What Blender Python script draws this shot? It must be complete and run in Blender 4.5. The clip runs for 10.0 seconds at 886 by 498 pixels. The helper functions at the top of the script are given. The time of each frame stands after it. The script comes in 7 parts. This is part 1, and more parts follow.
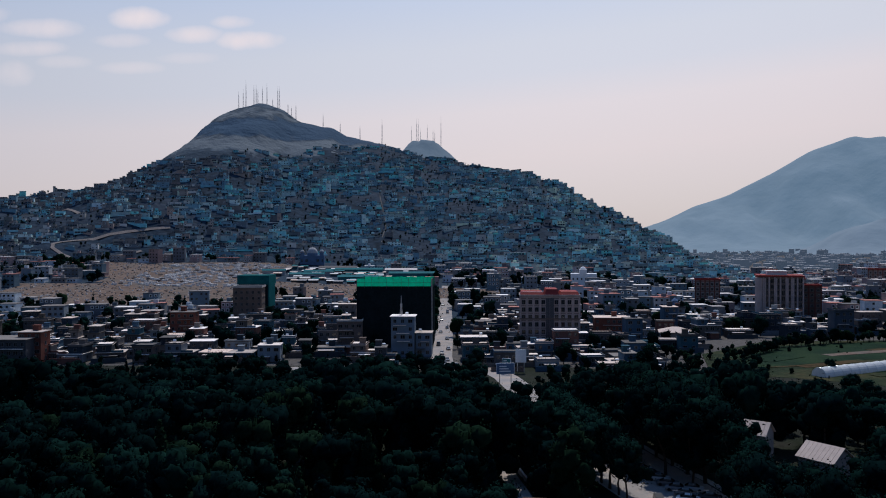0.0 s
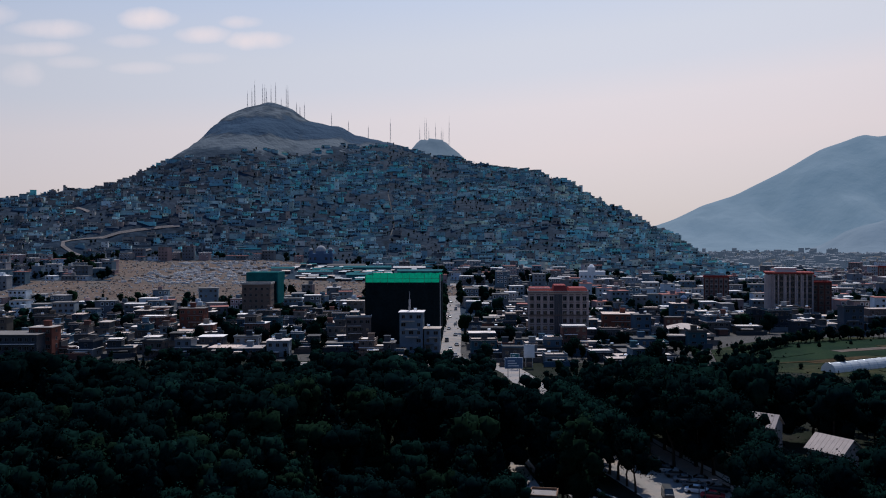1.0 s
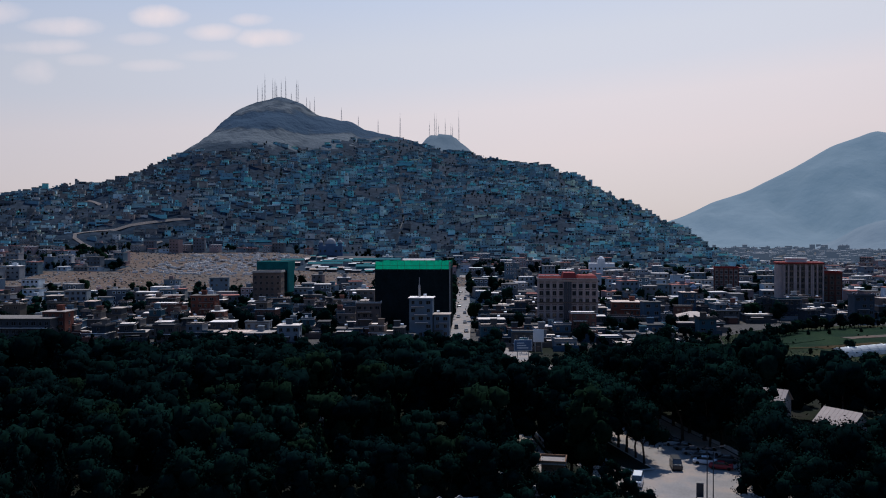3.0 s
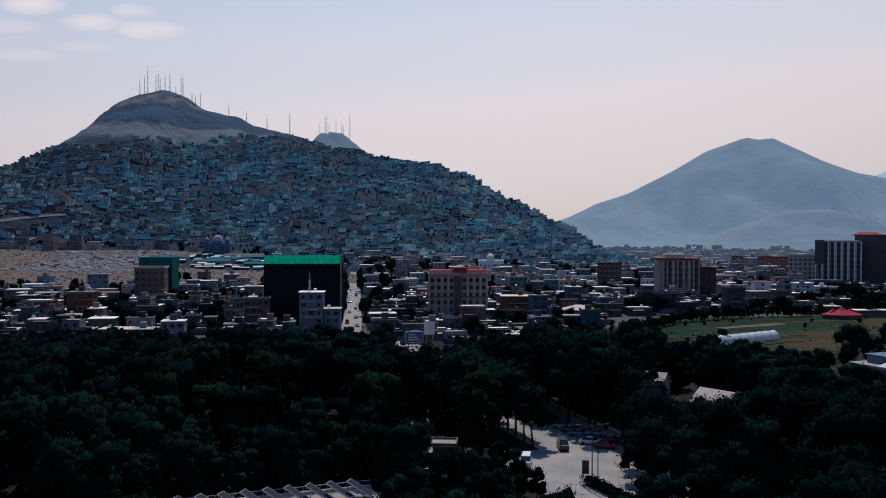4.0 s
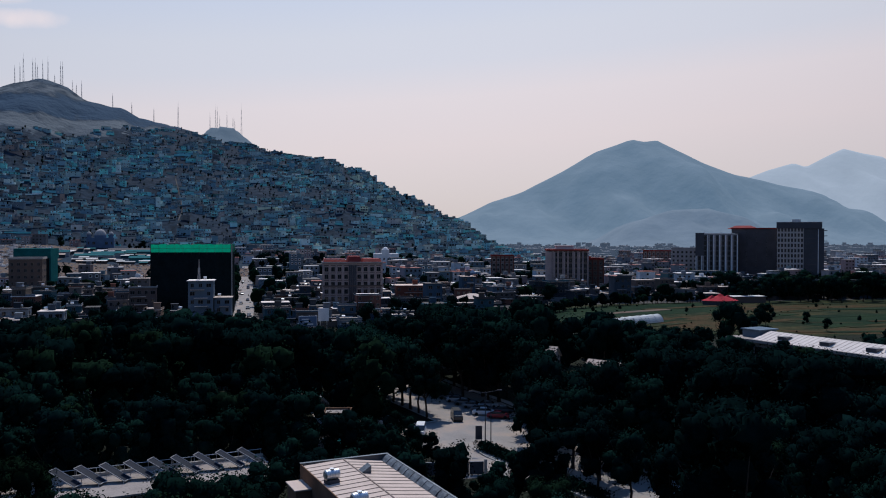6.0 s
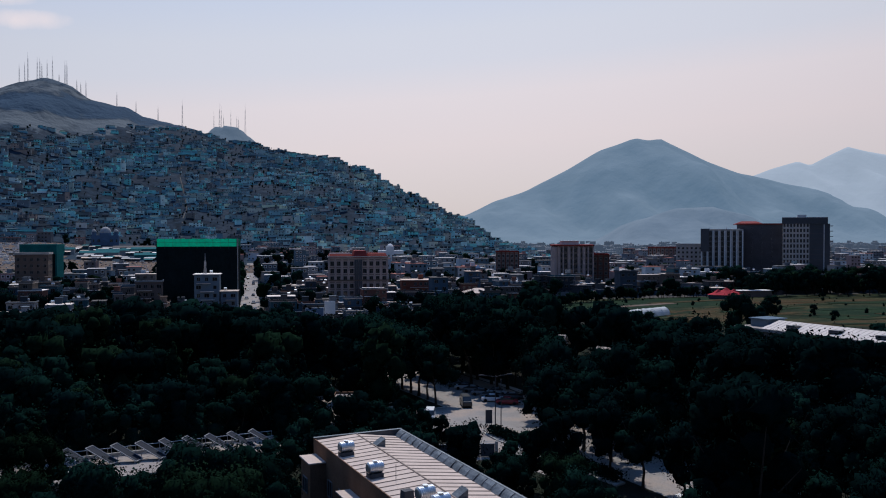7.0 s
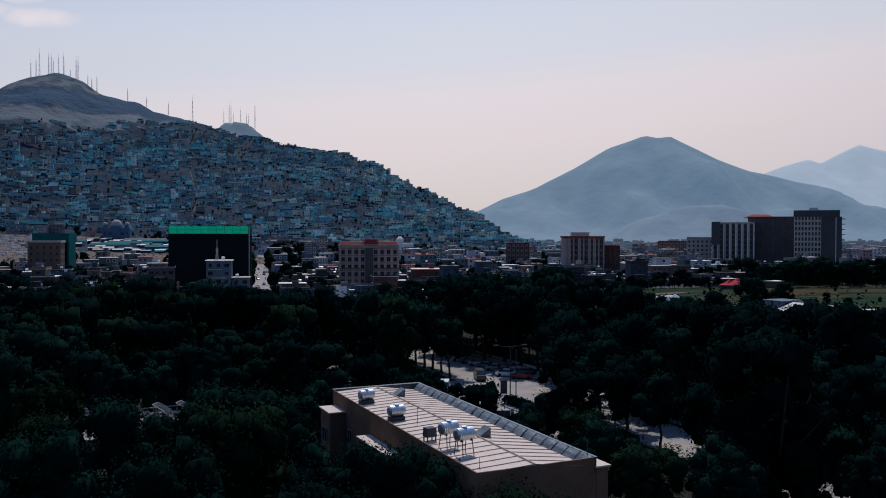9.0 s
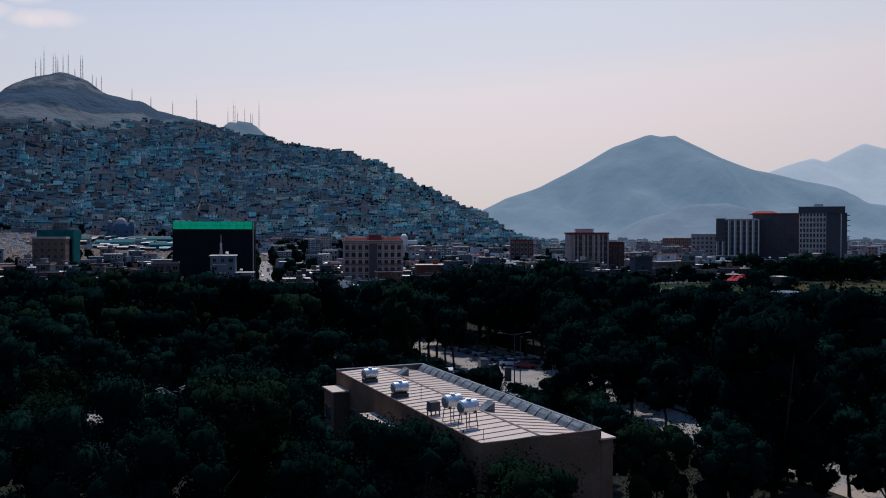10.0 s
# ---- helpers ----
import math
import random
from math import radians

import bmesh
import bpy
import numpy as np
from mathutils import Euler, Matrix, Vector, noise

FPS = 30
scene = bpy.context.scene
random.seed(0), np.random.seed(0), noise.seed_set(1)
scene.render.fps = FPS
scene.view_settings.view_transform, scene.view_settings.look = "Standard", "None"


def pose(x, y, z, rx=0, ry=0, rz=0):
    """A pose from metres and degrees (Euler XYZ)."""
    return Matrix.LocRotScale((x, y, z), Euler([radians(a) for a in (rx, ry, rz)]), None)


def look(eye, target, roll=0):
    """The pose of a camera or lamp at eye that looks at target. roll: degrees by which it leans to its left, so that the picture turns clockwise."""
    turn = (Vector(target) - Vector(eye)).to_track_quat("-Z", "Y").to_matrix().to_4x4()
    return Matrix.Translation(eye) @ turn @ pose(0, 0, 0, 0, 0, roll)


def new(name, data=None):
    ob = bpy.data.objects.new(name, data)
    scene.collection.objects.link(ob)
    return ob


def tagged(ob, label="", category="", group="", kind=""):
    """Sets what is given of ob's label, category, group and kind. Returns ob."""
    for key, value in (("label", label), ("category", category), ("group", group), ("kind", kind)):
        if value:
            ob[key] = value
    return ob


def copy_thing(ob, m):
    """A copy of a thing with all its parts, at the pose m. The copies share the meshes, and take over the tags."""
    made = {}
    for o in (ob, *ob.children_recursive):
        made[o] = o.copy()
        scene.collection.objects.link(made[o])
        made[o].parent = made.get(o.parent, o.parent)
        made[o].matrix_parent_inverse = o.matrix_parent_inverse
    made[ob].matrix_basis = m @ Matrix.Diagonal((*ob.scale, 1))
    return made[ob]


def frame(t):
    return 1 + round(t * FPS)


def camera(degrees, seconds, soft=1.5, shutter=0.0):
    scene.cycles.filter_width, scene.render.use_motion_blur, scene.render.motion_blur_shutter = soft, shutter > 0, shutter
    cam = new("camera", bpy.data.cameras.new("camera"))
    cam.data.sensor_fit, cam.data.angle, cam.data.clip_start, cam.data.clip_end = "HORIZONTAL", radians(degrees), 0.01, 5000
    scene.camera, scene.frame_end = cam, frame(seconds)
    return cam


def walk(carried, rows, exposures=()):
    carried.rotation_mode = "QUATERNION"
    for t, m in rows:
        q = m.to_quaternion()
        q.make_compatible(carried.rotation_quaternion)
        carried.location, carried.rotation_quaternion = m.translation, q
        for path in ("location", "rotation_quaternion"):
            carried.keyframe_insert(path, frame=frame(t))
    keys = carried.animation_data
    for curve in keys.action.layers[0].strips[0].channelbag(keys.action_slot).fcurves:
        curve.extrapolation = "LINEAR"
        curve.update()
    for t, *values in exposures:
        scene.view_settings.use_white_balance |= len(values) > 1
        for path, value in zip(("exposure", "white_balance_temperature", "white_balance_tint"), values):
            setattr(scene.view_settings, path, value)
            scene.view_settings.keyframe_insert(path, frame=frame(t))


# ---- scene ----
# ---------------------------------------------------------------- camera
cam = camera(55.65, 10.0, soft=1.05)
walk(cam, [
    (0.0, pose(0.00, 0.00, 48.38, 89.33, 0.19, 0.00)),
    (0.5, pose(-0.05, -0.16, 47.75, 89.30, 0.21, 0.29)),
    (1.0, pose(-0.06, -0.52, 46.88, 89.30, 0.21, 0.56)),
    (1.5, pose(-0.02, -1.00, 45.83, 89.28, 0.15, 0.79)),
    (2.0, pose(-0.01, -1.47, 44.66, 89.26, 0.06, 0.99)),
    (2.5, pose(-0.05, -1.70, 43.52, 89.22, 0.10, 1.15)),
    (2.7, pose(-0.09, -1.76, 42.99, 89.13, 0.12, 1.22)),
    (3.8, pose(-0.35, -1.85, 40.10, 89.13, -0.07, 0.39)),
    (3.9, pose(-0.35, -1.86, 39.85, 89.13, -0.07, -1.23)),
    (4.0, pose(-0.35, -1.86, 39.60, 89.14, -0.08, -6.23)),
    (4.1, pose(-0.32, -1.86, 39.35, 89.15, -0.10, -10.97)),
    (4.2, pose(-0.30, -1.86, 39.09, 89.14, -0.11, -12.63)),
    (4.3, pose(-0.26, -1.87, 38.83, 89.15, -0.11, -12.87)),
    (4.4, pose(-0.23, -1.87, 38.58, 89.15, -0.11, -13.13)),
    (4.5, pose(-0.19, -1.88, 38.33, 89.16, -0.10, -13.23)),
    (5.0, pose(-0.04, -1.93, 37.08, 89.14, 0.01, -13.58)),
    (5.5, pose(0.09, -1.91, 35.82, 89.14, -0.09, -13.45)),
    (6.8, pose(-0.89, -1.33, 32.40, 89.11, 0.01, -13.22)),
    (7.0, pose(-1.04, -1.29, 31.90, 89.11, 0.03, -13.14)),
    (7.5, pose(-1.31, -1.32, 30.67, 89.07, -0.09, -12.95)),
    (8.0, pose(-1.73, -1.34, 29.53, 89.07, -0.07, -12.83)),
    (8.5, pose(-2.03, -1.21, 28.38, 89.04, -0.10, -12.67)),
    (9.0, pose(-2.13, -1.07, 27.32, 89.00, -0.12, -12.56)),
    (9.5, pose(-2.11, -0.97, 26.31, 88.98, -0.11, -12.41)),
    (10.0, pose(-2.02, -0.79, 25.33, 88.98, -0.04, -12.28)),
], exposures=[(0.0, 0.0, 6000, 10), (10.0, 0.0, 6000, 10)])

# ---------------------------------------------------------------- world and sun
SUN_EL, SUN_AZ = 55.0, 10.0      # degrees above the horizon; degrees to the right of +y
world = bpy.data.worlds.new("world")
scene.world = world
world.use_nodes = True
wn, wl = world.node_tree.nodes, world.node_tree.links
wn.clear()
w_out = wn.new("ShaderNodeOutputWorld")
w_bg = wn.new("ShaderNodeBackground")
w_bg.inputs["Strength"].default_value = 0.10
sky = wn.new("ShaderNodeTexSky")
sky.sky_type = "NISHITA"
sky.sun_disc = False
sky.sun_elevation = radians(SUN_EL)
sky.sun_rotation = radians(SUN_AZ)
sky.altitude = 1800
sky.air_density, sky.dust_density, sky.ozone_density = 1.0, 6.0, 2.0
SUN_WAY = (math.sin(radians(SUN_AZ)) * math.cos(radians(SUN_EL)), math.cos(radians(SUN_AZ)) * math.cos(radians(SUN_EL)), math.sin(radians(SUN_EL)))


def w_math(op, a, b=None, kind="ShaderNodeMath"):
    n = wn.new(kind)
    n.operation = op
    for i, v in enumerate((a, b)):
        if v is None:
            continue
        if isinstance(v, (int, float, tuple)):
            n.inputs[i].default_value = v
        else:
            wl.new(v, n.inputs[i])
    return n.outputs["Value"] if op == "DOT_PRODUCT" else n.outputs[0]


def w_ramp(value, stops):
    n = wn.new("ShaderNodeValToRGB")
    els = n.color_ramp.elements
    while len(els) < len(stops):
        els.new(0.5)
    for e, (p, c) in zip(els, stops):
        e.position, e.color = p, (*c, 1)
    wl.new(value, n.inputs[0])
    return n.outputs[0]


def w_mix(fac, a, b):
    n = wn.new("ShaderNodeMixRGB")
    for i, v in enumerate((fac, a, b)):
        if isinstance(v, (int, float)):
            n.inputs[i].default_value = v
        elif isinstance(v, tuple):
            n.inputs[i].default_value = (*v, 1)
        else:
            wl.new(v, n.inputs[i])
    return n.outputs[0]


w_dir = wn.new("ShaderNodeTexCoord").outputs["Generated"]
w_sep = wn.new("ShaderNodeSeparateXYZ")
wl.new(w_dir, w_sep.inputs[0])
# milky summer haze over the clear sky, brighter on the sun's side
w_tilt = w_math("MULTIPLY_ADD", w_sep.outputs["X"], -0.075)
wl.new(w_sep.outputs["Z"], w_tilt.node.inputs[2])
veil = w_ramp(w_tilt, ((0.0, (9.16, 7.6, 6.85)), (0.09, (9.98, 8.15, 7.39)), (0.145, (9.67, 8.2, 7.63)), (0.185, (8.25, 7.8, 7.82)), (0.22, (7.84, 7.6, 7.73)), (0.36, (4.48, 5.7, 7.78)), (0.6, (1.63, 3.2, 6.61)), (1.0, (0.92, 2.4, 6.03))))
ahead = w_math("DOT_PRODUCT", w_dir, SUN_WAY, "ShaderNodeVectorMath")
forward = w_ramp(w_math("MULTIPLY_ADD", ahead, 0.5), ((0.0, (0.10, 0.145, 0.21)), (0.50, (0.19, 0.26, 0.37)), (0.80, (0.74, 0.75, 0.77)), (0.92, (1.0, 1.0, 1.0)), (1.0, (1.25, 1.22, 1.18))))
forward.node.inputs[0].links[0].from_node.inputs[2].default_value = 0.5
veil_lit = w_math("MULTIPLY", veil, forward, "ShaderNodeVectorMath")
air = w_mix(0.88, sky.outputs[0], veil_lit)
# a few thin fair-weather clouds, each a soft oval broken up by noise
w_flat = wn.new("ShaderNodeVectorMath")
w_flat.operation = "DIVIDE"
w_y = wn.new("ShaderNodeCombineXYZ")
w_front = w_math("MAXIMUM", w_sep.outputs["Y"], 0.05)
for k in range(3):
    wl.new(w_front, w_y.inputs[k])
wl.new(w_dir, w_flat.inputs[0])
wl.new(w_y.outputs[0], w_flat.inputs[1])
w_noise = wn.new("ShaderNodeTexNoise")
w_noise.inputs["Scale"].default_value, w_noise.inputs["Detail"].default_value, w_noise.inputs["Roughness"].default_value = 16.0, 6, 0.55
wl.new(w_flat.outputs[0], w_noise.inputs["Vector"])
w_warp = w_math("MULTIPLY_ADD", w_noise.outputs["Fac"], 2.2)
w_warp.node.inputs[2].default_value = -1.1
cover = None
for u, v, ru, rv, dens in ((-0.361, 0.263, 0.042, 0.014, 0.9), (-0.296, 0.244, 0.036, 0.011, 0.7), (-0.245, 0.259, 0.030, 0.009, 0.7), (-0.225, 0.237, 0.044, 0.013, 1.0), (-0.477, 0.252, 0.060, 0.012, 0.6), (-0.514, 0.198, 0.030, 0.018, 0.45),
                           (-0.383, 0.237, 0.040, 0.010, 0.5), (-0.500, 0.228, 0.060, 0.010, 0.5), (-0.373, 0.205, 0.045, 0.008, 0.35), (-0.447, 0.212, 0.040, 0.009, 0.35), (-0.30, 0.216, 0.040, 0.008, 0.3), (-0.56, 0.27, 0.05, 0.016, 0.6), (-0.62, 0.22, 0.05, 0.012, 0.5)):
    off = w_math("SUBTRACT", w_flat.outputs[0], (u, 1.0, v), "ShaderNodeVectorMath")
    oval = w_math("MULTIPLY", off, (1 / ru, 0.0, 1 / rv), "ShaderNodeVectorMath")
    d2 = w_math("DOT_PRODUCT", oval, oval, "ShaderNodeVectorMath")
    soft = w_math("ADD", w_math("SUBTRACT", 1.0, d2), w_warp)
    one = w_math("MULTIPLY", w_math("MINIMUM", w_math("MAXIMUM", w_math("MULTIPLY", soft, 0.7), 0.0), 1.0), min(1.0, dens * 1.05))
    cover = one if cover is None else w_math("MAXIMUM", cover, one)
wl.new(w_mix(cover, air, (8.9, 7.5, 7.1)), w_bg.inputs[0])
wl.new(w_bg.outputs[0], w_out.inputs[0])

sun_data = bpy.data.lights.new("sun", "SUN")
sun_data.energy, sun_data.angle, sun_data.color = 3.6, radians(0.6), (1.0, 0.93, 0.86)
sun = new("sun", sun_data)
az, el = radians(SUN_AZ), radians(SUN_EL)
sun.matrix_world = look((math.sin(az) * math.cos(el) * 800, math.cos(az) * math.cos(el) * 800, math.sin(el) * 800), (0, 0, 0))

# ---------------------------------------------------------------- materials
def material(name, base, rough=0.9, metal=0.0, spread=0.25, scale=1.0, fine=12.0, bump=0.3, spec=0.03, per="", hues=(), dirt=None, through_light=0.0):
    """A surface with variation at two scales. per: 'object' or 'island' picks from hues at random."""
    m = bpy.data.materials.new(name)
    m.use_nodes = True
    nt, nd, lk = m.node_tree, m.node_tree.nodes, m.node_tree.links
    bsdf = nd["Principled BSDF"]
    bsdf.inputs["Roughness"].default_value = rough
    bsdf.inputs["Metallic"].default_value = metal
    bsdf.inputs["Specular IOR Level"].default_value = spec
    geo = nd.new("ShaderNodeNewGeometry")
    big, small = nd.new("ShaderNodeTexNoise"), nd.new("ShaderNodeTexNoise")
    big.inputs["Scale"].default_value, big.inputs["Detail"].default_value = scale, 5
    small.inputs["Scale"].default_value, small.inputs["Detail"].default_value = fine, 3
    lk.new(geo.outputs["Position"], big.inputs["Vector"])
    lk.new(geo.outputs["Position"], small.inputs["Vector"])
    if hues:
        ramp = nd.new("ShaderNodeValToRGB")
        ramp.color_ramp.interpolation = "CONSTANT"
        els = ramp.color_ramp.elements
        while len(els) < len(hues):
            els.new(0.5)
        for i, h in enumerate(hues):
            els[i].position = i / len(hues)
            els[i].color = (*h, 1)
        if per == "island":
            lk.new(geo.outputs["Random Per Island"], ramp.inputs[0])
        else:
            info = nd.new("ShaderNodeObjectInfo")
            lk.new(info.outputs["Random"], ramp.inputs[0])
        colour = ramp.outputs[0]
    else:
        rgb = nd.new("ShaderNodeRGB")
        rgb.outputs[0].default_value = (*base, 1)
        colour = rgb.outputs[0]
    if dirt:
        mix = nd.new("ShaderNodeMixRGB")
        edge = nd.new("ShaderNodeMapRange")
        edge.inputs["From Min"].default_value, edge.inputs["From Max"].default_value = 0.45, 0.62
        lk.new(big.outputs["Fac"], edge.inputs["Value"])
        lk.new(edge.outputs[0], mix.inputs["Fac"])
        lk.new(colour, mix.inputs["Color1"])
        mix.inputs["Color2"].default_value = (*dirt, 1)
        colour = mix.outputs[0]
    sums = nd.new("ShaderNodeMath")
    sums.operation = "ADD"
    lk.new(big.outputs["Fac"], sums.inputs[0])
    lk.new(small.outputs["Fac"], sums.inputs[1])
    rng = nd.new("ShaderNodeMapRange")
    rng.inputs["From Min"].default_value, rng.inputs["From Max"].default_value = 0.65, 1.35
    rng.inputs["To Min"].default_value, rng.inputs["To Max"].default_value = 1 - spread, 1 + spread
    lk.new(sums.outputs[0], rng.inputs["Value"])
    mul = nd.new("ShaderNodeVectorMath")
    mul.operation = "MULTIPLY"
    lk.new(colour, mul.inputs[0])
    lk.new(rng.outputs[0], mul.inputs[1])
    lk.new(mul.outputs[0], bsdf.inputs["Base Color"])
    if bump:
        bp = nd.new("ShaderNodeBump")
        bp.inputs["Strength"].default_value = bump
        bp.inputs["Distance"].default_value = 0.4 / fine
        lk.new(small.outputs["Fac"], bp.inputs["Height"])
        lk.new(bp.outputs[0], bsdf.inputs["Normal"])
    if through_light:
        tr, add = nd.new("ShaderNodeBsdfTranslucent"), nd.new("ShaderNodeMixShader")
        lk.new(mul.outputs[0], tr.inputs["Color"])
        add.inputs[0].default_value = through_light
        lk.new(bsdf.outputs[0], add.inputs[1])
        lk.new(tr.outputs[0], add.inputs[2])
        lk.new(add.outputs[0], nd["Material Output"].inputs["Surface"])
    return m


# earth darkened below its dry tone, as town streets lie in shade
earth = material("earth", (0.085, 0.077, 0.07), spread=0.4, scale=0.02, fine=0.5, dirt=(0.06, 0.056, 0.052))
# darker than real soil: the park trees' shade is in the colour
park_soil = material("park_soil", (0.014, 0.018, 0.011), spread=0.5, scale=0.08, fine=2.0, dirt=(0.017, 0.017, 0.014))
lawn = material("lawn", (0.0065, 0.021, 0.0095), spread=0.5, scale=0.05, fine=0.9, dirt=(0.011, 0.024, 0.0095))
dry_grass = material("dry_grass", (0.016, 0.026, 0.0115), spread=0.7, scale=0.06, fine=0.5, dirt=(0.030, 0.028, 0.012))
dry_field = material("dry_field", (0.056, 0.036, 0.016), spread=0.6, scale=0.07, fine=0.7, dirt=(0.022, 0.025, 0.011))
graveyard_soil = material("graveyard_soil", (0.135, 0.096, 0.074), spread=0.45, scale=0.05, fine=0.25, dirt=(0.090, 0.074, 0.062))
track_soil = material("track_soil", (0.175, 0.15, 0.135), spread=0.3, scale=0.2, fine=1.0)
asphalt = material("asphalt", (0.255, 0.235, 0.218), spread=0.25, scale=0.18, fine=5.0, dirt=(0.285, 0.235, 0.198), rough=0.85)
paving = material("paving", (0.11, 0.10, 0.09), spread=0.3, scale=0.4, fine=3.0, dirt=(0.09, 0.08, 0.07))
concrete = material("concrete", (0.36, 0.34, 0.31), spread=0.25, scale=0.3, fine=6.0)
# hill and slope bases blued for haze; the slope soil also darkened as shade
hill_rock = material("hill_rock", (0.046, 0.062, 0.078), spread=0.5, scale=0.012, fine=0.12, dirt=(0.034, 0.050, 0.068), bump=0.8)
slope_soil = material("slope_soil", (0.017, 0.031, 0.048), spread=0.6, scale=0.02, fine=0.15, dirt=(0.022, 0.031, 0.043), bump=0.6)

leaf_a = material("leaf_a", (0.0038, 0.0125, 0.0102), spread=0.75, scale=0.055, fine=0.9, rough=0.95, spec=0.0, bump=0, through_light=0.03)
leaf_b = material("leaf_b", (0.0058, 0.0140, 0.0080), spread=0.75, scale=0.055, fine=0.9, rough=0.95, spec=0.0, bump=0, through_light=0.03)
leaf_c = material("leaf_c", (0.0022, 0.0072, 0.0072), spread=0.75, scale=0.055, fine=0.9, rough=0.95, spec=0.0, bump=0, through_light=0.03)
bark = material("bark", (0.046, 0.037, 0.030), spread=0.4, scale=2.0, fine=14)
# wall hues darkened and blued as fronts in shade
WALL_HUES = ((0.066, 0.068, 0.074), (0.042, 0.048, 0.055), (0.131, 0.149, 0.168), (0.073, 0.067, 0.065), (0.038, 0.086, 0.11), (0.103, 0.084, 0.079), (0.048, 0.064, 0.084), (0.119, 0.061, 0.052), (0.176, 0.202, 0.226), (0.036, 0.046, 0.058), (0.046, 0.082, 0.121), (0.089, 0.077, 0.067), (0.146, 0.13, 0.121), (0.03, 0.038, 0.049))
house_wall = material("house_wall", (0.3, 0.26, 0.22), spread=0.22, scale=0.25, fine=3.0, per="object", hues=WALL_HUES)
# roof hues mostly paled as tops in full sun
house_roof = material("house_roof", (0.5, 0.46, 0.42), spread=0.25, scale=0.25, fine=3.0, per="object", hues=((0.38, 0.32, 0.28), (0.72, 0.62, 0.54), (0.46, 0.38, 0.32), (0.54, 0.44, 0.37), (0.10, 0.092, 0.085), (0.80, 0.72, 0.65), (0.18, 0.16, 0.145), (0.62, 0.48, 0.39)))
# turquoise and grey house colours, lifted and blued for haze
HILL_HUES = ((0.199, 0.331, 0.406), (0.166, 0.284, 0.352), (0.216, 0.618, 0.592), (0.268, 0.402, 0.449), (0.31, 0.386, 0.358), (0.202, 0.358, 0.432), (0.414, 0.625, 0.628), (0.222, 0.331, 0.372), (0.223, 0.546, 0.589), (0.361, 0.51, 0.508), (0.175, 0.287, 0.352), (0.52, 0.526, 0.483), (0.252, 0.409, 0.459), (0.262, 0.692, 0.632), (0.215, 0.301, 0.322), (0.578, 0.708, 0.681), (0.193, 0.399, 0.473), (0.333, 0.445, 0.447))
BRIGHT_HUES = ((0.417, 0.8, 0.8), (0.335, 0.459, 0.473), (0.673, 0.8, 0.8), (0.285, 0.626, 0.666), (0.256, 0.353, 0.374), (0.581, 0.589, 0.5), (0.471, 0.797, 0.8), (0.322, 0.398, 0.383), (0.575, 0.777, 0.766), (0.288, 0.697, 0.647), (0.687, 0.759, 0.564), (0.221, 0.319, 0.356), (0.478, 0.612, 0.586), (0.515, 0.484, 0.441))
MUD_HUES = ((0.204, 0.194, 0.184), (0.148, 0.153, 0.161), (0.294, 0.264, 0.237), (0.178, 0.18, 0.186), (0.401, 0.368, 0.33), (0.129, 0.139, 0.154), (0.238, 0.21, 0.193), (0.636, 0.609, 0.568), (0.175, 0.209, 0.236), (0.351, 0.268, 0.231), (0.192, 0.18, 0.169), (0.294, 0.551, 0.6))
# city walls blued for haze; plain_roof below paled as sunlit tops
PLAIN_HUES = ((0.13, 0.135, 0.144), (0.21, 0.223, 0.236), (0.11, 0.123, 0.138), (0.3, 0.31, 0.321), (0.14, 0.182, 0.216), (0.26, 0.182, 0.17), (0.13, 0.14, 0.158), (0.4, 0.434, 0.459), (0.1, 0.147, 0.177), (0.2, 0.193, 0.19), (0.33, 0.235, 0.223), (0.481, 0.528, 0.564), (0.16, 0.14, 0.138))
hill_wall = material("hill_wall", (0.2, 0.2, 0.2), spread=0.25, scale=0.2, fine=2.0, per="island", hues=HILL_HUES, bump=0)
mud_wall = material("mud_wall", (0.2, 0.2, 0.2), spread=0.25, scale=0.2, fine=2.0, per="island", hues=MUD_HUES, bump=0)
bright_wall = material("bright_wall", (0.2, 0.2, 0.2), spread=0.25, scale=0.2, fine=2.0, per="island", hues=BRIGHT_HUES, bump=0)
plain_wall = material("plain_wall", (0.2, 0.2, 0.2), spread=0.25, scale=0.2, fine=2.0, per="island", hues=PLAIN_HUES, bump=0)
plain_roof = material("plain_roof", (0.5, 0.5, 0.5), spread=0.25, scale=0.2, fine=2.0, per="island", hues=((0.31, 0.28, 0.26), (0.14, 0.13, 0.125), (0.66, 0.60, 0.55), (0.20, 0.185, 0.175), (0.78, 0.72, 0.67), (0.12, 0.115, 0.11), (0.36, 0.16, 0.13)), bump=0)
# hill roofs and openings carry the haze blue as well
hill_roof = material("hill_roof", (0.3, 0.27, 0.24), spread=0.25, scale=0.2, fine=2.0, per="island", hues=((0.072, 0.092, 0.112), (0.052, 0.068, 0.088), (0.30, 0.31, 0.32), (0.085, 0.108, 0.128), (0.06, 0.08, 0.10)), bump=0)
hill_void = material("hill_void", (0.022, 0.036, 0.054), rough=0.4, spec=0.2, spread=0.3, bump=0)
window_glass = material("window_glass", (0.012, 0.014, 0.017), rough=0.12, spec=0.5, spread=0.3, bump=0)
window_frame_m = material("window_frame", (0.16, 0.16, 0.16), spread=0.1, bump=0)
white_paint = material("white_paint", (0.72, 0.71, 0.69), spread=0.15, scale=0.4, fine=5)
pale_wall = material("pale_wall", (0.43, 0.40, 0.375), spread=0.15, scale=0.3, fine=4)
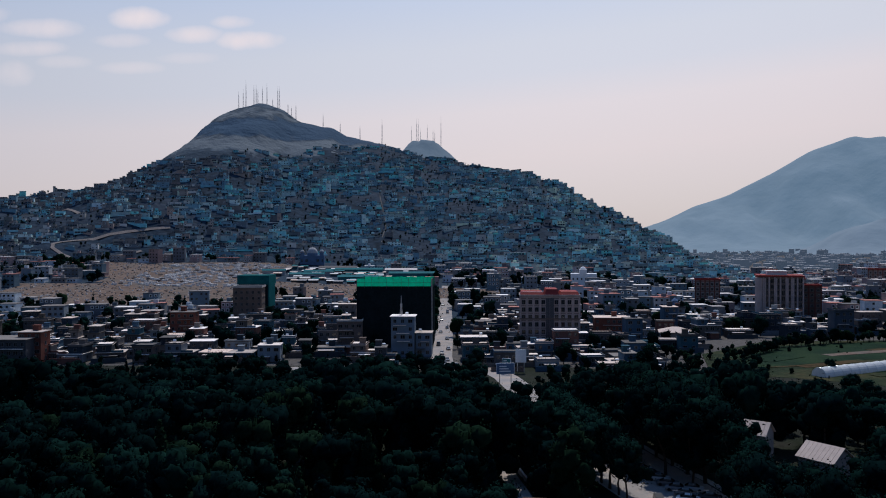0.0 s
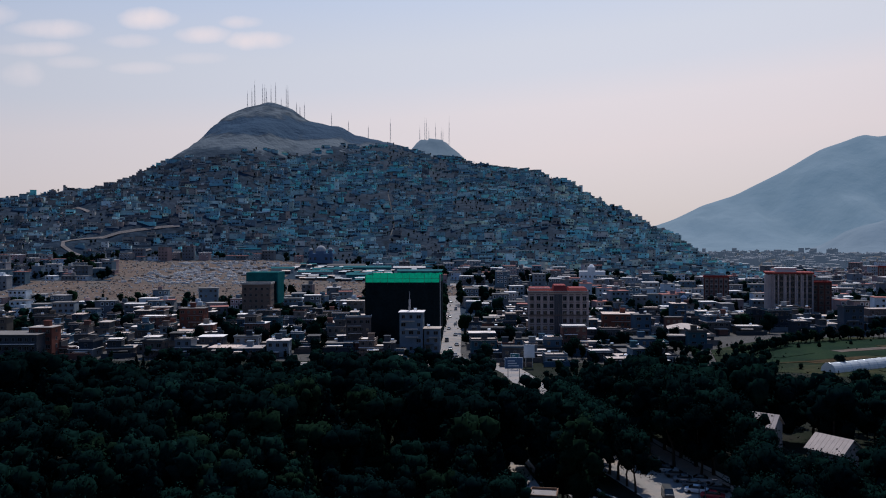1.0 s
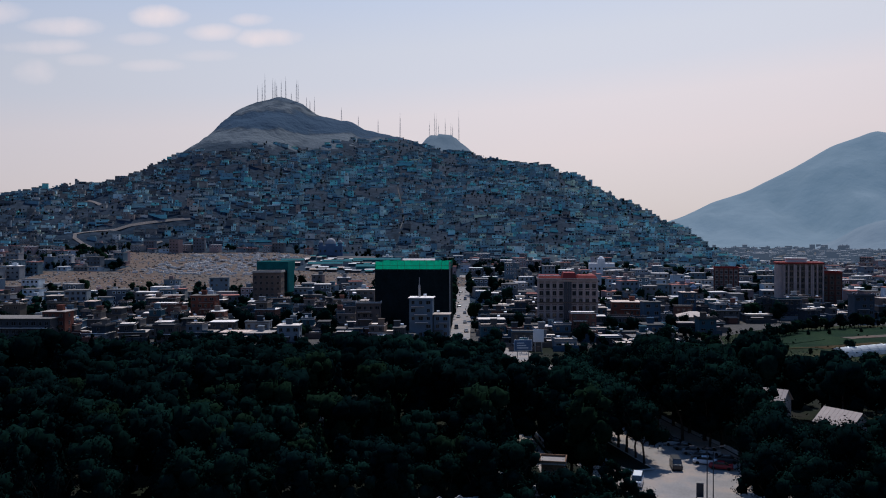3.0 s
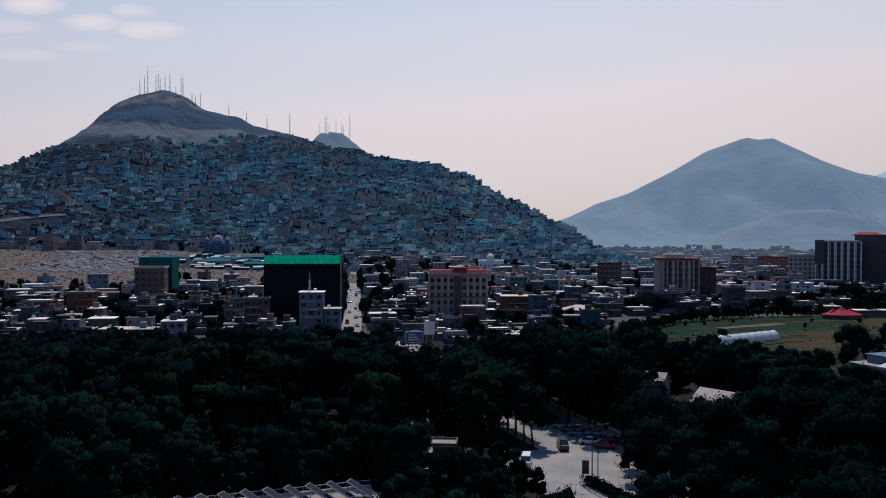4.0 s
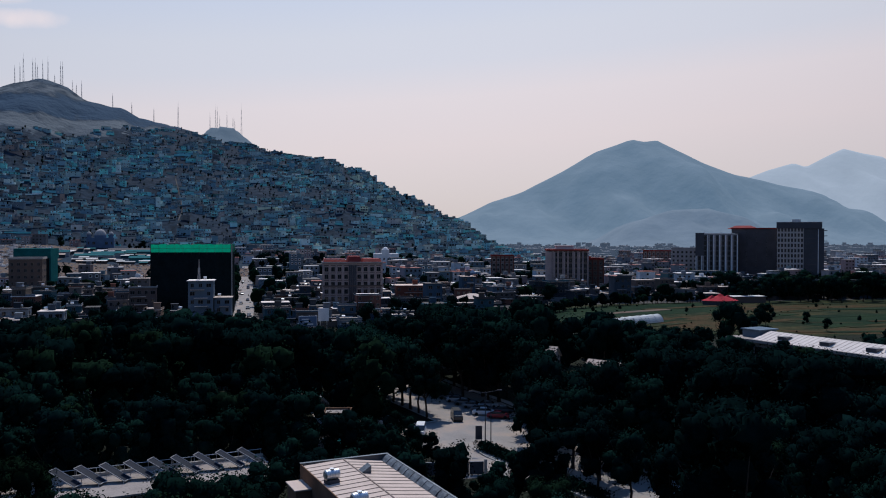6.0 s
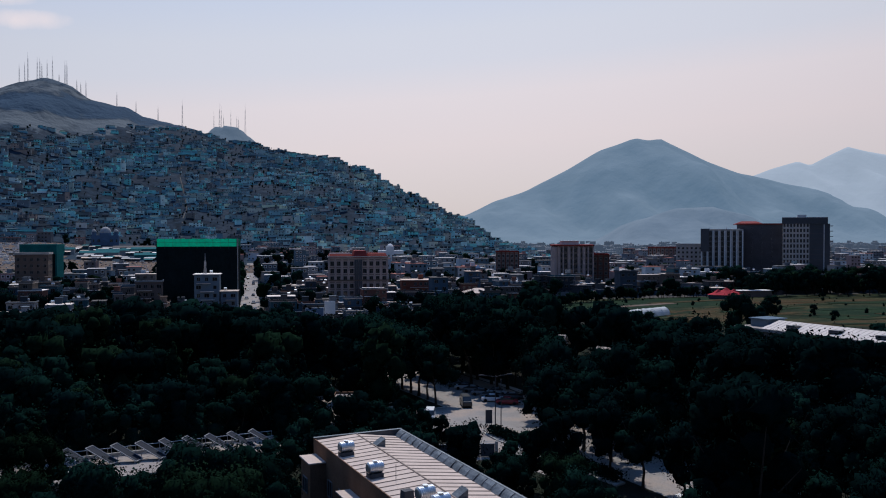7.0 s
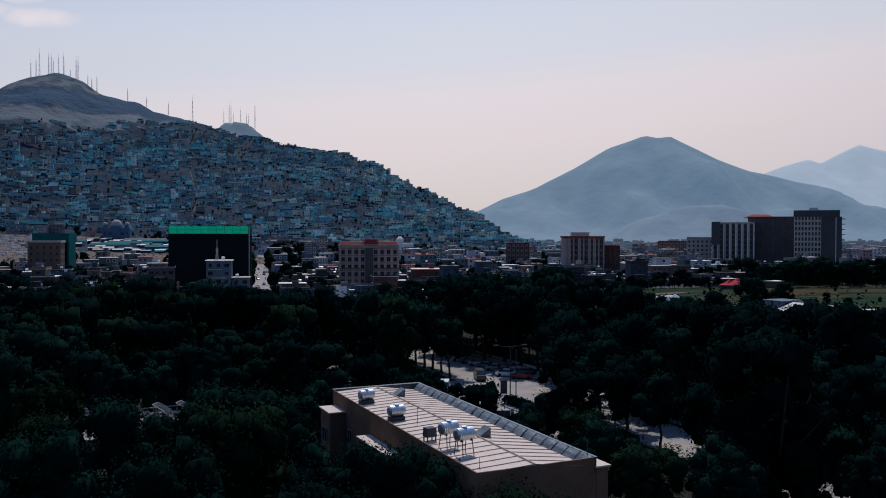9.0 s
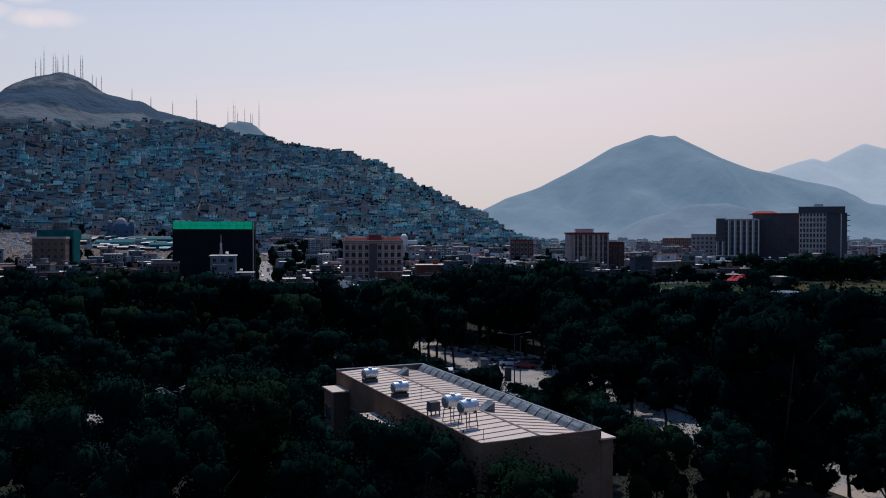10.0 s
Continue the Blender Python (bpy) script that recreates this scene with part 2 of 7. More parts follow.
cream_wall = material("cream_wall", (0.27, 0.235, 0.212), spread=0.2, scale=0.3, fine=4)
blush_wall = material("blush_wall", (0.37, 0.295, 0.272), spread=0.2, scale=0.3, fine=4)
grey_wall = material("grey_wall", (0.33, 0.32, 0.315), spread=0.15, scale=0.3, fine=4)
brown_wall = material("brown_wall", (0.13, 0.10, 0.085), spread=0.2, scale=0.35, fine=5)
# brown tower concrete shifted to bluish grey for haze
tower_haze_grey = material("tower_haze_grey", (0.085, 0.082, 0.088), spread=0.25, scale=0.2, fine=3)
render_wall = material("render_wall", (0.165, 0.098, 0.064), spread=0.35, scale=0.5, fine=9)
dark_clad = material("dark_clad", (0.03, 0.038, 0.052), spread=0.2, scale=0.3, fine=3, rough=0.35, spec=0.5)
brick_red = material("brick_red", (0.13, 0.052, 0.04), spread=0.25, scale=0.3, fine=6)
red_roof = material("red_roof", (0.21, 0.035, 0.030), spread=0.3, scale=0.3, fine=5, rough=0.6)
pale_blue = material("pale_blue", (0.12, 0.16, 0.20), spread=0.2, scale=0.4, fine=5)
blue_paint = material("blue_paint", (0.10, 0.15, 0.23), spread=0.2, scale=0.4, fine=5)
teal_paint = material("teal_paint", (0.042, 0.150, 0.158), spread=0.25, scale=0.3, fine=4)
teal_net = material("teal_net", (0.02, 0.15, 0.15), spread=0.25, scale=0.3, fine=1.5, through_light=0.35)
green_net = material("green_net", (0.012, 0.30, 0.17), spread=0.2, scale=0.25, fine=1.2, through_light=0.6, bump=0.1)
black_net = material("black_net", (0.008, 0.014, 0.016), spread=0.35, scale=0.2, fine=1.0, rough=0.95, spec=0.05)
sheet_metal = material("sheet_metal", (0.50, 0.40, 0.335), spread=0.14, scale=0.5, fine=6, rough=0.55, bump=0.05)
flashing = material("flashing", (0.12, 0.135, 0.15), spread=0.5, scale=0.9, fine=5, rough=0.5, metal=0.3)
seam_metal = material("seam_metal", (0.27, 0.215, 0.18), spread=0.15, scale=0.5, fine=6, rough=0.6)
steel = material("steel", (0.55, 0.57, 0.59), spread=0.2, scale=3, fine=20, rough=0.36, metal=0.9)
dark_steel = material("dark_steel", (0.07, 0.07, 0.075), spread=0.2, scale=2, fine=14, rough=0.5)
# mast colour paled to blue-grey, with the hilltop haze in it
mast_haze_paint = material("mast_haze_paint", (0.28, 0.30, 0.33), spread=0.2, scale=0.2, fine=2, bump=0)
solar_cell = material("solar_cell", (0.016, 0.02, 0.03), spread=0.25, scale=2, fine=9, rough=0.65, spec=0.06)
plastic_film = material("plastic_film", (0.62, 0.63, 0.62), spread=0.15, scale=0.5, fine=4, rough=0.5, through_light=0.3)
red_cloth = material("red_cloth", (0.42, 0.05, 0.06), spread=0.2, scale=0.5, fine=5, through_light=0.2)
white_sheet = material("white_sheet", (0.62, 0.59, 0.555), spread=0.15, scale=0.4, fine=5)
warm_sheet = material("warm_sheet", (0.56, 0.50, 0.455), spread=0.15, scale=0.4, fine=5)
stone_pale = material("stone_pale", (0.36, 0.33, 0.30), spread=0.3, per="island", hues=((0.22, 0.18, 0.15), (0.50, 0.46, 0.43), (0.12, 0.10, 0.09), (0.18, 0.15, 0.125), (0.62, 0.60, 0.58)), bump=0)
car_paint = material("car_paint", (0.6, 0.6, 0.6), rough=0.25, spec=0.5, spread=0.05, bump=0, per="object", hues=((0.45, 0.45, 0.44), (0.05, 0.055, 0.06), (0.10, 0.105, 0.11), (0.20, 0.21, 0.22), (0.30, 0.29, 0.27), (0.05, 0.055, 0.07)))
white_car_paint = material("white_car_paint", (0.72, 0.72, 0.71), rough=0.25, spec=0.5, spread=0.04, bump=0)
dark_car_paint = material("dark_car_paint", (0.03, 0.032, 0.036), rough=0.3, spec=0.5, spread=0.05, bump=0)
red_car_paint = material("red_car_paint", (0.30, 0.025, 0.03), rough=0.25, spec=0.5, spread=0.05, bump=0)
rubber = material("rubber", (0.018, 0.018, 0.018), rough=0.8, spread=0.2, bump=0)


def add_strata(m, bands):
    """Rock layers and other tints: each band is (lowest z, highest z, colour), with ragged edges."""
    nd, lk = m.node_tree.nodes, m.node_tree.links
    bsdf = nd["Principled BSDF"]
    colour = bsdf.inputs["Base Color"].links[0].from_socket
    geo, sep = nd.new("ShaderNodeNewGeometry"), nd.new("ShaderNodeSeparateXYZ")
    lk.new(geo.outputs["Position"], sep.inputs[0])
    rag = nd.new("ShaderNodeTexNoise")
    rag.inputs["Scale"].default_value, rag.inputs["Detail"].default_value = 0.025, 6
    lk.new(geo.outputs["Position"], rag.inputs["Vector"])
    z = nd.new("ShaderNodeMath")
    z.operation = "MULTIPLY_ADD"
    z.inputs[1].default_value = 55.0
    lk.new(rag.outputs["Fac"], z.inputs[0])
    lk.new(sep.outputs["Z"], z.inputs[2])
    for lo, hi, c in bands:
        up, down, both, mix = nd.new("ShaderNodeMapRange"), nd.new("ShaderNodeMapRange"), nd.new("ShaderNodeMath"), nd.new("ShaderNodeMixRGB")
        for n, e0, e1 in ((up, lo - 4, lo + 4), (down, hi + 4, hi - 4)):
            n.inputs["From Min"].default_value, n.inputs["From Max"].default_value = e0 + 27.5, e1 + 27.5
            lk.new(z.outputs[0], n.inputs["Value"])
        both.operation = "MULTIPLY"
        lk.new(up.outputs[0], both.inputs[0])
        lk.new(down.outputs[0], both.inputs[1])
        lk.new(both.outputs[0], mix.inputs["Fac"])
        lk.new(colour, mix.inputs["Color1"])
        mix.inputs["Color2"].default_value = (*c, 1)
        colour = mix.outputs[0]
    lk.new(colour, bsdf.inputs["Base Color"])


# bands blued for haze; the lowest darkens the ground between the houses
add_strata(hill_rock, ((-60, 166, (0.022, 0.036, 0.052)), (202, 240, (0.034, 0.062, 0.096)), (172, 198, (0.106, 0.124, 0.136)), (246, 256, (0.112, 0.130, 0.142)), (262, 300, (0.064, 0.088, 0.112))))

# ---------------------------------------------------------------- mesh tools
class Geo:
    """Collects vertices and faces with material slots; becomes one mesh."""

    def __init__(self):
        self.v, self.f, self.m, self.n = [], [], [], []

    def add(self, verts, faces, slot=0):
        n = len(self.v)
        self.v.extend(verts)
        self.f.extend(tuple(i + n for i in f) for f in faces)
        self.m.extend([slot] * len(faces))
        return self

    def box(self, x0, y0, z0, x1, y1, z1, slot=0, turn=0.0, at=(0, 0, 0), taper=0.0):
        c, s = math.cos(turn), math.sin(turn)
        vs = []
        for z, k in ((z0, 0.0), (z1, taper)):
            for x, y in ((x0 + k, y0 + k), (x1 - k, y0 + k), (x1 - k, y1 - k), (x0 + k, y1 - k)):
                vs.append((at[0] + c * x - s * y, at[1] + s * x + c * y, at[2] + z))
        return self.add(vs, ((0, 3, 2, 1), (4, 5, 6, 7), (0, 1, 5, 4), (1, 2, 6, 5), (2, 3, 7, 6), (3, 0, 4, 7)), slot)

    def tube(self, a, b, r0, r1, n=6, slot=0):
        a, b = Vector(a), Vector(b)
        q = (b - a).to_track_quat("Z", "Y")
        vs = []
        for p, r in ((a, r0), (b, r1)):
            for i in range(n):
                t = 2 * math.pi * i / n
                vs.append(tuple(p + q @ Vector((r * math.cos(t), r * math.sin(t), 0))))
        fs = [(i, (i + 1) % n, n + (i + 1) % n, n + i) for i in range(n)]
        fs += [tuple(range(n - 1, -1, -1)), tuple(range(n, 2 * n))]
        return self.add(vs, fs, slot)

    def prism(self, pts, z0, z1, slot=0):
        n = len(pts)
        vs = [(x, y, z0) for x, y in pts] + [(x, y, z1) for x, y in pts]
        fs = [(i, (i + 1) % n, n + (i + 1) % n, n + i) for i in range(n)] + [tuple(range(n - 1, -1, -1)), tuple(range(n, 2 * n))]
        return self.add(vs, fs, slot)

    def dome(self, c, r, squash=1.0, n=14, rings=6, slot=0):
        vs, fs = [], []
        for j in range(rings):
            a = math.pi / 2 * j / rings
            for i in range(n):
                t = 2 * math.pi * i / n
                vs.append((c[0] + r * math.cos(a) * math.cos(t), c[1] + r * math.cos(a) * math.sin(t), c[2] + squash * r * math.sin(a)))
        vs.append((c[0], c[1], c[2] + squash * r))
        for j in range(rings - 1):
            for i in range(n):
                fs.append((j * n + i, j * n + (i + 1) % n, (j + 1) * n + (i + 1) % n, (j + 1) * n + i))
        for i in range(n):
            fs.append(((rings - 1) * n + i, (rings - 1) * n + (i + 1) % n, len(vs) - 1))
        return self.add(vs, fs, slot)

    def mesh(self, name, *mats, smooth=False):
        me = bpy.data.meshes.new(name)
        me.from_pydata(self.v, [], self.f)
        for mt in mats:
            me.materials.append(mt)
        if len(mats) > 1:
            me.polygons.foreach_set("material_index", self.m)
        if smooth:
            me.polygons.foreach_set("use_smooth", [True] * len(me.polygons))
        me.update()
        if self.n:                                        # soft shading over a crown's lobes
            me.polygons.foreach_set("use_smooth", [True] * len(me.polygons))
            me.normals_split_custom_set_from_vertices(self.n + [(0, 0, 1)] * (len(self.v) - len(self.n)))
        return me


def part(name, geo, material_, parent, label="", at=None):
    """Links one mesh as a part of a thing; geo may be a mesh that several parts share."""
    me = geo if isinstance(geo, bpy.types.Mesh) else geo.mesh(name, material_)
    ob = new(name, me)
    ob.parent = parent
    if at is not None:
        ob.matrix_basis = at
    return tagged(ob, label)


def thing(name, m, label, category, group="", kind=""):
    ob = new(name)
    ob.matrix_basis = m
    return tagged(ob, label, category, group, kind)


def setting(name, geo, mats, label, category, kind="structure", smooth=False):
    mats = mats if isinstance(mats, (list, tuple)) else [mats]
    me = geo if isinstance(geo, bpy.types.Mesh) else geo.mesh(name, *mats, smooth=smooth)
    return tagged(new(name, me), label, category, "", kind)


# ---------------------------------------------------------------- terrain
CREST_X = [-900, -640, -563, -543, -528, -520, -508, -496, -479, -467, -449, -439, -418, -403, -386, -376, -360, -337, -318, -307, -295, -276, -262, -248, -233, -210, -181, -160, -123, -95, -76, -49, -26, 15, 25, 41, 67, 121, 133, 155, 178, 196, 219, 241, 248, 252, 256, 260, 267, 278, 330]
CREST_Z = [66, 86, 100, 107, 115.5, 121, 121.5, 126, 141, 154, 173.5, 182, 203, 216.6, 235, 248.8, 259.4, 267.3, 272, 274.5, 273.8, 269, 262, 251, 243.4, 238, 233, 220, 210, 203, 196.5, 187, 179.5, 174.5, 171, 164, 158.5, 150, 144, 132.5, 120.5, 105.5, 88.5, 66, 61, 56, 47, 37, 30, 16, 3]
CREST_Y = [1000, 1030, 1068, 1100, 1148, 1174, 1211, 1243, 1288, 1313, 1340, 1350, 1370, 1382, 1389, 1394, 1397, 1399, 1400, 1400, 1400, 1400, 1400, 1400, 1399, 1396, 1392, 1387, 1377, 1367, 1360, 1353, 1346, 1330, 1324, 1315, 1300, 1270, 1260, 1240, 1220, 1184, 1136, 1065, 1035, 1021, 986, 953, 911, 870, 840]
RISE_X = [-500, -200, -100, 0, 110, 250, 340]
RISE_K = [0.085, 0.078, 0.058, 0.046, 0.042, 0.022, 0.0]
FOOT_X = [-700, -420, -300, -200, -100, 0, 150, 250, 330]
FOOT_Y = [760, 800, 860, 870, 870, 840, 780, 740, 730]


def ground_z(x, y):
    """Height of the land: flat town, a gentle rise towards the hill, the hill."""
    foot = np.interp(x, FOOT_X, FOOT_Y)
    k = np.interp(x, RISE_X, RISE_K)
    over = max(0.0, min(y, foot) - 440)
    z = k * over * over / (over + 40)
    if y > foot:
        cy, cz = np.interp(x, CREST_X, CREST_Y), np.interp(x, CREST_X, CREST_Z)
        t = (y - foot) / max(cy - foot, 60)
        if t <= 1:
            z = z + (cz - z) * (t ** 0.94)
        else:
            z = max(-5.0, cz - (y - cy) * 0.45)
    return float(z)


def rough_z(x, y):
    z = ground_z(x, y)
    w = min(1.0, max(0.0, (z - 12) / 40))
    if w > 0:
        near_top = abs(y - np.interp(x, CREST_X, CREST_Y))
        w *= 0.12 + 0.88 * min(1.0, near_top / 130)
        z += w * (7 * noise.noise(Vector((x / 70, y / 70, 0.3))) + 3.5 * noise.noise(Vector((x / 24, y / 24, 4.1))))
        crag = max(0.0, min(1.0, (z - 190) / 50))
        z += crag * (0.25 + w) * (9 * abs(noise.noise(Vector((x / 40, y / 45, 9.0)))) + 4 * abs(noise.noise(Vector((x / 15, y / 22, 3.0)))))
    return z

# ---------------------------------------------------------------- land
def grid_mesh(name, x0, x1, y0, y1, step, height, mats, smooth=True):
    nx, ny = int((x1 - x0) / step) + 1, int((y1 - y0) / step) + 1
    g = Geo()
    g.v = [(x0 + i * step, y0 + j * step, height(x0 + i * step, y0 + j * step)) for j in range(ny) for i in range(nx)]
    g.f = [(j * nx + i, j * nx + i + 1, (j + 1) * nx + i + 1, (j + 1) * nx + i) for j in range(ny - 1) for i in range(nx - 1)]
    g.m = [0] * len(g.f)
    return g.mesh(name, *mats, smooth=smooth)


g = Geo().add([(-6000, -6000, -0.3), (6000, -6000, -0.3), (6000, 6000, -0.3), (-6000, 6000, -0.3)], [(0, 1, 2, 3)])
setting("ground", g, earth, "dusty grey-brown earth of a dry valley floor", "ground")
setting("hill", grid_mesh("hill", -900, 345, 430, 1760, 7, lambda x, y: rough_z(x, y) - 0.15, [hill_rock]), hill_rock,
        "bare rocky hill rising behind the town, its colour blued for haze", "hill")


def knoll_z(x, y):
    r = math.hypot(x + 42, (y - 2000) / 1.6)
    return 278 - 0.92 * max(0.0, r - 32) - 0.05 * r + 9 * noise.noise(Vector((x / 15, y / 40, 2.0))) + 4 * noise.noise(Vector((x / 6, y / 30, 5.0)))


def haze_glow(name, base, glow, strength):
    """Stone of far mountains and city; kilometres of bright summer haze put in as emission."""
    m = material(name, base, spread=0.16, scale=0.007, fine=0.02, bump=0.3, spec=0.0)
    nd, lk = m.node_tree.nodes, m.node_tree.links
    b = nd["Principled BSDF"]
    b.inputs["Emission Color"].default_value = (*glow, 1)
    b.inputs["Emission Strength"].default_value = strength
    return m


def ridge(name, xs, zs, y, depth, back, mat, label, seed, ground=-5.0, rough=62.0):
    def h(x, yy):
        top = float(np.interp(x, xs, zs))
        spur = noise.noise(Vector((x / 210 + seed, yy / 900, seed)))
        t = (yy - (y - depth)) / depth
        if t <= 1:
            z = ground + (top - ground) * max(0.0, t) ** (1.1 + 0.75 * spur)
        else:
            z = ground + (top - ground) * max(0.0, 1 - (yy - y) / back)
        w = max(0.0, min(1.0, (z - 5) / 90)) * (1 - max(0.0, 1 - abs(t - 1) * 4))
        return z + w * rough * (noise.noise(Vector((x / 260, yy / 300, seed))) + 0.55 * noise.noise(Vector((x / 95, yy / 150, seed + 3))) - 0.34 * abs(noise.noise(Vector((x / 60, yy / 210, seed + 6)))))
    me = grid_mesh(name, min(xs), max(xs), y - depth, y + back, 22, h, [mat])
    return setting(name, me, mat, label, "mountain")


# each glow colour is haze painted over the distant land
haze_near = haze_glow("haze_rock_near", (0.12, 0.127, 0.13), (0.115, 0.178, 0.25), 0.6)
haze_mid = haze_glow("haze_rock_mid", (0.10, 0.108, 0.112), (0.157, 0.240, 0.322), 0.62)
haze_far = haze_glow("haze_rock_far", (0.10, 0.105, 0.11), (0.375, 0.435, 0.505), 0.8)
haze_city_wall = haze_glow("haze_city_wall", (0.13, 0.12, 0.12), (0.060, 0.085, 0.120), 0.6)
haze_city_roof = haze_glow("haze_city_roof", (0.42, 0.39, 0.37), (0.060, 0.085, 0.120), 0.6)
haze_green = haze_glow("haze_green", (0.02, 0.03, 0.028), (0.040, 0.065, 0.095), 0.6)
haze_knoll = haze_glow("haze_rock_knoll", (0.075, 0.085, 0.095), (0.11, 0.16, 0.215), 0.6)
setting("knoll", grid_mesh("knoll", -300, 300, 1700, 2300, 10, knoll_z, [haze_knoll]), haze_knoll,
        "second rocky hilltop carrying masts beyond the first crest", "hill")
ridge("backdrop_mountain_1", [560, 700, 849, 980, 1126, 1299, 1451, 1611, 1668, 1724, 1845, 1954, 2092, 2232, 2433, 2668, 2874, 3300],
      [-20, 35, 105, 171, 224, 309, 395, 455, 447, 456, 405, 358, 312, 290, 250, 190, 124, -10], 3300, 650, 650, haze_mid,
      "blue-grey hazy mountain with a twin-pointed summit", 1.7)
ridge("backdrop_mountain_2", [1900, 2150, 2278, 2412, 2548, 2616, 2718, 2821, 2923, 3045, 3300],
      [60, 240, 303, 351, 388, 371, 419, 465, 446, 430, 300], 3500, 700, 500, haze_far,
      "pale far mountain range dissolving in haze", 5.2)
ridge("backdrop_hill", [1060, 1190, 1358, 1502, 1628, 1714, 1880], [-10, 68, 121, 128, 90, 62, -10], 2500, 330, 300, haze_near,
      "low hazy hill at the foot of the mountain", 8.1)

# paved ways of the park and the town
def strip(pts, half, z, g=None):
    """A ribbon along pts (x, y) of half width."""
    g = g or Geo()
    vs, fs = [], []
    for i, (x, y) in enumerate(pts):
        a, b = pts[max(0, i - 1)], pts[min(len(pts) - 1, i + 1)]
        d = math.hypot(b[0] - a[0], b[1] - a[1])
        nx, ny = (b[1] - a[1]) / d, -(b[0] - a[0]) / d
        hw = half[i] if isinstance(half, (list, tuple)) else half
        for s in (-1, 1):
            px, py = x + s * nx * hw, y + s * ny * hw
            vs.append((px, py, z + (ground_z(px, py) if py > 440 else 0)))
        if i:
            fs.append((2 * i - 2, 2 * i - 1, 2 * i + 1, 2 * i))
    return g.add(vs, fs)


def sheet(name, pts, z, mat, label, category):
    n = len(pts)
    g = Geo().add([(x, y, z) for x, y in pts] + [(x, y, z - 0.25) for x, y in pts],
                  [tuple(range(n))] + [(i, n + i, n + (i + 1) % n, (i + 1) % n) for i in range(n)])
    return setting(name, g, mat, label, category)


sheet("park_ground", [(-420, 5), (330, 5), (330, 255), (110, 292), (40, 318), (-60, 322), (-420, 330)], 0.0, park_soil, "soil and grass under park trees, their shade in its dark colour", "ground")
BOULEVARD = [(62, 40), (57.6, 70), (52.9, 95), (49.2, 118), (46.0, 132), (44.6, 148), (41.2, 165), (37.5, 180), (35.0, 198), (30, 225), (26, 262), (22, 292), (16, 318)]
road_g = strip(BOULEVARD, [4.6, 4.6, 4.8, 6.0, 8.0, 9.6, 10.5, 10.3, 9.5, 7, 5, 4.5, 5], 0.05)
setting("road", road_g, asphalt, "worn pale grey asphalt boulevard between park trees", "road")
sheet("road_apron", [(29.6, 113), (34, 113), (37.5, 104), (42.2, 104), (40.5, 112), (38.4, 117), (36.4, 124), (35.8, 129), (38, 131), (40.5, 133), (38, 145), (36, 150.5), (34.4, 149), (30, 147.2), (27, 151.5), (21, 153.5), (22, 147), (26.2, 141), (27.8, 132), (29.3, 122)], 0.09, asphalt, "worn asphalt forecourt joining the boulevard", "road")
sheet("road_cross", [(-60, 311), (-8, 309), (16, 307), (20, 310), (18, 316), (6, 323), (-8, 324), (-60, 318)], 0.06, asphalt, "pale asphalt crossing street at the park's edge", "road")
setting("street", strip([(0, 318), (-0.6, 345), (0.2, 400), (0.8, 460), (1.2, 540), (1.8, 610), (2.5, 690)], [4.2, 4.2, 4.4, 4.4, 4.2, 4.0, 3.4], 0.10), asphalt,
        "long straight dusty street running towards the hill", "street")

# kerbed islands
def island(name, pts, label):
    g = Geo().prism(pts, 0.0, 0.22)
    return setting(name, g, concrete, label, "kerb")


island("kerb_1", [(35.9, 128.4), (38.0, 130.2), (39.8, 126), (41.3, 119.5), (43.6, 110), (46.2, 98), (44.6, 97.2), (41.8, 106), (38.6, 116.2), (36.6, 123.5)], "concrete kerb of a planted traffic island")
island("kerb_2", [(34.8, 149.3), (33.2, 156), (30.6, 166.5), (27.2, 180), (25.4, 195), (23.2, 195), (24.6, 178), (25.5, 163), (27.4, 152.5), (30.5, 148.2)], "concrete kerb round a tree strip")
# the island's tree shade comes from the same dark soil colour
sheet("lawn_3", [(34.3, 149.9), (32.7, 156), (30.1, 166.5), (26.8, 180), (25.0, 194.6), (23.6, 194.6), (25.0, 178), (25.9, 163), (27.8, 152.8), (30.6, 148.6)], 0.24, park_soil, "grass inside a kerb, darkened as tree shade", "lawn")
setting("pavement", strip([(68.4, 40), (63.9, 70), (59.3, 95), (56.4, 118), (55.4, 132), (55.4, 148), (52.8, 165), (49.0, 180), (45.6, 198), (38.2, 225), (32.4, 262)], 0.8, 0.16), concrete, "narrow concrete pavement along the boulevard", "pavement")

PARK_PATH = [(10.6, 192), (12.6, 176), (14.2, 163), (15.6, 150), (16.4, 139)]
setting("park_path", strip(PARK_PATH, 1.7, 0.06), asphalt, "pale path leading to a park gate", "path")

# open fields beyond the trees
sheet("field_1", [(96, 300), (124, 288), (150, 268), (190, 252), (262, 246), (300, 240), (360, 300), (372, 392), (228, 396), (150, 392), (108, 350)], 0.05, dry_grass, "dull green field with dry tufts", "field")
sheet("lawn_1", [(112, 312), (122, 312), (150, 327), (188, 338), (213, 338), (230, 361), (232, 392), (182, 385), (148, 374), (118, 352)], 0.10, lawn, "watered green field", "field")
sheet("dry_field_1", [(160, 300), (157, 282), (177, 277), (205, 310), (236, 358), (230, 359), (212, 336), (190, 336), (167, 322)], 0.11, dry_field, "ploughed orange-brown strip of field", "field")
sheet("dry_field_2", [(235, 374), (290, 368), (320, 352), (258, 346), (222, 330), (234, 352)], 0.11, dry_field, "ploughed orange-brown strip of field", "field")
